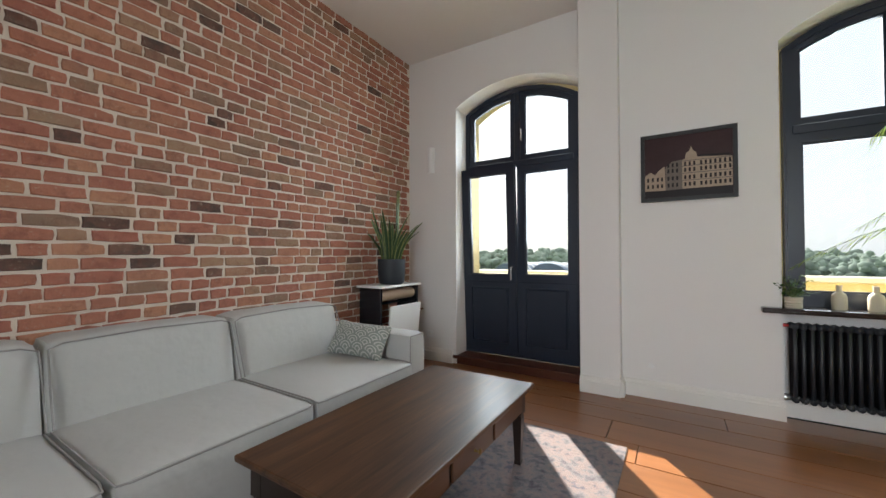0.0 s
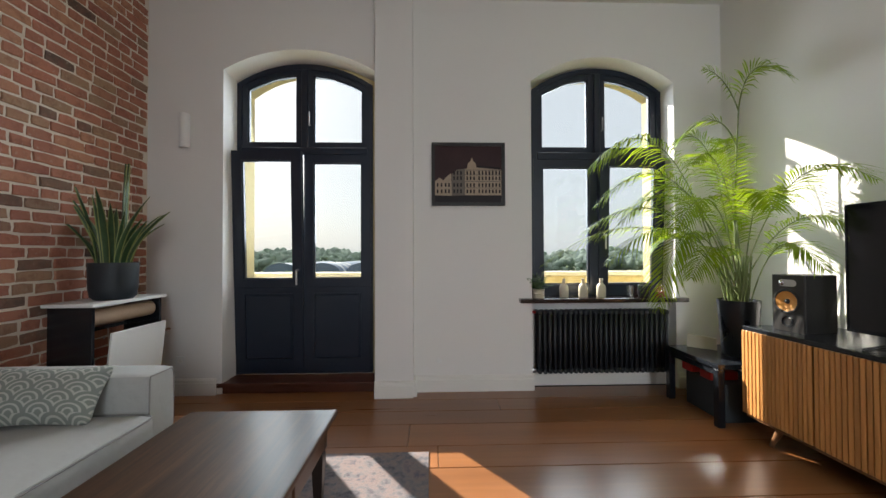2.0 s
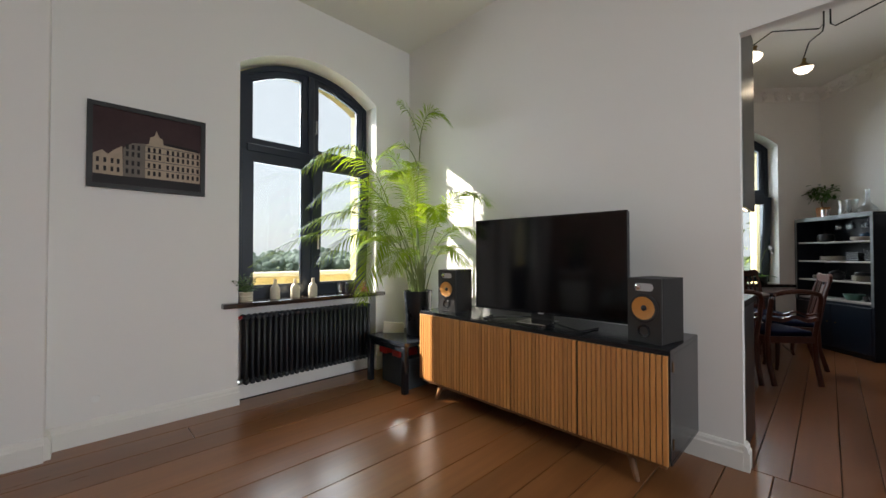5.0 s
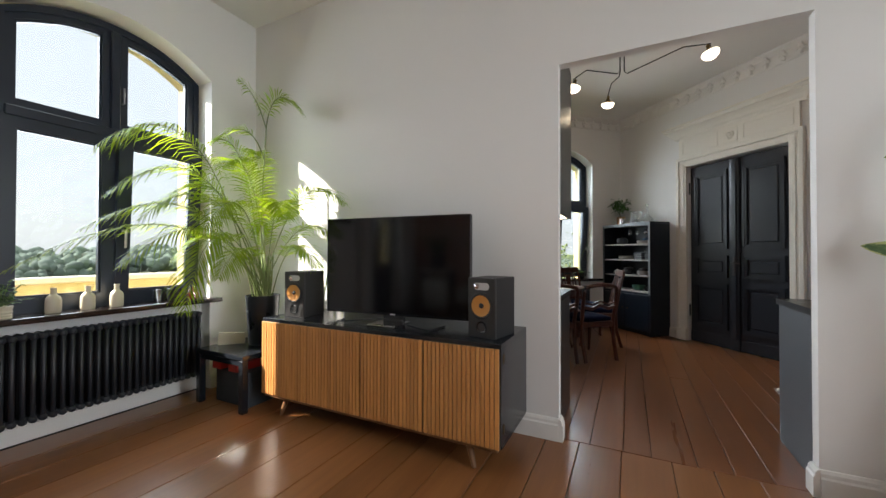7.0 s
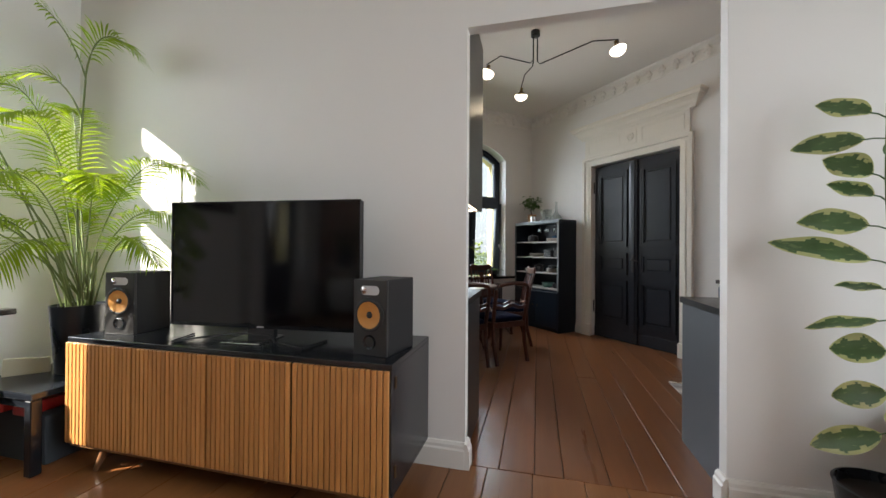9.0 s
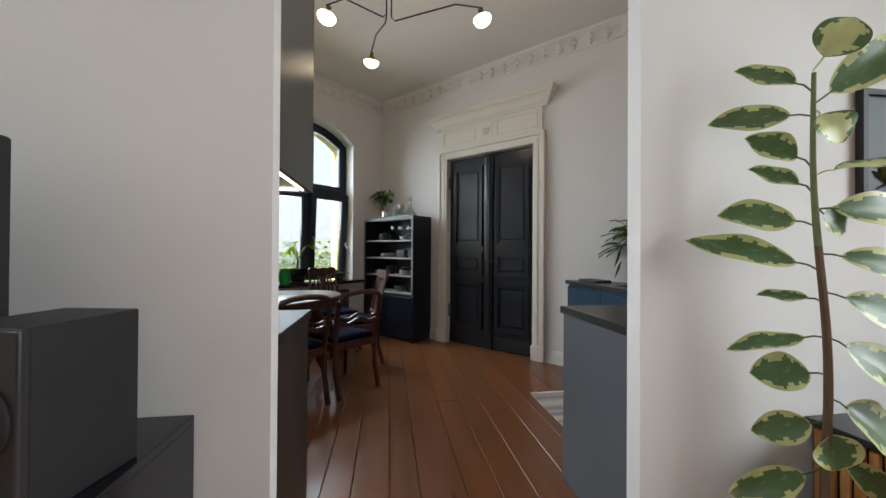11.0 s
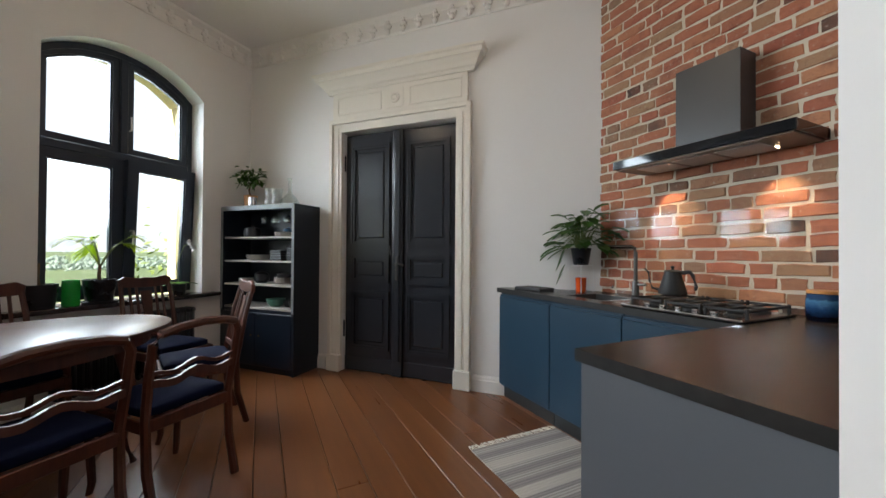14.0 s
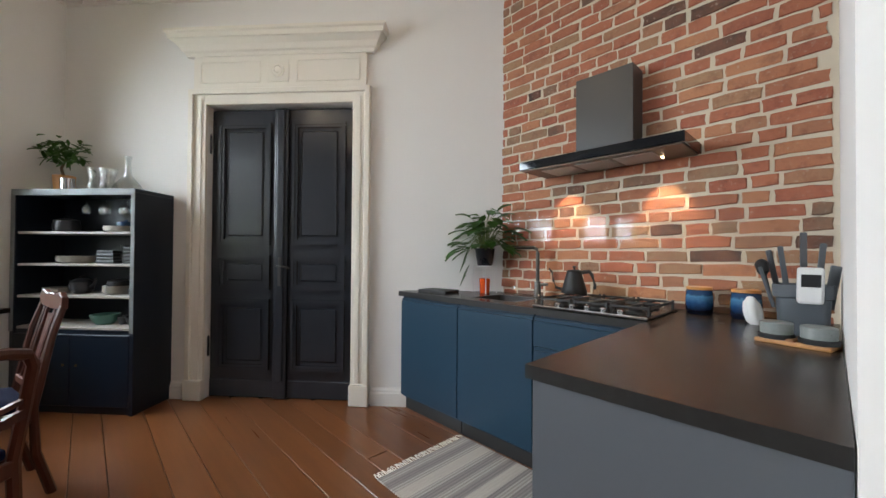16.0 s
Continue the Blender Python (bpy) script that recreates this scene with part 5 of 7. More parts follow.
def loudspeaker(m):
    s = thing("loudspeaker", m, "black bookshelf loudspeaker with a yellow woven cone", "loudspeaker", "stereo loudspeakers")
    part("cabinet", box(0.018, 0.245, -0.090, 0.090, 0.0, 0.345, 0.003), BLACKMAT, s)
    part("baffle", box(0.0, 0.0175, -0.090, 0.090, 0.0, 0.345, 0.005, 2), DARKPANEL, s)
    part("tweeter_plate", prism([((0.030 * (1 if math.sin(a) >= 0 else -1)) + 0.021 * math.sin(a), 0.296 + 0.021 * math.cos(a)) for a in (2 * math.pi * (k + 0.5) / 24 for k in range(24))], -0.001, 0.005, None, pose(0, 0, 0, 0, 0, -90)), SILVER, s, "silver tweeter plate")
    part("tweeter", lathe([(0.017, 0), (0.016, 0.004), (0.012, 0.006), (0.012, 0.003), (0.0, 0.010)], 18, None, pose(-0.005, 0.030, 0.296, 0, -90, 0), False), CHROME, s, smooth=True)
    part("surround", lathe([(0.078, 0), (0.078, 0.006), (0.072, 0.011), (0.065, 0.011), (0.060, 0.008)], 32, None, pose(0, 0, 0.185, 0, -90, 0), False), RUBBER, s, smooth=True)
    part("cone", lathe([(0.061, 0.009), (0.045, 0.0045), (0.015, 0.001), (0.0, 0.001)], 32, None, pose(-0.0005, 0, 0.185, 0, -90, 0), False), AMBER, s, "yellow woven cone", True)
    part("phase_plug", lathe([(0.016, 0), (0.012, 0.008), (0.0, 0.014)], 16, None, pose(-0.001, 0, 0.185, 0, -90, 0), False), BLACKMAT, s, smooth=True)
    part("port", lathe([(0.034, 0), (0.033, 0.004), (0.024, 0.001), (0.023, -0.01), (0, -0.012)], 24, None, pose(-0.001, 0, 0.062, 0, -90, 0), False), BLACKLAQ, s, smooth=True)
    return s


sp1 = loudspeaker(pose(2.19, 0.915, 0.712, 0, 0, -10))
copy_thing(sp1, pose(2.205, 2.435, 0.712, 0, 0, 8))

# rubber plant, picture and cabinet on the far side of the opening
rp = thing("rubber_plant", pose(2.43, -1.135, 0), "variegated rubber plant in a black pot", "potted plant")
part("pot", lathe([(0, 0), (0.12, 0), (0.128, 0.012), (0.162, 0.27), (0.166, 0.285), (0.156, 0.288), (0.150, 0.245), (0, 0.245)], 32, cap=False), POTBLACK, rp, smooth=True)
part("soil", lathe([(0.150, 0.246), (0.06, 0.257), (0, 0.259)], 20, cap=False), SOIL, rp)
stem = lambda z: Vector((0.008 * math.sin(5 * z), -0.045 + 0.062 * max(0.0, z - 0.24) / 1.5 + 0.008 * math.sin(6 * z), z))  # noqa: E731
part("stem", tube([stem(0.24 + 0.98 * i / 14) for i in range(15)], 0.014, 8, taper=0.010), BARK, rp, smooth=True)
part("stem", tube([stem(0.24 + 0.75 * i / 12) + Vector((0.012, -0.022 + 0.014 * i / 12, 0)) for i in range(13)], 0.011, 8, taper=0.006), BARK, rp, smooth=True)
part("shoot", tube([stem(1.20 + 0.57 * i / 6) for i in range(7)], 0.010, 8, taper=0.006), STALK, rp, smooth=True)


def variegated(name, green, cream, fleck):
    """Leaf green with pale feathered flecks."""
    m, nt, p = nodes_of(name)
    pos = place_of(nt, (1, 1, 1), True)
    wide = noise_of(nt, place_of(nt, (24, 60, 24), True), 1.0, 5, 0.6)
    col = mixer(nt, noise_of(nt, pos, 14, 3), tuple(c * 0.65 for c in green), tuple(c * 1.3 for c in green))
    col = mixer(nt, ramp_of(nt, wide, [(fleck, (0, 0, 0)), (fleck + 0.05, (1, 1, 1))]), col, cream)
    nt.links.new(col, p.inputs["Base Color"])
    p.inputs["Roughness"].default_value = 0.36
    bump_of(nt, p, wide, 0.05, 0.003)
    return m


VGREEN = variegated("rubber leaf green", (0.080, 0.145, 0.055), (0.15, 0.22, 0.09), 0.60)
VCREAM = variegated("cream leaf margin", (0.50, 0.52, 0.23), (0.26, 0.33, 0.12), 0.66)
RUBBER_LEAVES = [  # height on the stem, reach along the wall, rise, width
    (1.72, 0.19, 0.12, 0.085), (1.64, 0.28, 0.01, 0.085), (1.78, -0.11, 0.16, 0.12), (1.67, -0.33, 0.24, 0.11), (1.66, -0.06, -0.12, 0.13), (1.48, 0.17, 0.11, 0.11),
    (1.40, 0.16, 0.09, 0.075), (1.45, -0.34, 0.06, 0.06), (1.29, 0.26, 0.05, 0.115), (1.34, -0.10, -0.07, 0.10), (1.15, 0.36, 0.11, 0.095), (1.34, -0.35, -0.01, 0.10),
    (1.20, -0.35, -0.07, 0.09), (1.05, 0.17, 0.02, 0.055), (1.08, -0.34, -0.12, 0.10), (0.94, 0.27, -0.05, 0.065), (0.94, -0.31, -0.19, 0.125), (0.82, 0.20, -0.02, 0.11),
    (0.75, -0.23, -0.16, 0.135), (0.67, 0.19, -0.08, 0.09), (0.66, -0.02, -0.14, 0.135), (0.57, -0.30, -0.19, 0.085), (0.52, 0.25, -0.15, 0.09), (0.42, -0.10, -0.18, 0.14)]
rng = random.Random(17)
QS = (-1, -0.88, -0.74, -0.55, -0.3, 0, 0.3, 0.55, 0.74, 0.88, 1)
for k, (z, dy, dz, w) in enumerate(RUBBER_LEAVES):
    dy *= 0.95
    reach = math.hypot(dy, dz)
    stalk = min(0.06, reach * 0.22)
    l, w = (reach - stalk) * 1.05, w * 1.18
    b = bmesh.new()
    n, grid = 22, []
    cut = [0.68 + 0.12 * math.sin(0.35 * i + 5 * k + 2.5 * (i % 2)) + 0.09 * math.sin(0.8 * i + 2 * k) + rng.uniform(-0.03, 0.03) for i in range(2 * n + 2)]
    for i in range(n + 1):
        s = i / n
        ww = w * 0.5 * max(0.03, math.sin(math.pi * s ** 0.9) ** 0.7)
        grid.append([b.verts.new((l * s, ww * q, -0.10 * l * s * s + 0.22 * ww * abs(q) + 0.005 * math.sin(9 * s + k) * abs(q))) for q in QS])
    for i in range(n):
        for q in range(10):
            f = b.faces.new((grid[i][q], grid[i][q + 1], grid[i + 1][q + 1], grid[i + 1][q]))
            edge = abs(QS[q] + QS[q + 1]) / 2
            f.smooth, f.material_index = True, 1 if edge > min(0.90, cut[i * 2 + (q > 4)]) or i in (0, n - 1) and edge > 0.3 else 0
    tube([(-stalk, 0, -0.010), (-stalk * 0.4, 0, 0.003), (0.004, 0, 0.0)], 0.003, 5, b)
    lf = part("leaf", b, [VCREAM, VGREEN] if k in (2, 4, 7) else [VGREEN, VCREAM], rp)
    into = (0.48 if dy > 0.12 else -0.25) + rng.uniform(-0.12, 0.12)
    along = Vector((into, dy / reach, dz / reach)).normalized()
    lift = 15 + 25 * rng.random() if w > 0.085 else 60
    face = Vector((-math.cos(radians(lift)), 0.2, math.sin(radians(lift))))
    face = (face - along * face.dot(along)).normalized()
    wide = face.cross(along)
    lf.matrix_basis = Matrix.Translation(stem(z) + along * stalk) @ Matrix((along, wide, face)).transposed().to_4x4()
wp = thing("framed_picture", pose(XT - 0.002, -1.86, 1.60, 0, 0, -90), "dark framed painting of plants on the wall", "picture")
part("frame", ring([(-0.25, -0.24), (-0.25, 0.24), (0.25, 0.24), (0.25, -0.24)], [(-0.228, -0.218), (-0.228, 0.218), (0.228, 0.218), (0.228, -0.218)], -0.028, 0), BLACKMAT, wp)
part("canvas", box(-0.232, 0.232, -0.014, -0.004, -0.222, 0.222), surf("dark painted canvas", (0.015, 0.035, 0.045), 0.45, var=0.8, scale=9, grain=50, bump=0.02, local=True), wp)
lb = bmesh.new()
for k in range(16):
    small_leaf(lb, (-0.17 + 0.02 * k, -0.017, -0.15 + 0.005 * (k * 7 % 9)), (math.cos(k), 0, 0.4 + abs(math.sin(k * 2))), 0.10, 0.03, 0)
part("painted_leaves", lb, surf("painted ochre leaves", (0.16, 0.15, 0.04), 0.5, var=0.4, scale=20, bump=0), wp)
sc2 = thing("slatted_cabinet", pose(2.41, -1.80, 0), "low cabinet with oak slats and a black top", "cabinet")
part("body", box(-0.17, 0.22, -0.42, 0.42, 0.06, 0.555, 0.003), BLACKMAT, sc2)
part("top", box(-0.20, 0.235, -0.44, 0.44, 0.555, 0.58, 0.003), BLACKLAQ, sc2)
sl2 = mesh_of("slat", box(-0.016, 0.0, -0.014, 0.014, 0.065, 0.55, 0.003), SLATWOOD)
for k in range(21):
    piece("slat", sl2, pose(-0.17, -0.40 + 0.04 * k, 0), sc2)
for k in range(9):
    piece("slat", sl2, pose(-0.13 + 0.04 * k, 0.42, 0, 0, 0, -90), sc2)
for x in (-0.13, 0.18):
    for y in (-0.38, 0.38):
        part("foot", box(x - 0.02, x + 0.02, y - 0.02, y + 0.02, 0, 0.06), BLACKMAT, sc2)


# ---- kitchen ----
# base cabinets along the brick wall, peninsula, worktop
def base_unit(m, w, d, front_mat, label, rows, side=None):
    """A cabinet with its fronts at y = 0, body towards -y, x from 0 to w; rows: fronts from the top down."""
    c = thing("base_cabinet", m, label, "cabinet", "kitchen base cabinets")
    part("body", box(0.002, w - 0.002, -d, -0.022, 0.10, 0.868), side or front_mat, c)
    part("plinth", box(0.002, w - 0.002, -d, -0.05, 0.0, 0.10), DARKPANEL, c)
    z = 0.862
    for h in rows:
        f = part("door" if h > 0.5 else "drawer", box(0.002, w - 0.002, -0.020, 0.0, z - h, z - 0.024, 0.0015), front_mat, c)
        part("grip_rail", box(0.002, w - 0.002, -0.020, -0.008, z - 0.023, z - 0.006), front_mat, f)
        z -= h
    return c


YC = -1.635
base_unit(pose(4.465, YC, 0), 0.60, 0.25, NAVY, "navy blue kitchen base cabinet by the white wall", (0.745,))
base_unit(pose(3.892, YC, 0), 0.57, 0.54, NAVY, "navy blue kitchen base cabinet under the sink", (0.745,))
base_unit(pose(3.318, YC, 0), 0.57, 0.54, NAVY, "navy blue kitchen drawer unit under the hob", (0.16, 0.29, 0.295))
pen = thing("peninsula_cabinet", pose(0, 0, 0), "slate grey panelled peninsula cabinet", "cabinet")
part("body", box(XK + 0.004, 3.296, -2.19, -0.737, 0.10, 0.868), DARKPANEL, pen)
part("plinth", box(XK + 0.004, 3.25, -2.19, -0.765, 0.0, 0.10), DARKPANEL, pen)
part("end_panel", box(XK + 0.002, 3.30, -0.737, -0.715, 0.0, 0.872, 0.002), GREYPANEL, pen, "slate grey end panel")
part("side_panel", box(3.296, 3.314, YC + 0.02, -0.739, 0.0, 0.872, 0.002), NAVY, pen)
wt = bmesh.new()
SX0, SX1, SY0, SY1 = 4.08, 4.42, -2.03, -1.73
outer = [(XK + 0.002, -0.705), (3.316, -0.705), (3.316, -1.612), (5.07, -1.612), (5.07, -1.70), (4.555, -2.178), (4.53, -2.192), (XK + 0.002, -2.192)]
lo = [wt.verts.new((x, y, 0.874)) for x, y in outer]
hi = [wt.verts.new((x, y, 0.910)) for x, y in outer]
for i in range(len(outer)):
    j = (i + 1) % len(outer)
    f = wt.faces.new((lo[i], lo[j], hi[j], hi[i]))
    f.material_index = 1
wt.faces.new(lo[::-1])
q = lambda x, y: wt.verts.new((x, y, 0.910))  # noqa: E731
hole = [q(SX0, SY0), q(SX1, SY0), q(SX1, SY1), q(SX0, SY1)]
for f in ([hi[0], hi[7], hi[6], hole[0], hole[3], hi[2], hi[1]], [hi[6], hi[5], hi[4], hi[3], hole[2], hole[1], hole[0]], [hole[3], hole[2], hi[3], hi[2]]):
    wt.faces.new(f)
bmesh.ops.recalc_face_normals(wt, faces=wt.faces[:])
worktop = solid("worktop", wt, [WORKTOP, WORKEDGE], "dark polished stone worktop on the cabinets", "worktop")
sink = thing("sink", pose((SX0 + SX1) / 2, (SY0 + SY1) / 2, 0), "dark inset kitchen sink in the worktop", "sink")
sb = ring([(-0.17, -0.15), (-0.17, 0.15), (0.17, 0.15), (0.17, -0.15)], [(-0.155, -0.135), (-0.155, 0.135), (0.155, 0.135), (0.155, -0.135)], -0.02, 0.15, None, Matrix.Rotation(radians(90), 4, "X") @ Matrix.Translation((0, 0.76, 0)))
box(-0.17, 0.17, -0.15, 0.15, 0.745, 0.765, bm=sb)
part("basin", sb, DARKPANEL, sink)
GUNMETAL = surf("dark brushed steel", (0.13, 0.125, 0.12), 0.28, 0.9, var=0.08, grain=200, bump=0.03)
tap = thing("kitchen_tap", pose(4.15, -2.10, 0.910), "dark steel kitchen tap with a square spout", "tap")
part("body", lathe([(0.026, 0), (0.026, 0.01), (0.022, 0.014), (0.022, 0.10), (0.020, 0.105)], 20), GUNMETAL, tap, smooth=True)
part("spout", tube([(0, 0, 0.10), (0, 0, 0.30), (0.004, 0.004, 0.325), (0.02, 0.012, 0.338), (0.15, 0.06, 0.338), (0.165, 0.066, 0.33), (0.168, 0.067, 0.315)], 0.013, 10), GUNMETAL, tap, smooth=True)
part("lever", tube([(-0.02, 0, 0.085), (-0.075, 0.0, 0.088)], 0.010, 10), GUNMETAL, tap)

hob = thing("gas_hob", pose(3.60, -1.87, 0.910), "black gas hob with cast iron grates set in the worktop", "hob")
part("plate", box(-0.29, 0.29, -0.23, 0.235, 0.0, 0.012, 0.004), BLACKLAQ, hob)
part("front_trim", box(-0.29, 0.29, 0.228, 0.242, 0.004, 0.016, 0.003), CHROME, hob, "steel front edge")
for x in (-0.19, 0.0, 0.19):
    for y in (-0.12, 0.09):
        r = 0.045 if x == 0 else 0.032
        part("burner", lathe([(r + 0.012, 0.012), (r + 0.01, 0.02), (r, 0.022), (r, 0.032), (r - 0.006, 0.036), (0, 0.037)], 20, None, pose(x, y, 0), False), BLACKMAT, hob, smooth=True)
    g = bmesh.new()
    for yy in (-0.20, -0.03, 0.0, 0.17):
        box(x - 0.088, x + 0.088, yy - 0.005, yy + 0.005, 0.040, 0.052, 0.002, bm=g)
    for xx in (x - 0.083, x, x + 0.083):
        box(xx - 0.005, xx + 0.005, -0.20, 0.17, 0.040, 0.052, 0.002, bm=g)
    for xx in (x - 0.083, x + 0.083):
        for yy in (-0.197, 0.167):
            box(xx - 0.006, xx + 0.006, yy - 0.006, yy + 0.006, 0.012, 0.058, 0.002, bm=g)
    part("grate", g, BLACKMAT, hob, "cast iron grate")
for k in range(5):
    part("knob", lathe([(0.016, 0.012), (0.016, 0.03), (0.012, 0.034), (0, 0.034)], 16, None, pose(-0.16 + 0.08 * k, 0.20, 0), False), CHROME, hob, smooth=True)
ket = thing("kettle", pose(3.83, -1.99, 0.968), "matt black gooseneck kettle on the hob", "kettle")
part("body", lathe([(0, 0), (0.072, 0), (0.075, 0.008), (0.045, 0.115), (0.042, 0.13), (0.046, 0.133), (0.03, 0.14), (0, 0.142)], 28, cap=False), BLACKMAT, ket, smooth=True)
part("lid_knob", lathe([(0.008, 0.14), (0.006, 0.15), (0.014, 0.158), (0, 0.166)], 14, cap=False), BLACKMAT, ket, smooth=True)
part("spout", tube([(0.06, 0.02, 0.02), (0.10, 0.035, 0.03), (0.115, 0.04, 0.07), (0.12, 0.042, 0.12), (0.14, 0.05, 0.145)], 0.009, 8, taper=0.005), BLACKMAT, ket, smooth=True)
part("handle", tube([(-0.045, -0.01, 0.125), (-0.085, -0.02, 0.132), (-0.10, -0.025, 0.11), (-0.115, -0.03, 0.05), (-0.11, -0.03, 0.03)], 0.012, 8, taper=0.009), BLACKMAT, ket, smooth=True)

hood = thing("range_hood", pose(3.685, -2.20, 0), "black chimney range hood on the brick wall", "range hood")
part("canopy", box(-0.46, 0.46, 0.002, 0.33, 1.735, 1.787, 0.003), surf("black glass", (0.006, 0.007, 0.009), 0.06, var=0.03, bump=0.0), hood, "glossy black canopy")
part("underside", box(-0.445, 0.445, 0.02, 0.315, 1.729, 1.736), surf("brown steel filter", (0.09, 0.062, 0.045), 0.35, 0.6, var=0.1, grain=200, bump=0.1), hood)
for x in (-0.20, 0.02, 0.24):
    part("filter", box(x - 0.10, x + 0.10, 0.05, 0.26, 1.724, 1.730, 0.002), STEEL, hood)
part("chimney", box(-0.17, 0.165, 0.002, 0.152, 1.787, 2.275, 0.002), DARKPANEL, hood, "charcoal chimney")
WARM = (1.0, 0.72, 0.42)
BULB = glow("warm spot", WARM, 4)
for x in (-0.29, 0.27):
    part("spot", lathe([(0.018, 0), (0.018, -0.004), (0, -0.005)], 14, None, pose(x, 0.10, 1.729), False), BULB, hood, "warm spot light")
    d = bpy.data.lights.new("hood_spot", "SPOT")
    d.energy, d.color, d.spot_size, d.spot_blend, d.shadow_soft_size = 1.6, WARM, radians(80), 0.6, 0.012
    lo_ = new("hood_spot", d)
    lo_.matrix_world = look((3.685 + x, -2.10, 1.715), (3.685 + x, -2.15, 0.9))
sg = thing("glass_splashback", pose(0, -2.188, 0), "clear glass splashback on the brick wall", "splashback")
sgp = part("pane", box(2.76, 4.50, 0.0, 0.006, 0.915, 1.500, 0.001), glass_of("splash glass", gloss=0.012), sg)
sgp.visible_shadow = False
for x in (2.83, 3.25, 3.9, 4.4):
    part("fixing", lathe([(0.012, 0), (0.011, 0.006), (0, 0.007)], 14, None, pose(x, 0.006, 0.955, -90, 0, 0), False), CHROME, sg)

# plant on a wire stand over an orange glass
ps = thing("peace_lily", pose(4.56, -2.03, 0.910), "leafy green plant in a black pot on a wire stand", "potted plant")
for sx in (-1, 1):
    part("stand_wire", tube([(sx * 0.062, -0.062, 0.0), (sx * 0.062, -0.062, 0.20), (sx * 0.062, 0.062, 0.20), (sx * 0.062, 0.062, 0.0)], 0.004, 6), WHITE, ps)
part("stand_ring", tube([(0.066 * math.cos(a / 16 * 2 * math.pi), 0.066 * math.sin(a / 16 * 2 * math.pi), 0.20) for a in range(17)], 0.004, 6), WHITE, ps)
part("pot", lathe([(0, 0.20), (0.05, 0.20), (0.056, 0.21), (0.075, 0.33), (0.07, 0.332), (0.066, 0.31), (0, 0.31)], 24, cap=False), POTBLACK, ps, smooth=True)
rng = random.Random(31)
sb_, lb_ = bmesh.new(), bmesh.new()
for k in range(90):
    a, e = rng.uniform(0, 6.28), rng.uniform(-0.35, 1.35)
    r = rng.uniform(0.12, 0.25)
    tip = Vector((math.cos(a) * math.cos(e) * r * 1.1, math.sin(a) * math.cos(e) * r * 0.75, 0.36 + math.sin(e) * r * 1.15))
    tip.y = max(tip.y, -0.10)
    if tip.x < -0.05 and tip.y < -0.06:
        tip.y = -0.05
    tube([(0, 0, 0.30), tip * 0.5 + Vector((0, 0, 0.24)), tip], 0.002, 4, sb_)
    small_leaf(lb_, tip, (math.cos(a), max(-0.2, math.sin(a)), rng.uniform(-0.45, 0.5)), rng.uniform(0.09, 0.14), rng.uniform(0.058, 0.085), 0.3)
for k in range(7):
    small_leaf(lb_, (0.10 + 0.015 * k % 0.05, 0.05, 0.34 - 0.035 * k), (0.5, 0.3, -0.8), 0.08, 0.035, 0.3)
part("stem", sb_, STALK, ps)
part("foliage", lb_, LEAFDARK, ps)
solid("orange_glass", lathe([(0, 0), (0.034, 0), (0.036, 0.006), (0.040, 0.105), (0.037, 0.105), (0.032, 0.01), (0, 0.01)], 20, cap=False), ORANGE, "orange drinking glass on the worktop", "glass", pose(4.56, -2.03, 0.910), smooth=True)
solid("dish_mat", box(-0.13, 0.13, -0.085, 0.085, 0.0, 0.022, 0.006, 2), BLACKMAT, "folded dark drying mat on the worktop", "mat", pose(4.80, -1.78, 0.910, 0, 0, 8))

# peninsula clutter
BLUEGLAZE, nt, p = nodes_of("dripping blue glaze")
z = nt.nodes.new("ShaderNodeSeparateXYZ")
nt.links.new(nt.nodes.new("ShaderNodeTexCoord").outputs["Object"], z.inputs[0])
wob = noise_of(nt, place_of(nt), 60, 3)
mixz = math_of(nt, "ADD", math_of(nt, "MULTIPLY", z.outputs[2], 9.0), math_of(nt, "MULTIPLY", wob, 0.25))
nt.links.new(ramp_of(nt, mixz, [(0.3, (0.005, 0.008, 0.022)), (0.62, (0.014, 0.055, 0.14)), (0.92, (0.07, 0.20, 0.34)), (1.0, (0.02, 0.06, 0.14))]), p.inputs["Base Color"])
p.inputs["Roughness"].default_value = 0.12
def canister(m):
    c = thing("canister", m, "blue glazed canister with a wooden lid", "canister", "blue canisters")
    part("jar", lathe([(0, 0), (0.052, 0), (0.057, 0.006), (0.060, 0.05), (0.056, 0.115), (0.050, 0.12), (0, 0.12)], 28, cap=False), BLUEGLAZE, c, smooth=True)
    part("lid", lathe([(0, 0.12), (0.055, 0.12), (0.056, 0.124), (0.055, 0.134), (0, 0.135)], 28, cap=False), SLATWOOD, c, "light wooden lid", True)
    return c
can = canister(pose(3.215, -2.085, 0.910))
copy_thing(can, pose(3.03, -2.075, 0.910))
UGREY = surf("grey plastic", (0.085, 0.098, 0.112), 0.5, var=0.05, bump=0.02)
bn = thing("utensil_tub", pose(2.828, -1.79, 0.910) @ Matrix.Diagonal((0.84, 0.92, 1, 1)), "grey plastic tub full of kitchen utensils", "tub")
tb = bmesh.new()
prof = [(0.075, 0.0), (0.082, 0.01), (0.088, 0.135), (0.098, 0.14), (0.10, 0.185), (0.092, 0.185), (0.085, 0.14), (0.078, 0.02)]
rings = []
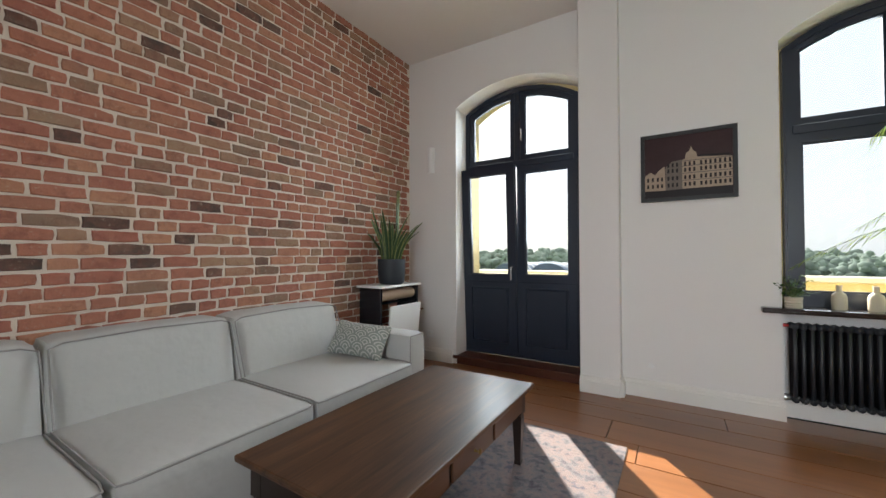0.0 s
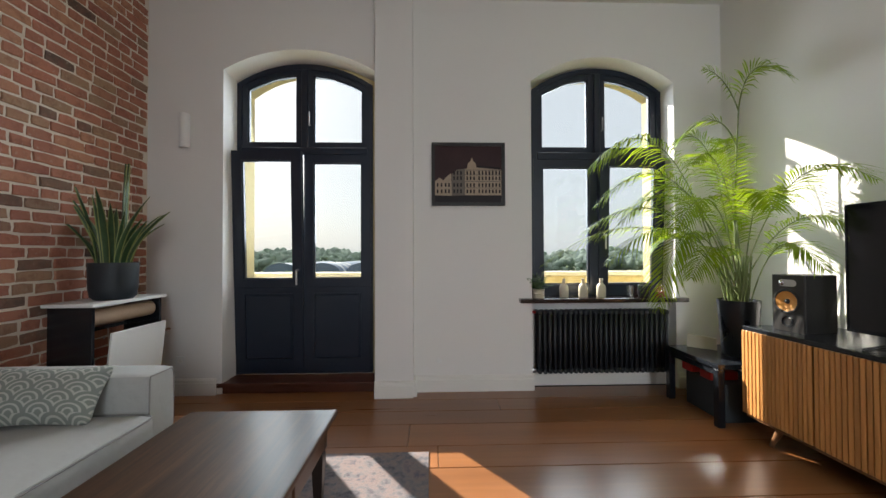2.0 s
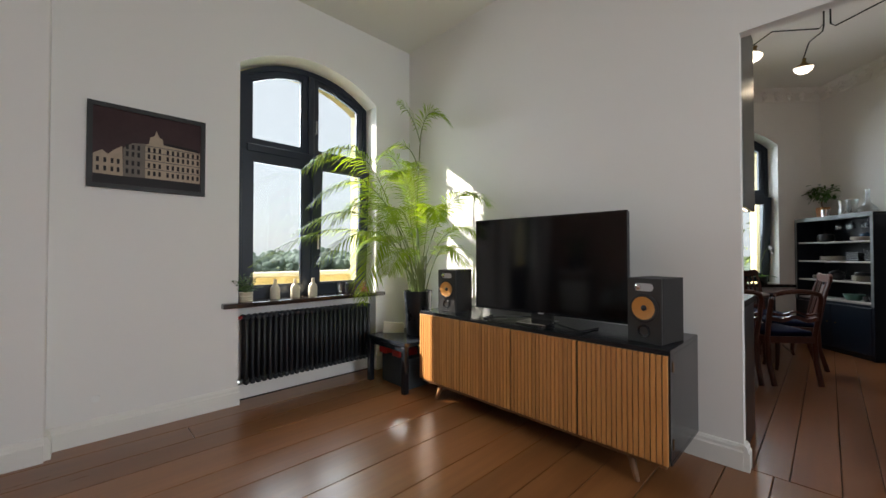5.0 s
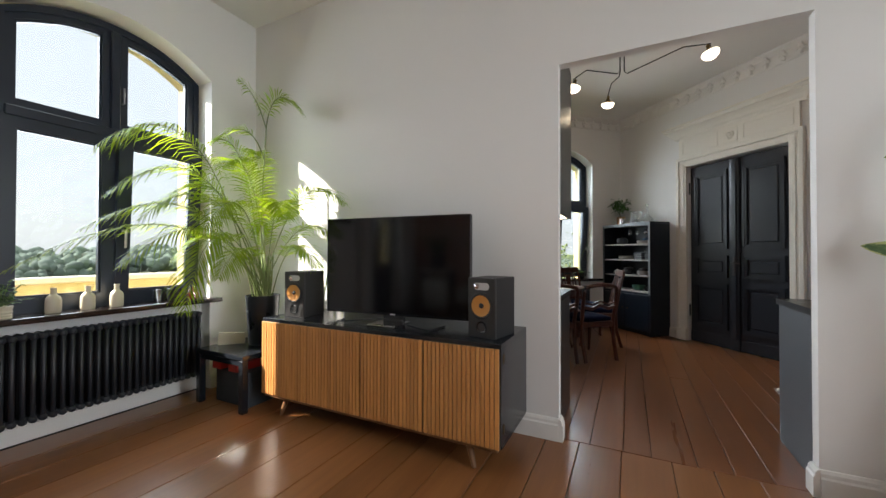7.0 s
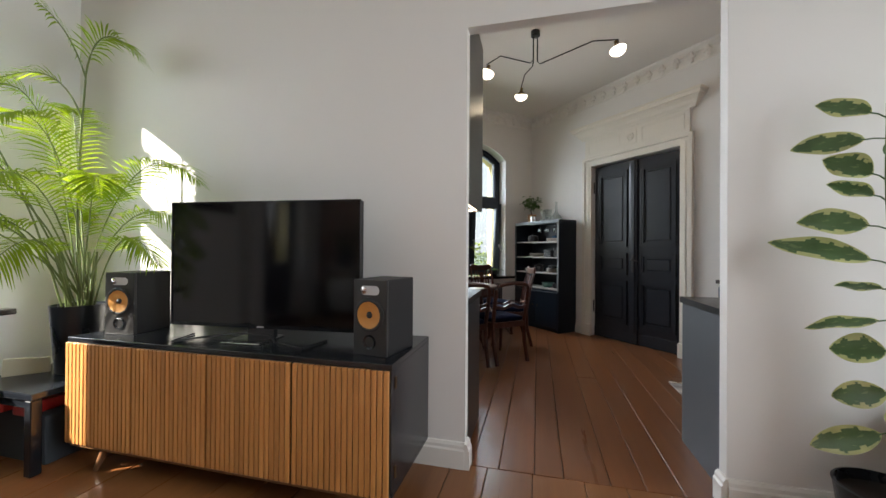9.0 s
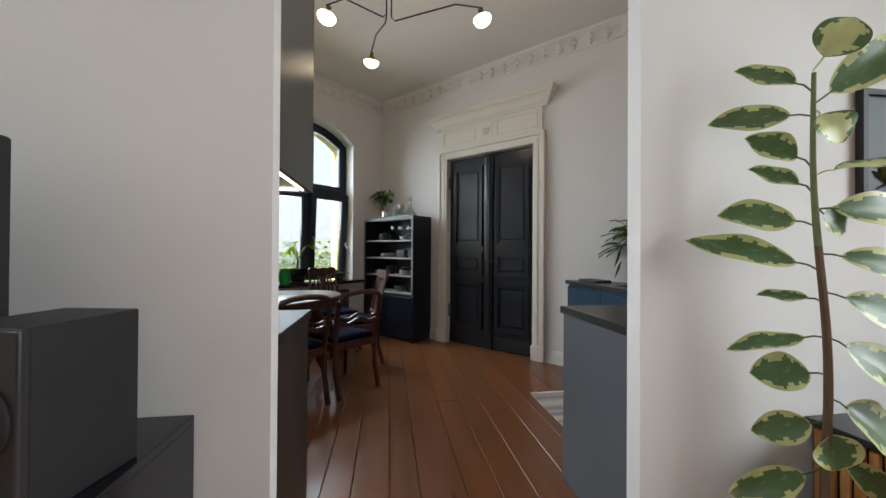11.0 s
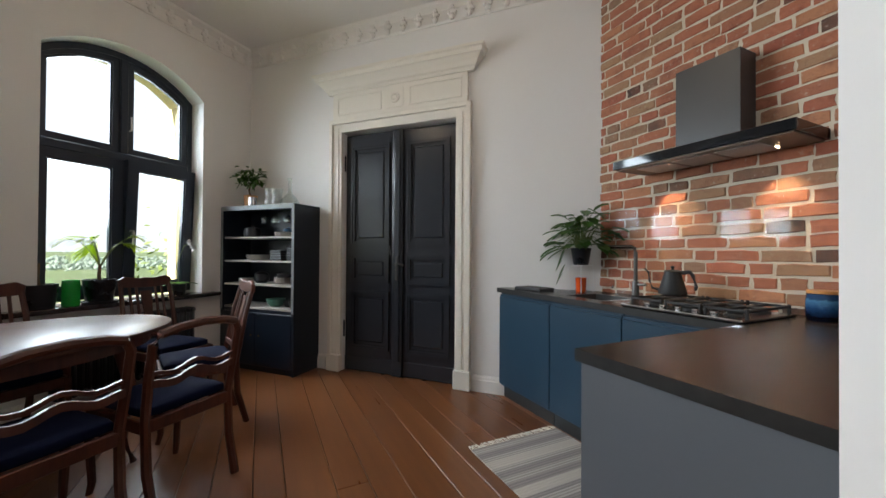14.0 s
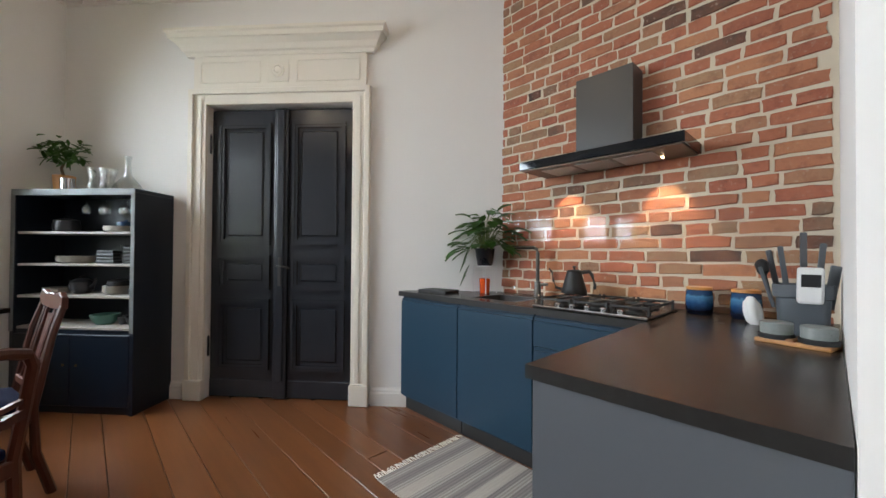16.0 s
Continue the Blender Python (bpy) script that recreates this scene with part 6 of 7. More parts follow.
for r, zz in prof:
    rr = []
    for kx, ky in ((-1, -1), (1, -1), (1, 1), (-1, 1)):
        for t in range(4):
            ang = math.atan2(ky, kx) - 0.7 + 1.4 * t / 3
            rr.append((kx * (r - 0.03) + 0.03 * math.cos(ang), ky * (r * 0.8 - 0.03) + 0.03 * math.sin(ang), zz))
    rings.append([tb.verts.new(v) for v in rr])
for a, c in zip(rings, rings[1:]):
    for k in range(16):
        tb.faces.new((a[k], a[(k + 1) % 16], c[(k + 1) % 16], c[k]))
tb.faces.new(rings[0][::-1]), tb.faces.new(rings[-1])
bmesh.ops.recalc_face_normals(tb, faces=tb.faces[:])
part("tub", tb, UGREY, bn, smooth=True)
for k, (x, y, l, t, w) in enumerate(((0.055, -0.03, 0.32, 12, 0.022), (0.03, 0.02, 0.33, 8, 0.02), (0.0, -0.03, 0.38, 0, 0.024), (-0.03, -0.02, 0.34, -6, 0.022), (-0.06, 0.0, 0.26, -10, 0.036), (0.065, 0.03, 0.26, 18, 0.014))):
    part("utensil", box(-w / 2, w / 2, -0.007, 0.007, 0.10, l, 0.005, 2, None, pose(x, y, 0.0, 0, t, 20)), UGREY if k % 2 else GREYPANEL, bn, "grey plastic handle")
part("scrub_brush", lathe([(0.006, 0.1), (0.008, 0.22), (0.022, 0.235), (0.026, 0.27), (0.01, 0.285), (0, 0.286)], 12, None, pose(0.075, 0.02, 0.0, 0, 14, 0), False), BLACKMAT, bn)
part("bottle", box(-0.042, 0.042, -0.018, 0.018, 0.125, 0.255, 0.014, 3, None, pose(0, 0, 0, -12, 0, 8)), WHITE, bn).matrix_basis = pose(-0.02, 0.055, 0.0)
part("label", box(-0.03, 0.03, 0.0185, 0.0195, 0.19, 0.235, 0.0, 1, None, pose(0, 0, 0, -12, 0, 8)), BLACKMAT, bn, "dark label").matrix_basis = pose(-0.02, 0.055, 0.0)
brd = thing("serving_board", pose(2.835, -1.55, 0.910, 0, 0, -14) @ Matrix.Diagonal((0.9, 0.9, 1, 1)), "wooden serving board with a leather loop", "board")
part("board", box(-0.105, 0.105, -0.06, 0.06, 0.0, 0.014, 0.004, 2), SLATWOOD, brd)
part("loop", box(-0.012, 0.012, -0.065, 0.066, 0.0145, 0.022, 0.003, 2), wood("tan leather", (0.25, 0.10, 0.03), (0.38, 0.17, 0.06), 0.5, "y", 1, 0.05), brd, "tan leather loop")
GREYGLAZE = surf("grey speckled glaze", (0.24, 0.26, 0.25), 0.3, var=0.2, scale=60, grain=200, bump=0.03)
bowl = thing("salt_pot", pose(2.885, -1.55, 0.925), "small grey stoneware pot on the board", "pot", "stoneware pots")
part("pot", lathe([(0, 0), (0.042, 0), (0.046, 0.004), (0.047, 0.012), (0.043, 0.016), (0.044, 0.052), (0.038, 0.055), (0, 0.056)], 24, cap=False), GREYGLAZE, bowl, smooth=True)
part("base", lathe([(0, -0.001), (0.048, 0.0), (0.049, 0.014), (0.043, 0.016)], 24, cap=False), BLACKMAT, bowl, smooth=True)
copy_thing(bowl, pose(2.783, -1.53, 0.925))
solid("white_cloth", cushion(-0.022, 0.022, -0.015, 0.015, 0.0, 0.10, 0.014, (0.01, 0.006, 0.01), 6, 2, 0.02), WHITE, "crumpled white cloth beside the tub", "cloth", pose(2.985, -1.90, 0.912), smooth=True)

# cabinets on the other side of the opening
lc = thing("low_cabinet", pose(0, 0, 0), "charcoal low cabinet with a dark worktop", "cabinet")
part("body", box(XK + 0.004, 3.29, 0.600, 2.2, 0.08, 0.868), DARKPANEL, lc)
part("plinth", box(XK + 0.004, 3.24, 0.64, 2.2, 0.0, 0.08), BLACKMAT, lc)
part("end_panel", box(XK + 0.004, 3.30, 0.580, 0.600, 0.0, 0.868, 0.002), DARKPANEL, lc)
for k in range(3):
    part("door", box(3.29, 3.308, 0.604 + 0.53 * k, 1.13 + 0.53 * k, 0.09, 0.862, 0.0015), DARKPANEL, lc)
part("top", box(XK + 0.002, 3.325, 0.570, 2.2, 0.870, 0.910, 0.002), SATINTOP, lc, "dark polished worktop")
uc = thing("wall_cabinet", pose(0, 0, 0), "charcoal wall cabinet with a light strip underneath", "cabinet")
part("end_panel", box(XK + 0.004, 3.33, 0.570, 0.590, 1.475, 2.66, 0.002), DARKPANEL, uc)
part("body", box(XK + 0.004, 3.31, 0.592, 2.2, 1.487, 2.66), DARKPANEL, uc)
for k in range(3):
    part("door", box(3.311, 3.33, 0.594 + 0.53 * k, 1.122 + 0.53 * k, 1.475, 2.658, 0.0015), DARKPANEL, uc)
LED = glow("light strip", (1.0, 0.82, 0.58), 1.3)
part("light_strip", box(XK + 0.03, 3.295, 0.606, 0.614, 1.479, 1.4865), LED, uc, "glowing warm light strip")
part("light_strip", box(3.287, 3.296, 0.63, 2.15, 1.479, 1.4865), LED, uc, "glowing warm light strip")

# striped kitchen rug with a fringe
def stripes(name):
    m, nt, p = nodes_of(name)
    sp = nt.nodes.new("ShaderNodeSeparateXYZ")
    nt.links.new(nt.nodes.new("ShaderNodeTexCoord").outputs["Object"], sp.inputs[0])
    w1 = math_of(nt, "SINE", math_of(nt, "MULTIPLY", sp.outputs[0], 62.0), 0)
    w2 = math_of(nt, "SINE", math_of(nt, "MULTIPLY", sp.outputs[0], 330.0), 0)
    w3 = math_of(nt, "SINE", math_of(nt, "MULTIPLY", sp.outputs[0], 24.0), 0)
    a = ramp_of(nt, math_of(nt, "ADD", math_of(nt, "MULTIPLY", w1, 0.5), 0.5), [(0.40, (0, 0, 0)), (0.6, (1, 1, 1))])
    fine = math_of(nt, "MULTIPLY", math_of(nt, "ADD", w2, 1.0), 0.5)
    base = mixer(nt, a, (0.52, 0.475, 0.43), (0.34, 0.305, 0.285))
    base = mixer(nt, math_of(nt, "MULTIPLY", fine, 0.6), base, (0.20, 0.18, 0.175))
    light = ramp_of(nt, math_of(nt, "ADD", math_of(nt, "MULTIPLY", w3, 0.5), 0.5), [(0.78, (0, 0, 0)), (0.85, (1, 1, 1))])
    base = mixer(nt, math_of(nt, "MULTIPLY", light, 0.85), base, (0.58, 0.53, 0.47))
    nt.links.new(base, p.inputs["Base Color"])
    p.inputs["Roughness"].default_value = 0.97
    bump_of(nt, p, fine, 0.6, 0.004)
    return m


kr = thing("runner_rug", pose(3.90, -1.325, 0), "striped grey and cream woven runner with a fringe", "rug")
part("weave", box(-0.55, 0.52, -0.335, 0.335, 0.0005, 0.009, 0.002), stripes("striped weave"), kr)
fr = bmesh.new()
rng = random.Random(8)
for k in range(64):
    y = -0.33 + 0.66 * k / 63
    tube([(0.518, y, 0.005), (0.545, y + rng.uniform(-0.008, 0.008), 0.006), (0.572, y + rng.uniform(-0.016, 0.016), 0.003)], 0.0032, 4, fr)
part("fringe", fr, CERAMIC, kr, "cream knotted fringe")

# pendant lamp
pl = thing("pendant_lamp", pose(4.56, 0.21, CEILING), "black three-armed ceiling lamp with white glass shades", "ceiling lamp")
part("canopy", lathe([(0.045, 0), (0.045, -0.05), (0.035, -0.055), (0, -0.055)], 20), BLACKMAT, pl, smooth=True)
SHADE = glow("lit opal glass", (1.0, 0.86, 0.66), 0.75)
for (x, y, z), o in (((-0.23, -0.74, -0.41), (0.02, -0.02)), ((0.52, 0.165, -0.45), (0.02, 0.02)), ((-0.13, 0.48, -0.45), (-0.02, 0.02))):
    d = Vector((x, y, 0)).normalized()
    arm = part("arm", tube([(o[0], o[1], -0.05), (o[0], o[1], -0.30), (o[0] + d.x * 0.03, o[1] + d.y * 0.03, -0.335), (x * 0.72, y * 0.72, -0.26), (x, y, z + 0.10), (x, y, z + 0.07)], 0.006, 8), BLACKMAT, pl)
    part("shade", lathe([(0.0, -0.045), (0.03, -0.042), (0.062, -0.02), (0.074, 0.01), (0.070, 0.02), (0.0, 0.024)], 24, None, pose(x, y, z, 14 * d.y, -14 * d.x, 0), False), SHADE, pl, "glowing opal glass shade", True)
    part("shade_cap", lathe([(0.072, 0.018), (0.05, 0.035), (0.022, 0.055), (0.014, 0.075), (0.018, 0.09), (0.010, 0.10), (0, 0.10)], 20, None, pose(x, y, z, 14 * d.y, -14 * d.x, 0), False), BRASS, pl, "brass cap", True)
    pt = bpy.data.lights.new("lamp_bulb", "POINT")
    pt.energy, pt.color, pt.shadow_soft_size = 0.45, (1.0, 0.80, 0.56), 0.05
    new("lamp_bulb", pt).matrix_world = Matrix.Translation((4.56 + x, 0.21 + y, CEILING + z - 0.10))

# dining table
dt = thing("dining_table", KM @ pose(0.38, 2.38, 0), "oval polished mahogany dining table", "dining table")
DTOP = wood("polished mahogany", (0.045, 0.018, 0.012), (0.12, 0.052, 0.032), 0.42, "y", 0.5, 0.02, coat=0.12, spread=0.0)
ell = [(math.cos(2 * math.pi * k / 48), math.sin(2 * math.pi * k / 48)) for k in range(48)]
tb = bmesh.new()
rows = [[tb.verts.new((x * (0.58 + o), y * (0.90 + o), z)) for x, y in ell] for o, z in ((-0.02, 0.730), (-0.004, 0.733), (0.0, 0.742), (-0.002, 0.755), (-0.012, 0.760))]
for a, c in zip(rows, rows[1:]):
    for k in range(48):
        tb.faces.new((a[k], a[(k + 1) % 48], c[(k + 1) % 48], c[k]))
tb.faces.new(rows[0][::-1]), tb.faces.new(rows[-1])
part("tabletop", tb, DTOP, dt, smooth=True)
b = ring([(0.47 * x, 0.79 * y) for x, y in ell], [(0.45 * x, 0.77 * y) for x, y in ell], -0.04, 0.04, None, Matrix.Translation((0, 0, 0.69)) @ Matrix.Rotation(radians(90), 4, "X"))
part("apron", b, CHAIRWOOD, dt)
for sx in (-1, 1):
    for sy in (-1, 1):
        part("leg", tube([(sx * 0.30, sy * 0.50, 0.69), (sx * 0.33, sy * 0.54, 0.45), (sx * 0.30, sy * 0.52, 0.15), (sx * 0.34, sy * 0.56, 0.012)], 0.036, 10, taper=0.018), CHAIRWOOD, dt, smooth=True)


def chair(m, slatted, label, group):
    """Dining chair; it faces +y, its back is at y = 0."""
    c = thing("dining_chair", m, label, "chair", group)
    w = 0.205 if not slatted else 0.19
    part("seat", cushion(-w + 0.005, w - 0.005, 0.02, 0.42, 0.43, 0.485, 0.022, (0, 0, 0.018), 7, 1, 0.002), SEATBLUE, c, "navy velvet seat", True)
    fr_ = box(-w - 0.01, w + 0.01, -0.005, 0.02, 0.375, 0.435, 0.004)
    box(-w - 0.01, w + 0.01, 0.415, 0.44, 0.375, 0.435, 0.004, bm=fr_)
    for s in (-1, 1):
        box(min(s * w, s * (w + 0.02)), max(s * w, s * (w + 0.02)), 0.02, 0.415, 0.375, 0.435, 0.004, bm=fr_)
    part("seat_frame", fr_, CHAIRWOOD, c)
    for s in (-1, 1):
        part("leg", tube([(s * w, 0.425, 0.43), (s * (w + 0.005), 0.43, 0.25), (s * (w - 0.005), 0.425, 0.06), (s * w, 0.44, 0.0)], 0.023, 8, taper=0.014), CHAIRWOOD, c, smooth=True)
    if slatted:
        for s in (-1, 1):
            part("back_leg", tube([(s * (w - 0.01), -0.06, 0.0), (s * w, 0.0, 0.22), (s * w, 0.01, 0.44), (s * (w - 0.005), -0.05, 0.78), (s * (w - 0.015), -0.095, 0.94)], 0.021, 8, taper=0.015), CHAIRWOOD, c, smooth=True)
        crest = prism([(-w, 0.905), (-w - 0.005, 0.965), (-w + 0.04, 0.99), (-0.06, 0.975), (0, 0.98), (0.06, 0.975), (w - 0.04, 0.99), (w + 0.005, 0.965), (w, 0.905), (0, 0.895)], -0.105, -0.078, bevel=0.004)
        part("crest_rail", crest, CHAIRWOOD, c)
        part("lower_rail", box(-w, w, -0.012, 0.010, 0.50, 0.54, 0.004), CHAIRWOOD, c)
        for x in (-0.12, -0.07, 0.07, 0.12):
            part("slat", tube([(x, -0.002, 0.53), (x, -0.05, 0.74), (x, -0.09, 0.91)], 0.010, 6), CHAIRWOOD, c)
        part("splat", prism([(-0.035, 0.53), (-0.045, 0.60), (-0.03, 0.72), (-0.042, 0.91), (0.042, 0.91), (0.03, 0.72), (0.045, 0.60), (0.035, 0.53)], -0.008, 0.004, None, pose(0, -0.002, 0) @ Matrix.Shear("XZ", 4, (0, 0)) @ pose(0, 0.115, -0.02, 12.5, 0, 0)), CHAIRWOOD, c)
        part("stretcher", tube([(-w, 0.21, 0.16), (w, 0.21, 0.16)], 0.010, 6), CHAIRWOOD, c)
    else:
        for s in (-1, 1):
            part("back_leg", tube([(s * (w - 0.005), -0.055, 0.0), (s * w, 0.0, 0.20), (s * w, 0.012, 0.43), (s * (w + 0.008), -0.02, 0.62), (s * (w + 0.008), -0.05, 0.78), (s * (w - 0.02), -0.06, 0.825)], 0.022, 8, taper=0.019), CHAIRWOOD, c, smooth=True)
        part("crest_rail", tube([(-w + 0.02, -0.06, 0.825), (-w * 0.55, -0.072, 0.845), (0, -0.078, 0.855), (w * 0.55, -0.072, 0.845), (w - 0.02, -0.06, 0.825)], 0.021, 8), CHAIRWOOD, c, smooth=True)
        for z in (0.615, 0.655):
            n = 12
            wav = [(-w + 2 * w * k / n, z + 0.012 * math.cos(4 * math.pi * k / n) - 0.008 * math.cos(2 * math.pi * k / n)) for k in range(n + 1)]
            part("back_rail", prism(wav + [(x, zz - (0.034 if z < 0.63 else 0.018)) for x, zz in reversed(wav)], -0.036, -0.018), CHAIRWOOD, c)
    return c


A = chair(KM @ pose(-0.50, 1.865, 0, 0, 0, -90), False, "mahogany dining chair with a navy seat and curved back", "curved-back chairs")
copy_thing(A, KM @ pose(-0.50, 2.375, 0, 0, 0, -90))
C = chair(KM @ pose(0.10, 1.16, 0, 0, 0, -28), True, "mahogany dining chair with a slatted back and navy seat", "slatted chairs")
for v in (1.18, 2.07, 2.49):
    copy_thing(C, KM @ pose(1.02 if v > 1.5 else 0.99, v, 0, 0, 0, 90))

# tray with mills on the table
tr = thing("condiment_tray", KM @ pose(0.32, 2.42, 0.760, 0, 0, 20), "dark tray with feet on the dining table", "tray")
part("tray", lathe([(0, 0.02), (0.105, 0.02), (0.115, 0.026), (0.115, 0.036), (0.108, 0.036), (0.10, 0.03), (0, 0.03)], 28, cap=False), BLACKMAT, tr, smooth=True)
for k in range(3):
    part("foot", box(-0.014, 0.014, -0.014, 0.014, 0.0, 0.022, 0.003, 1, None, pose(0.075 * math.cos(2.1 * k), 0.075 * math.sin(2.1 * k), 0)), BLACKMAT, tr)
def mill(m):
    c = thing("pepper_mill", m, "dark red wooden pepper mill on the tray", "mill", "table mills")
    part("body", lathe([(0, 0), (0.028, 0), (0.030, 0.004), (0.028, 0.075), (0.027, 0.08)], 18, cap=False), STEPWOOD, c, smooth=True)
    part("band", lathe([(0.0285, 0.08), (0.0285, 0.095)], 18, cap=False), CHROME, c, "steel band", True)
    part("cap", lathe([(0.027, 0.095), (0.029, 0.10), (0.029, 0.135), (0.022, 0.142), (0, 0.143)], 18, cap=False), STEPWOOD, c, smooth=True)
    return c
ml = mill(KM @ pose(0.30, 2.47, 0.790))
copy_thing(ml, KM @ pose(0.36, 2.44, 0.790))
copy_thing(ml, KM @ pose(0.28, 2.41, 0.790))
solid("sugar_bowl", lathe([(0, 0), (0.03, 0), (0.036, 0.02), (0.034, 0.045), (0.02, 0.058), (0.006, 0.06), (0.009, 0.072), (0, 0.076)], 20, cap=False), BLACKMAT, "small dark lidded bowl on the tray", "bowl", KM @ pose(0.33, 2.36, 0.790), smooth=True)

# open shelf with crockery
SHV = thing("display_cabinet", KM, "dark blue-black open cabinet full of crockery", "cabinet")
SHELFBODY = surf("blue-black cabinet paint", (0.006, 0.011, 0.021), 0.36, var=0.15, scale=6, grain=90, bump=0.03)
SHELFEDGE = surf("worn pale edge", (0.20, 0.22, 0.23), 0.5, var=0.2, scale=20, grain=90, bump=0.03)
u0, u1, dv = 0.28, 1.265, 0.365
for a, b in ((u0, u0 + 0.03), (u1 - 0.03, u1)):
    part("side_panel", box(a, b, 0.008, dv, 0.0, 1.635, 0.003), SHELFBODY, SHV)
    part("face_strip", box(a, b, dv + 0.0005, dv + 0.006, 0.60, 1.635, 0.001), SHELFEDGE, SHV, "pale worn edge")
part("top_panel", box(u0, u1, 0.008, dv, 1.636, 1.662, 0.003), SHELFBODY, SHV)
part("face_strip", box(u0, u1, dv + 0.0005, dv + 0.006, 1.615, 1.662, 0.001), SHELFEDGE, SHV, "pale worn edge")
part("back_panel", box(u0 + 0.03, u1 - 0.03, 0.008, 0.02, 0.02, 1.636), SHELFBODY, SHV)
PALEBOARD = surf("pale shelf board", (0.42, 0.39, 0.36), 0.5, var=0.08, scale=10, grain=70, bump=0.05)
SHZ = (0.635, 0.868, 1.106, 1.346)
for z in SHZ:
    part("shelf", box(u0 + 0.03, u1 - 0.03, 0.02, dv - 0.02, z - 0.018, z, 0.002), PALEBOARD, SHV, "pale shelf board")
part("base_panel", box(u0 + 0.03, u1 - 0.03, 0.02, dv - 0.02, 0.0, 0.615), SHELFBODY, SHV)
for a, b in ((u0 + 0.032, (u0 + u1) / 2 - 0.002), ((u0 + u1) / 2 + 0.002, u1 - 0.032)):
    d = part("door", box(a, b, dv - 0.02, dv + 0.004, 0.06, 0.585, 0.004), SHELFBODY, SHV)
    part("keyhole", lathe([(0.010, 0), (0.009, 0.004), (0, 0.005)], 12, None, pose(a + 0.05 if a > 0.6 else b - 0.05, dv + 0.004, 0.36, -90, 0, 0), False), BRASS, d)
DARKWARE = surf("dark stoneware", (0.022, 0.022, 0.025), 0.3, var=0.2, scale=20, bump=0.02)
PALEWARE = surf("pale stoneware", (0.44, 0.40, 0.35), 0.35, var=0.1, scale=20, bump=0.02)
GREENWARE = surf("sea green bowl", (0.10, 0.24, 0.19), 0.3, var=0.1, scale=20, bump=0.02)
BLUEWARE = surf("blue bowl", (0.03, 0.07, 0.13), 0.25, var=0.1, scale=20, bump=0.02)


def plates(u, z, r, n, mat, name="plate_stack", label="stack of plates in the open cabinet"):
    t = thing(name, KM @ pose(u, 0.19, z), label, "plates", "plate stacks")
    pm = mesh_of("plate", lathe([(0, 0), (r * 0.6, 0), (r * 0.66, 0.004), (r, 0.016), (r, 0.019), (r * 0.62, 0.007), (0, 0.006)], 24, cap=False), mat)
    pm.shade_smooth()
    for k in range(n):
        piece("plate", pm, pose(0.001 * (k % 3), 0, 0.0095 * k), t)


def pot(u, z, r, h, mat, name, label, knob=True, v=0.19):
    b = lathe([(0, 0), (r * 0.8, 0), (r * 0.95, h * 0.12), (r, h * 0.5), (r * 0.92, h * 0.9), (r * 0.95, h * 0.94), (r * 0.5, h * 1.08), (r * 0.14, h * 1.12), (r * 0.2, h * 1.28), (0, h * 1.32)]
              if knob else [(0, 0), (r * 0.6, 0), (r * 0.85, h * 0.4), (r, h), (r * 0.95, h), (r * 0.8, h * 0.4), (0, h * 0.15)], 24, cap=False)
    return solid(name, b, mat, label, "crockery", KM @ pose(u, v, z), group="crockery in the open cabinet", smooth=True)


pot(1.02, 1.346, 0.085, 0.10, DARKWARE, "casserole", "dark casserole dish in the open cabinet")
plates(0.55, 1.346, 0.115, 4, PALEWARE)
pot(0.52, 1.386, 0.06, 0.045, BLUEWARE, "blue_bowl", "blue lidded bowl on pale plates")
plates(0.385, 1.346, 0.062, 7, PALEWARE, label="stack of small plates in the open cabinet")
for k in range(6):
    g = solid("wine_glass", lathe([(0.028, 0), (0.004, 0.004), (0.004, 0.06), (0.026, 0.085), (0.030, 0.11), (0.026, 0.14), (0.024, 0.14), (0.028, 0.11), (0.023, 0.087), (0, 0.07)], 14, cap=False),
              CLEAR, "wine glass hanging from the cabinet top", "glass", KM @ pose(0.42 + 0.085 * k, 0.15 + 0.05 * (k % 2), 1.636, 180, 0, 0), group="hanging wine glasses", smooth=True)
plates(0.92, 1.106, 0.125, 5, PALEWARE, label="stack of pale plates in the open cabinet")
for u, n in ((0.62, 4), (0.40, 5)):
    t = thing("bowl_stack", KM @ pose(u, 0.19, 1.106), "stack of dark square bowls in the open cabinet", "bowls", "bowl stacks")
    for k in range(n):
        part("bowl", box(-0.075 + 0.002 * k, 0.075 - 0.002 * k, -0.075, 0.075, 0.026 * k, 0.026 * k + 0.022, 0.005, 2), DARKWARE, t)
for k in range(2):
    pot(0.51, 1.106 + 0.075 * k, 0.04, 0.07, DARKWARE, "mug", "dark mug in the open cabinet", False)
plates(1.08, 0.868, 0.09, 4, PALEWARE, label="stack of saucers in the open cabinet")
tp = thing("teapot", KM @ pose(0.88, 0.19, 0.868), "black teapot in the open cabinet", "teapot")
part("body", lathe([(0, 0), (0.05, 0), (0.075, 0.03), (0.072, 0.09), (0.04, 0.115), (0.012, 0.12), (0.016, 0.135), (0, 0.14)], 24, cap=False), DARKWARE, tp, smooth=True)
part("spout", tube([(-0.065, 0, 0.05), (-0.10, 0, 0.075), (-0.115, 0, 0.115)], 0.012, 8, taper=0.008), DARKWARE, tp, smooth=True)
part("handle", tube([(0.065, 0, 0.10), (0.11, 0, 0.10), (0.115, 0, 0.05), (0.07, 0, 0.035)], 0.007, 8), DARKWARE, tp, smooth=True)
plates(0.57, 0.868, 0.10, 6, PALEWARE)
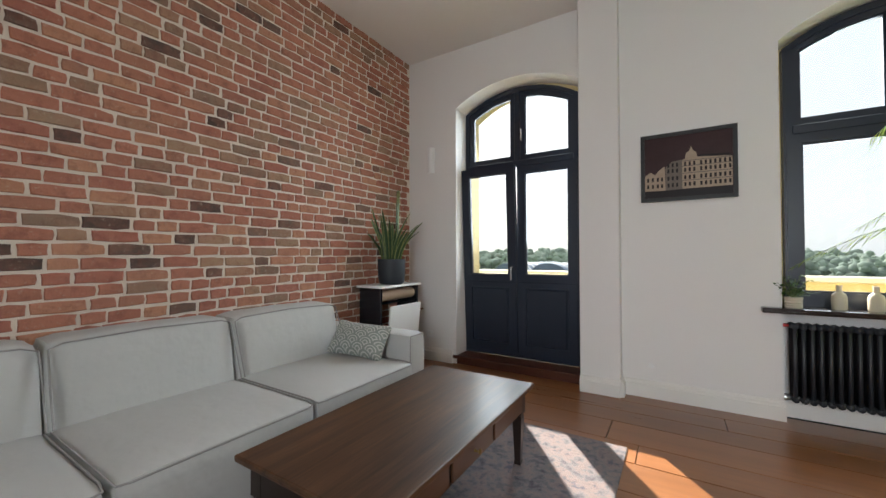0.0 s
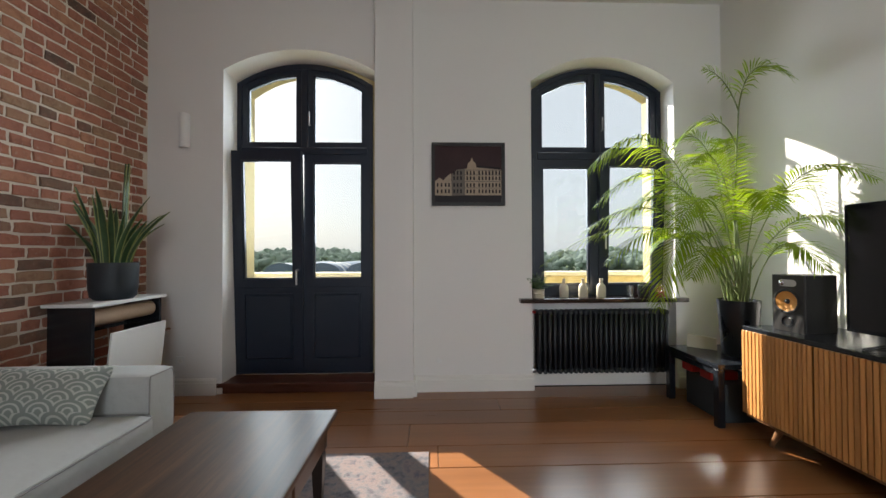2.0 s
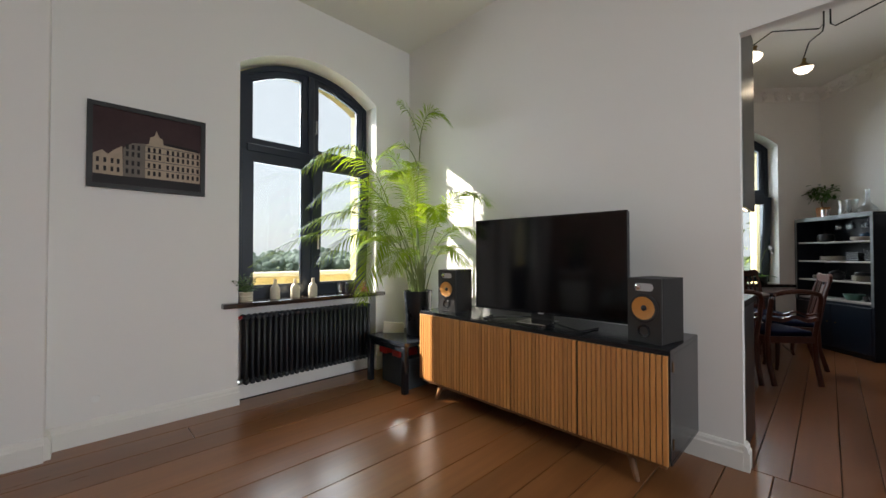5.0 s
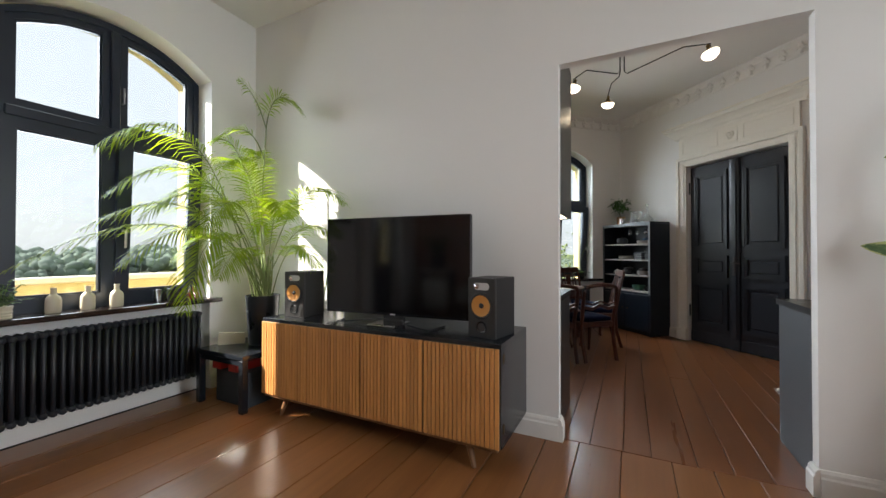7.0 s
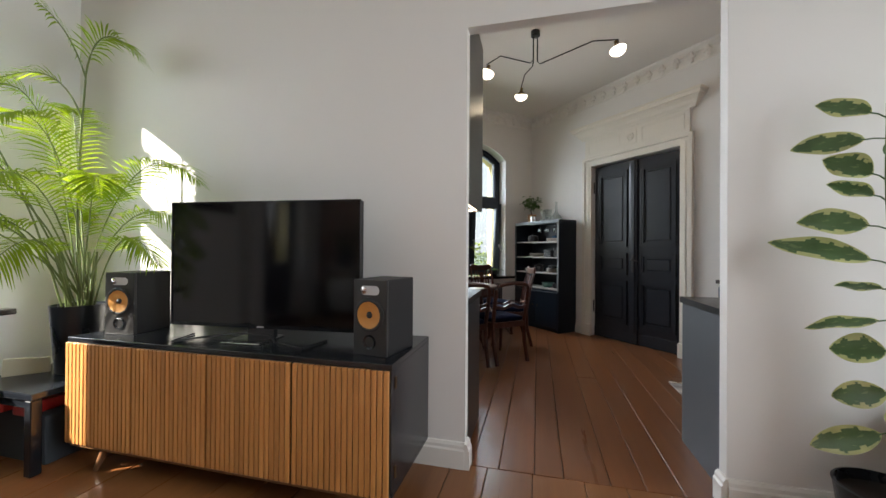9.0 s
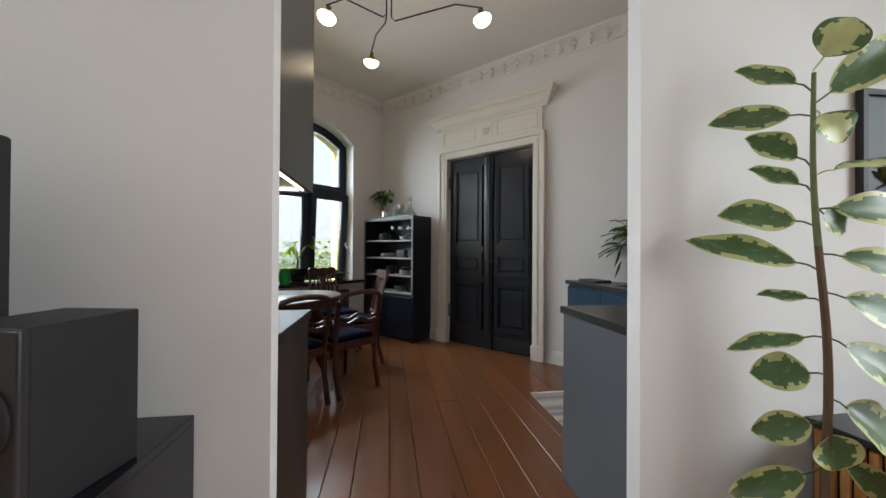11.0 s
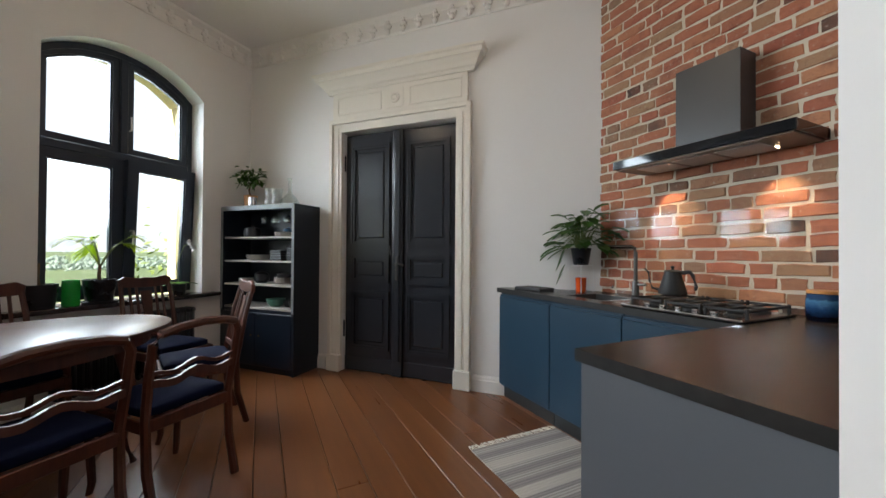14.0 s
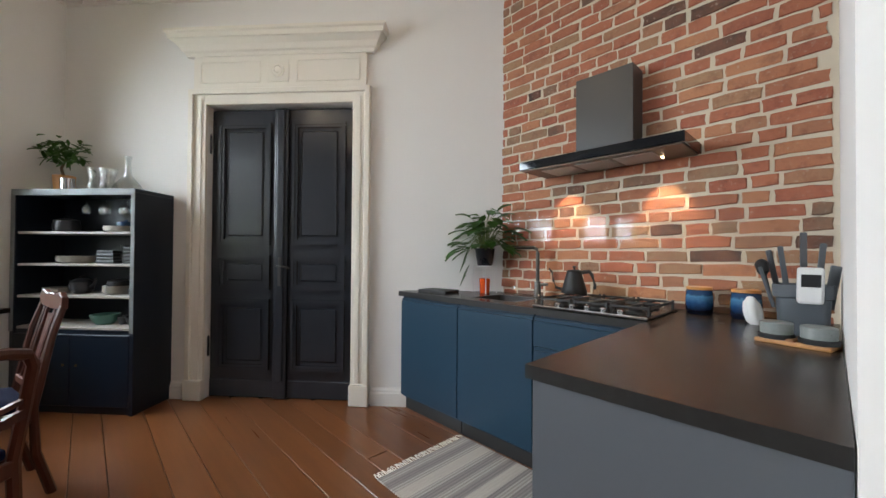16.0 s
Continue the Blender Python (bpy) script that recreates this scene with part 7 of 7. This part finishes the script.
pot(0.57, 0.929, 0.075, 0.045, DARKWARE, "lidded_pot", "dark lidded pot on a stack of plates")
plates(0.42, 0.868, 0.06, 4, DARKWARE, label="stack of dark saucers in the open cabinet")
pot(0.335, 0.868, 0.05, 0.07, PALEWARE, "white_bowl", "pale bowl in the open cabinet", False)
pot(0.68, 0.635, 0.095, 0.075, GREENWARE, "green_bowl", "sea green bowl in the open cabinet", False)
for k in range(3):
    pot(0.52 - 0.065 * k, 0.635, 0.045, 0.06, DARKWARE, "dark_bowl", "dark bowl in the open cabinet", False)

# on top of the open cabinet
ol = thing("bonsai", KM @ pose(1.05, 0.19, 1.662) @ Matrix.Scale(1.2, 4), "small leafy tree in a wooden and steel pot", "potted plant")
part("pot", lathe([(0, 0), (0.05, 0), (0.058, 0.11), (0.052, 0.11), (0.05, 0.10), (0, 0.10)], 20, cap=False), SLATWOOD, ol, smooth=True)
part("trunk", tube([(0, 0, 0.09), (0.01, 0.01, 0.16), (-0.01, 0, 0.22)], 0.010, 7, taper=0.006), BARK, ol)
b = bmesh.new()
rng = random.Random(12)
for k in range(130):
    s = rng.choice((-1, 1))
    c = Vector((s * rng.uniform(0.0, 0.14), rng.uniform(-0.06, 0.07), 0.22 + rng.gauss(0.03, 0.035) + (0.04 if s > 0 else 0)))
    small_leaf(b, c, (rng.uniform(-1, 1), rng.uniform(-1, 1), rng.uniform(-0.5, 0.5)), 0.06, 0.028)
part("leaves", b, LEAFDARK, ol)
solid("steel_tumbler", lathe([(0, 0), (0.04, 0), (0.043, 0.095), (0.04, 0.095), (0.037, 0.01), (0, 0.01)], 20, cap=False), CHROME, "polished steel tumbler on the cabinet", "tumbler", KM @ pose(0.93, 0.27, 1.662), smooth=True)
for u, s in ((0.78, 1.1), (0.69, 1.0)):
    solid("glass_vase", lathe([(0, 0), (0.05 * s, 0), (0.06 * s, 0.05), (0.045 * s, 0.10), (0.055 * s, 0.15), (0.062 * s, 0.19), (0.058 * s, 0.19), (0.05 * s, 0.15), (0.041 * s, 0.10), (0.055 * s, 0.05), (0, 0.01)], 20, cap=False),
          CLEAR, "clear glass vase on the cabinet", "vase", KM @ pose(u, 0.18, 1.662), group="glass vases", smooth=True)
solid("glass_carafe", lathe([(0, 0), (0.085, 0), (0.095, 0.012), (0.07, 0.06), (0.022, 0.12), (0.016, 0.22), (0.024, 0.255), (0.021, 0.255), (0.013, 0.22), (0.018, 0.12), (0.066, 0.06), (0.09, 0.014), (0, 0.008)], 24, cap=False),
      CLEAR, "clear glass carafe with a slim neck on the cabinet", "carafe", KM @ pose(0.50, 0.20, 1.662) @ Matrix.Scale(1.1, 4), smooth=True)

# kitchen window sill
radiator(WM @ pose(0.72, 0.12 - 0.02, 0.12), 22, 0.0454, 0.56, "anthracite column radiator under the kitchen window")


def sill_palm(m, h, seed, n, label, leaf=0.20):
    t = thing("potted_palm", m, label, "potted plant", "palms on the kitchen sill")
    part("pot", lathe([(0, 0.012), (0.085, 0.012), (0.105, 0.17), (0.108, 0.185), (0.10, 0.186), (0.096, 0.165), (0, 0.165)], 24, cap=False), POTBLACK, t, smooth=True)
    part("saucer", lathe([(0, 0), (0.10, 0), (0.115, 0.016), (0.11, 0.017), (0.095, 0.006), (0, 0.006)], 24, cap=False), BLACKMAT, t, smooth=True)
    rng = random.Random(seed)
    part("trunk", tube([(0, 0, 0.16), (0.005, 0, 0.22), (0, 0.004, 0.30)], 0.016, 8, taper=0.010), BARK, t)
    for k in range(n):
        a = 0.4 + k * 2.4 + seed
        r = rng.uniform(0.18, 0.30)
        frond(t, (0, 0, 0.28), (r * 0.45 * math.cos(a), r * 0.45 * math.sin(a), h * 1.1), (r * math.cos(a), r * math.sin(a) * 0.6, h * rng.uniform(0.75, 1.0)), leaf * 0.75, 12, seed * 10 + k, LEAF, 0.6, 0.3, 0.013)
    return t


sill_palm(WM @ pose(1.385, 0.0 - 0.02, 0.783), 0.52, 2, 5, "young palm in a dark pot on the kitchen window sill")
sill_palm(WM @ pose(2.62, 0.0, 0.783), 0.62, 5, 6, "spiky palm in a dark pot on the kitchen window sill", 0.26)
bp = thing("dry_plant", WM @ pose(1.74, -0.02, 0.783), "bare stem in a dark pot on the kitchen sill", "potted plant")
part("pot", lathe([(0, 0), (0.085, 0), (0.105, 0.17), (0.098, 0.17), (0.09, 0.15), (0, 0.15)], 24, cap=False), POTBLACK, bp, smooth=True)
part("stem", tube([(0, 0, 0.14), (0.01, 0.005, 0.22), (0.0, 0, 0.32)], 0.016, 8, taper=0.008), BARK, bp)
GREENGLASS = surf("green glass", (0.02, 0.42, 0.06), 0.1, var=0.15, scale=40, bump=0.1)
solid("green_glass_jar", lathe([(0, 0), (0.05, 0), (0.055, 0.02), (0.05, 0.05), (0.055, 0.08), (0.05, 0.11), (0.055, 0.14), (0.05, 0.19), (0.044, 0.19), (0.042, 0.02), (0, 0.02)], 20, cap=False), GREENGLASS, "green ribbed glass jar on the kitchen sill", "jar", WM @ pose(1.57, 0.0, 0.783), smooth=True)
orc = thing("orchid", WM @ pose(0.78, 0.0, 0.783), "white orchid in a small pot on the kitchen sill", "potted plant")
part("pot", lathe([(0, 0), (0.05, 0), (0.06, 0.10), (0.055, 0.10), (0.05, 0.09), (0, 0.09)], 20, cap=False), POTBLACK, orc, smooth=True)
part("stem", tube([(0, 0, 0.09), (0.03, 0.01, 0.28), (-0.02, 0.03, 0.46), (-0.10, 0.05, 0.50)], 0.0035, 6), STALK, orc)
b, f2 = bmesh.new(), bmesh.new()
for k in range(5):
    small_leaf(b, (0, 0, 0.095), (math.cos(k * 1.3), 0.5 * math.sin(k * 1.3), 0.35), 0.17, 0.055, 0.4)
for k in range(4):
    for j in range(5):
        small_leaf(f2, (-0.06 - 0.015 * k, 0.045, 0.50 - 0.022 * k), (math.cos(j * 1.256 + k), 0.5, math.sin(j * 1.256 + k)), 0.034, 0.03, 0.1)
part("leaves", b, LEAFDARK, orc)
part("blossom", f2, WHITE, orc, "white blossom")


# ---- floorboards ----
def plank_mesh(name, l, w, mat):
    return mesh_of(name, box(0, l, 0, w, -0.03, 0, 0.0025), mat)


def kitchen_end(y):
    """Where the kitchen floor ends along x at this y."""
    if y < -2.2:
        return XK
    a = 6.317 + (y + 0.58) * 0.74 / 0.673
    b = 7.214 - (y - 0.236) * 0.673 / 0.74
    return min(a, b) + 0.06


rng = random.Random(11)
y = -3.1
while y < YF:
    w = min(rng.choice((0.20, 0.22, 0.24, 0.26, 0.30)), YF + 0.26 - y)
    cuts = sorted([-2.402, 2.69] + ([rng.uniform(-1.2, 1.6)] if rng.random() < 0.6 else []))
    for a, b in zip(cuts, cuts[1:]):
        piece("plank", plank_mesh("plank", b - a - 0.004, w - 0.0035, FLOOR), pose(a, y, rng.uniform(-0.0012, 0.0)), floor)
    y += w
y = -2.2
while y < YF:
    w = rng.choice((0.15, 0.17, 0.19, 0.21, 0.23))
    e = max(kitchen_end(y), kitchen_end(y + w))
    if e > 3.0:
        cuts = [2.69] + ([rng.uniform(4.3, 5.0)] if e > 5.6 and rng.random() < 0.25 else []) + [e]
        for a, b in zip(cuts, cuts[1:]):
            piece("plank", plank_mesh("plank", b - a - 0.004, w - 0.0035, FLOORDARK), pose(a, y, rng.uniform(-0.0012, 0.0)), floor)
    y += w


# ---- bricks ----
def brick_shape(l, h, d, rng):
    """A worn brick face: local x 0 to l, z 0 to h, standing out to -y by d."""
    j = lambda s: rng.uniform(-s, s)  # noqa: E731
    n = 3 if l > 0.15 else 2
    o = [(l * i / n + j(.004), j(.0035)) for i in range(n)] + [(l + j(.004), 0.005 + j(.003)), (l + j(.004), h * 0.5), (l + j(.004), h - 0.005 + j(.003))]
    o += [(l * i / n + j(.004), h + j(.0035)) for i in range(n - 1, 0, -1)] + [(j(.004), h - 0.004), (j(.004), h * 0.5)]
    k = len(o)
    front = [(x + max(-1, min(1, (0.5 - x / l) * 6)) * 0.0045, z + max(-1, min(1, (0.5 - z / h) * 6)) * 0.004) for x, z in o]
    dd = d + j(0.003)
    vs = [(x, 0.004, z) for x, z in o] + [(x, -d * 0.6, z) for x, z in o] + [(x, -dd + j(0.0018), z) for x, z in front]
    fs = [tuple(range(2 * k, 3 * k))] + [(r + i, r + (i + 1) % k, r + k + (i + 1) % k, r + k + i) for r in (0, k) for i in range(k)]
    return vs, fs


def lay_bricks(parent, m, length, near, rise, head, full, seed, mat):
    """Courses of whole, three-quarter and half bricks; those within near (x0, x1, z0, z1) are pieces of their own."""
    rng = random.Random(seed)
    sizes = (full, full * 0.93, full * 0.72, head, head * 1.1)
    kinds = []
    for l in sizes:
        row = []
        for k in range(4):
            vs, fs = brick_shape(l, rise - 0.0115, 0.007, rng)
            me = bpy.data.meshes.new("brick")
            me.from_pydata(vs, [], fs)
            me.materials.append(mat)
            row.append(me)
        kinds.append(row)
    vs, fs, single, z = [], [], 0, 0.006
    while z + rise < CEILING + 0.02:
        x = -rng.uniform(0.0, 0.2)
        while x < length:
            k = rng.choices(range(5), (5, 3, 1.6, 4, 2))[0]
            a, b = max(0.004, x), min(length - 0.004, x + sizes[k])
            if b - a > 0.04:
                whole = x >= 0.004 and x + sizes[k] <= length - 0.004
                if whole and near[0] < x < near[1] and near[2] < z < near[3] and single < 300:
                    ob = piece("brick", rng.choice(kinds[k]), Matrix.Identity(4), parent)
                    ob.matrix_basis = m @ pose(x, 0, z + rng.uniform(-0.003, 0.003), 0, rng.uniform(-0.5, 0.5), 0)
                    single += 1
                else:
                    v, f = brick_shape(b - a, rise - 0.0115, 0.007, rng)
                    n, dz = len(vs), rng.uniform(-0.003, 0.003)
                    vs += [m @ Vector((p[0] + a, p[1], p[2] + z + dz)) for p in v]
                    fs += [[n + i for i in q] for q in f]
            x += sizes[k] + rng.uniform(0.010, 0.021)
        z += rise
    me = bpy.data.meshes.new("bricks")
    me.from_pydata([tuple(v) for v in vs], [], fs)
    me.materials.append(mat)
    ob = part("bricks", me, mat, parent, "remaining courses of red brick")
    tagged(ob, kind="stuff")


lay_bricks(wall_brick, pose(-2.402, -0.7, 0, 0, 0, 90), 4.18, (1.0, 3.0, 0.75, 2.6), 0.0735, 0.105, 0.205, 3, BRICK)
lay_bricks(wall_kitchen_brick, pose(4.615, -2.212, 0, 0, 0, 180), 1.87, (0.3, 1.9, 0.9, 3.2), 0.0725, 0.104, 0.213, 5, BRICKDEEP)
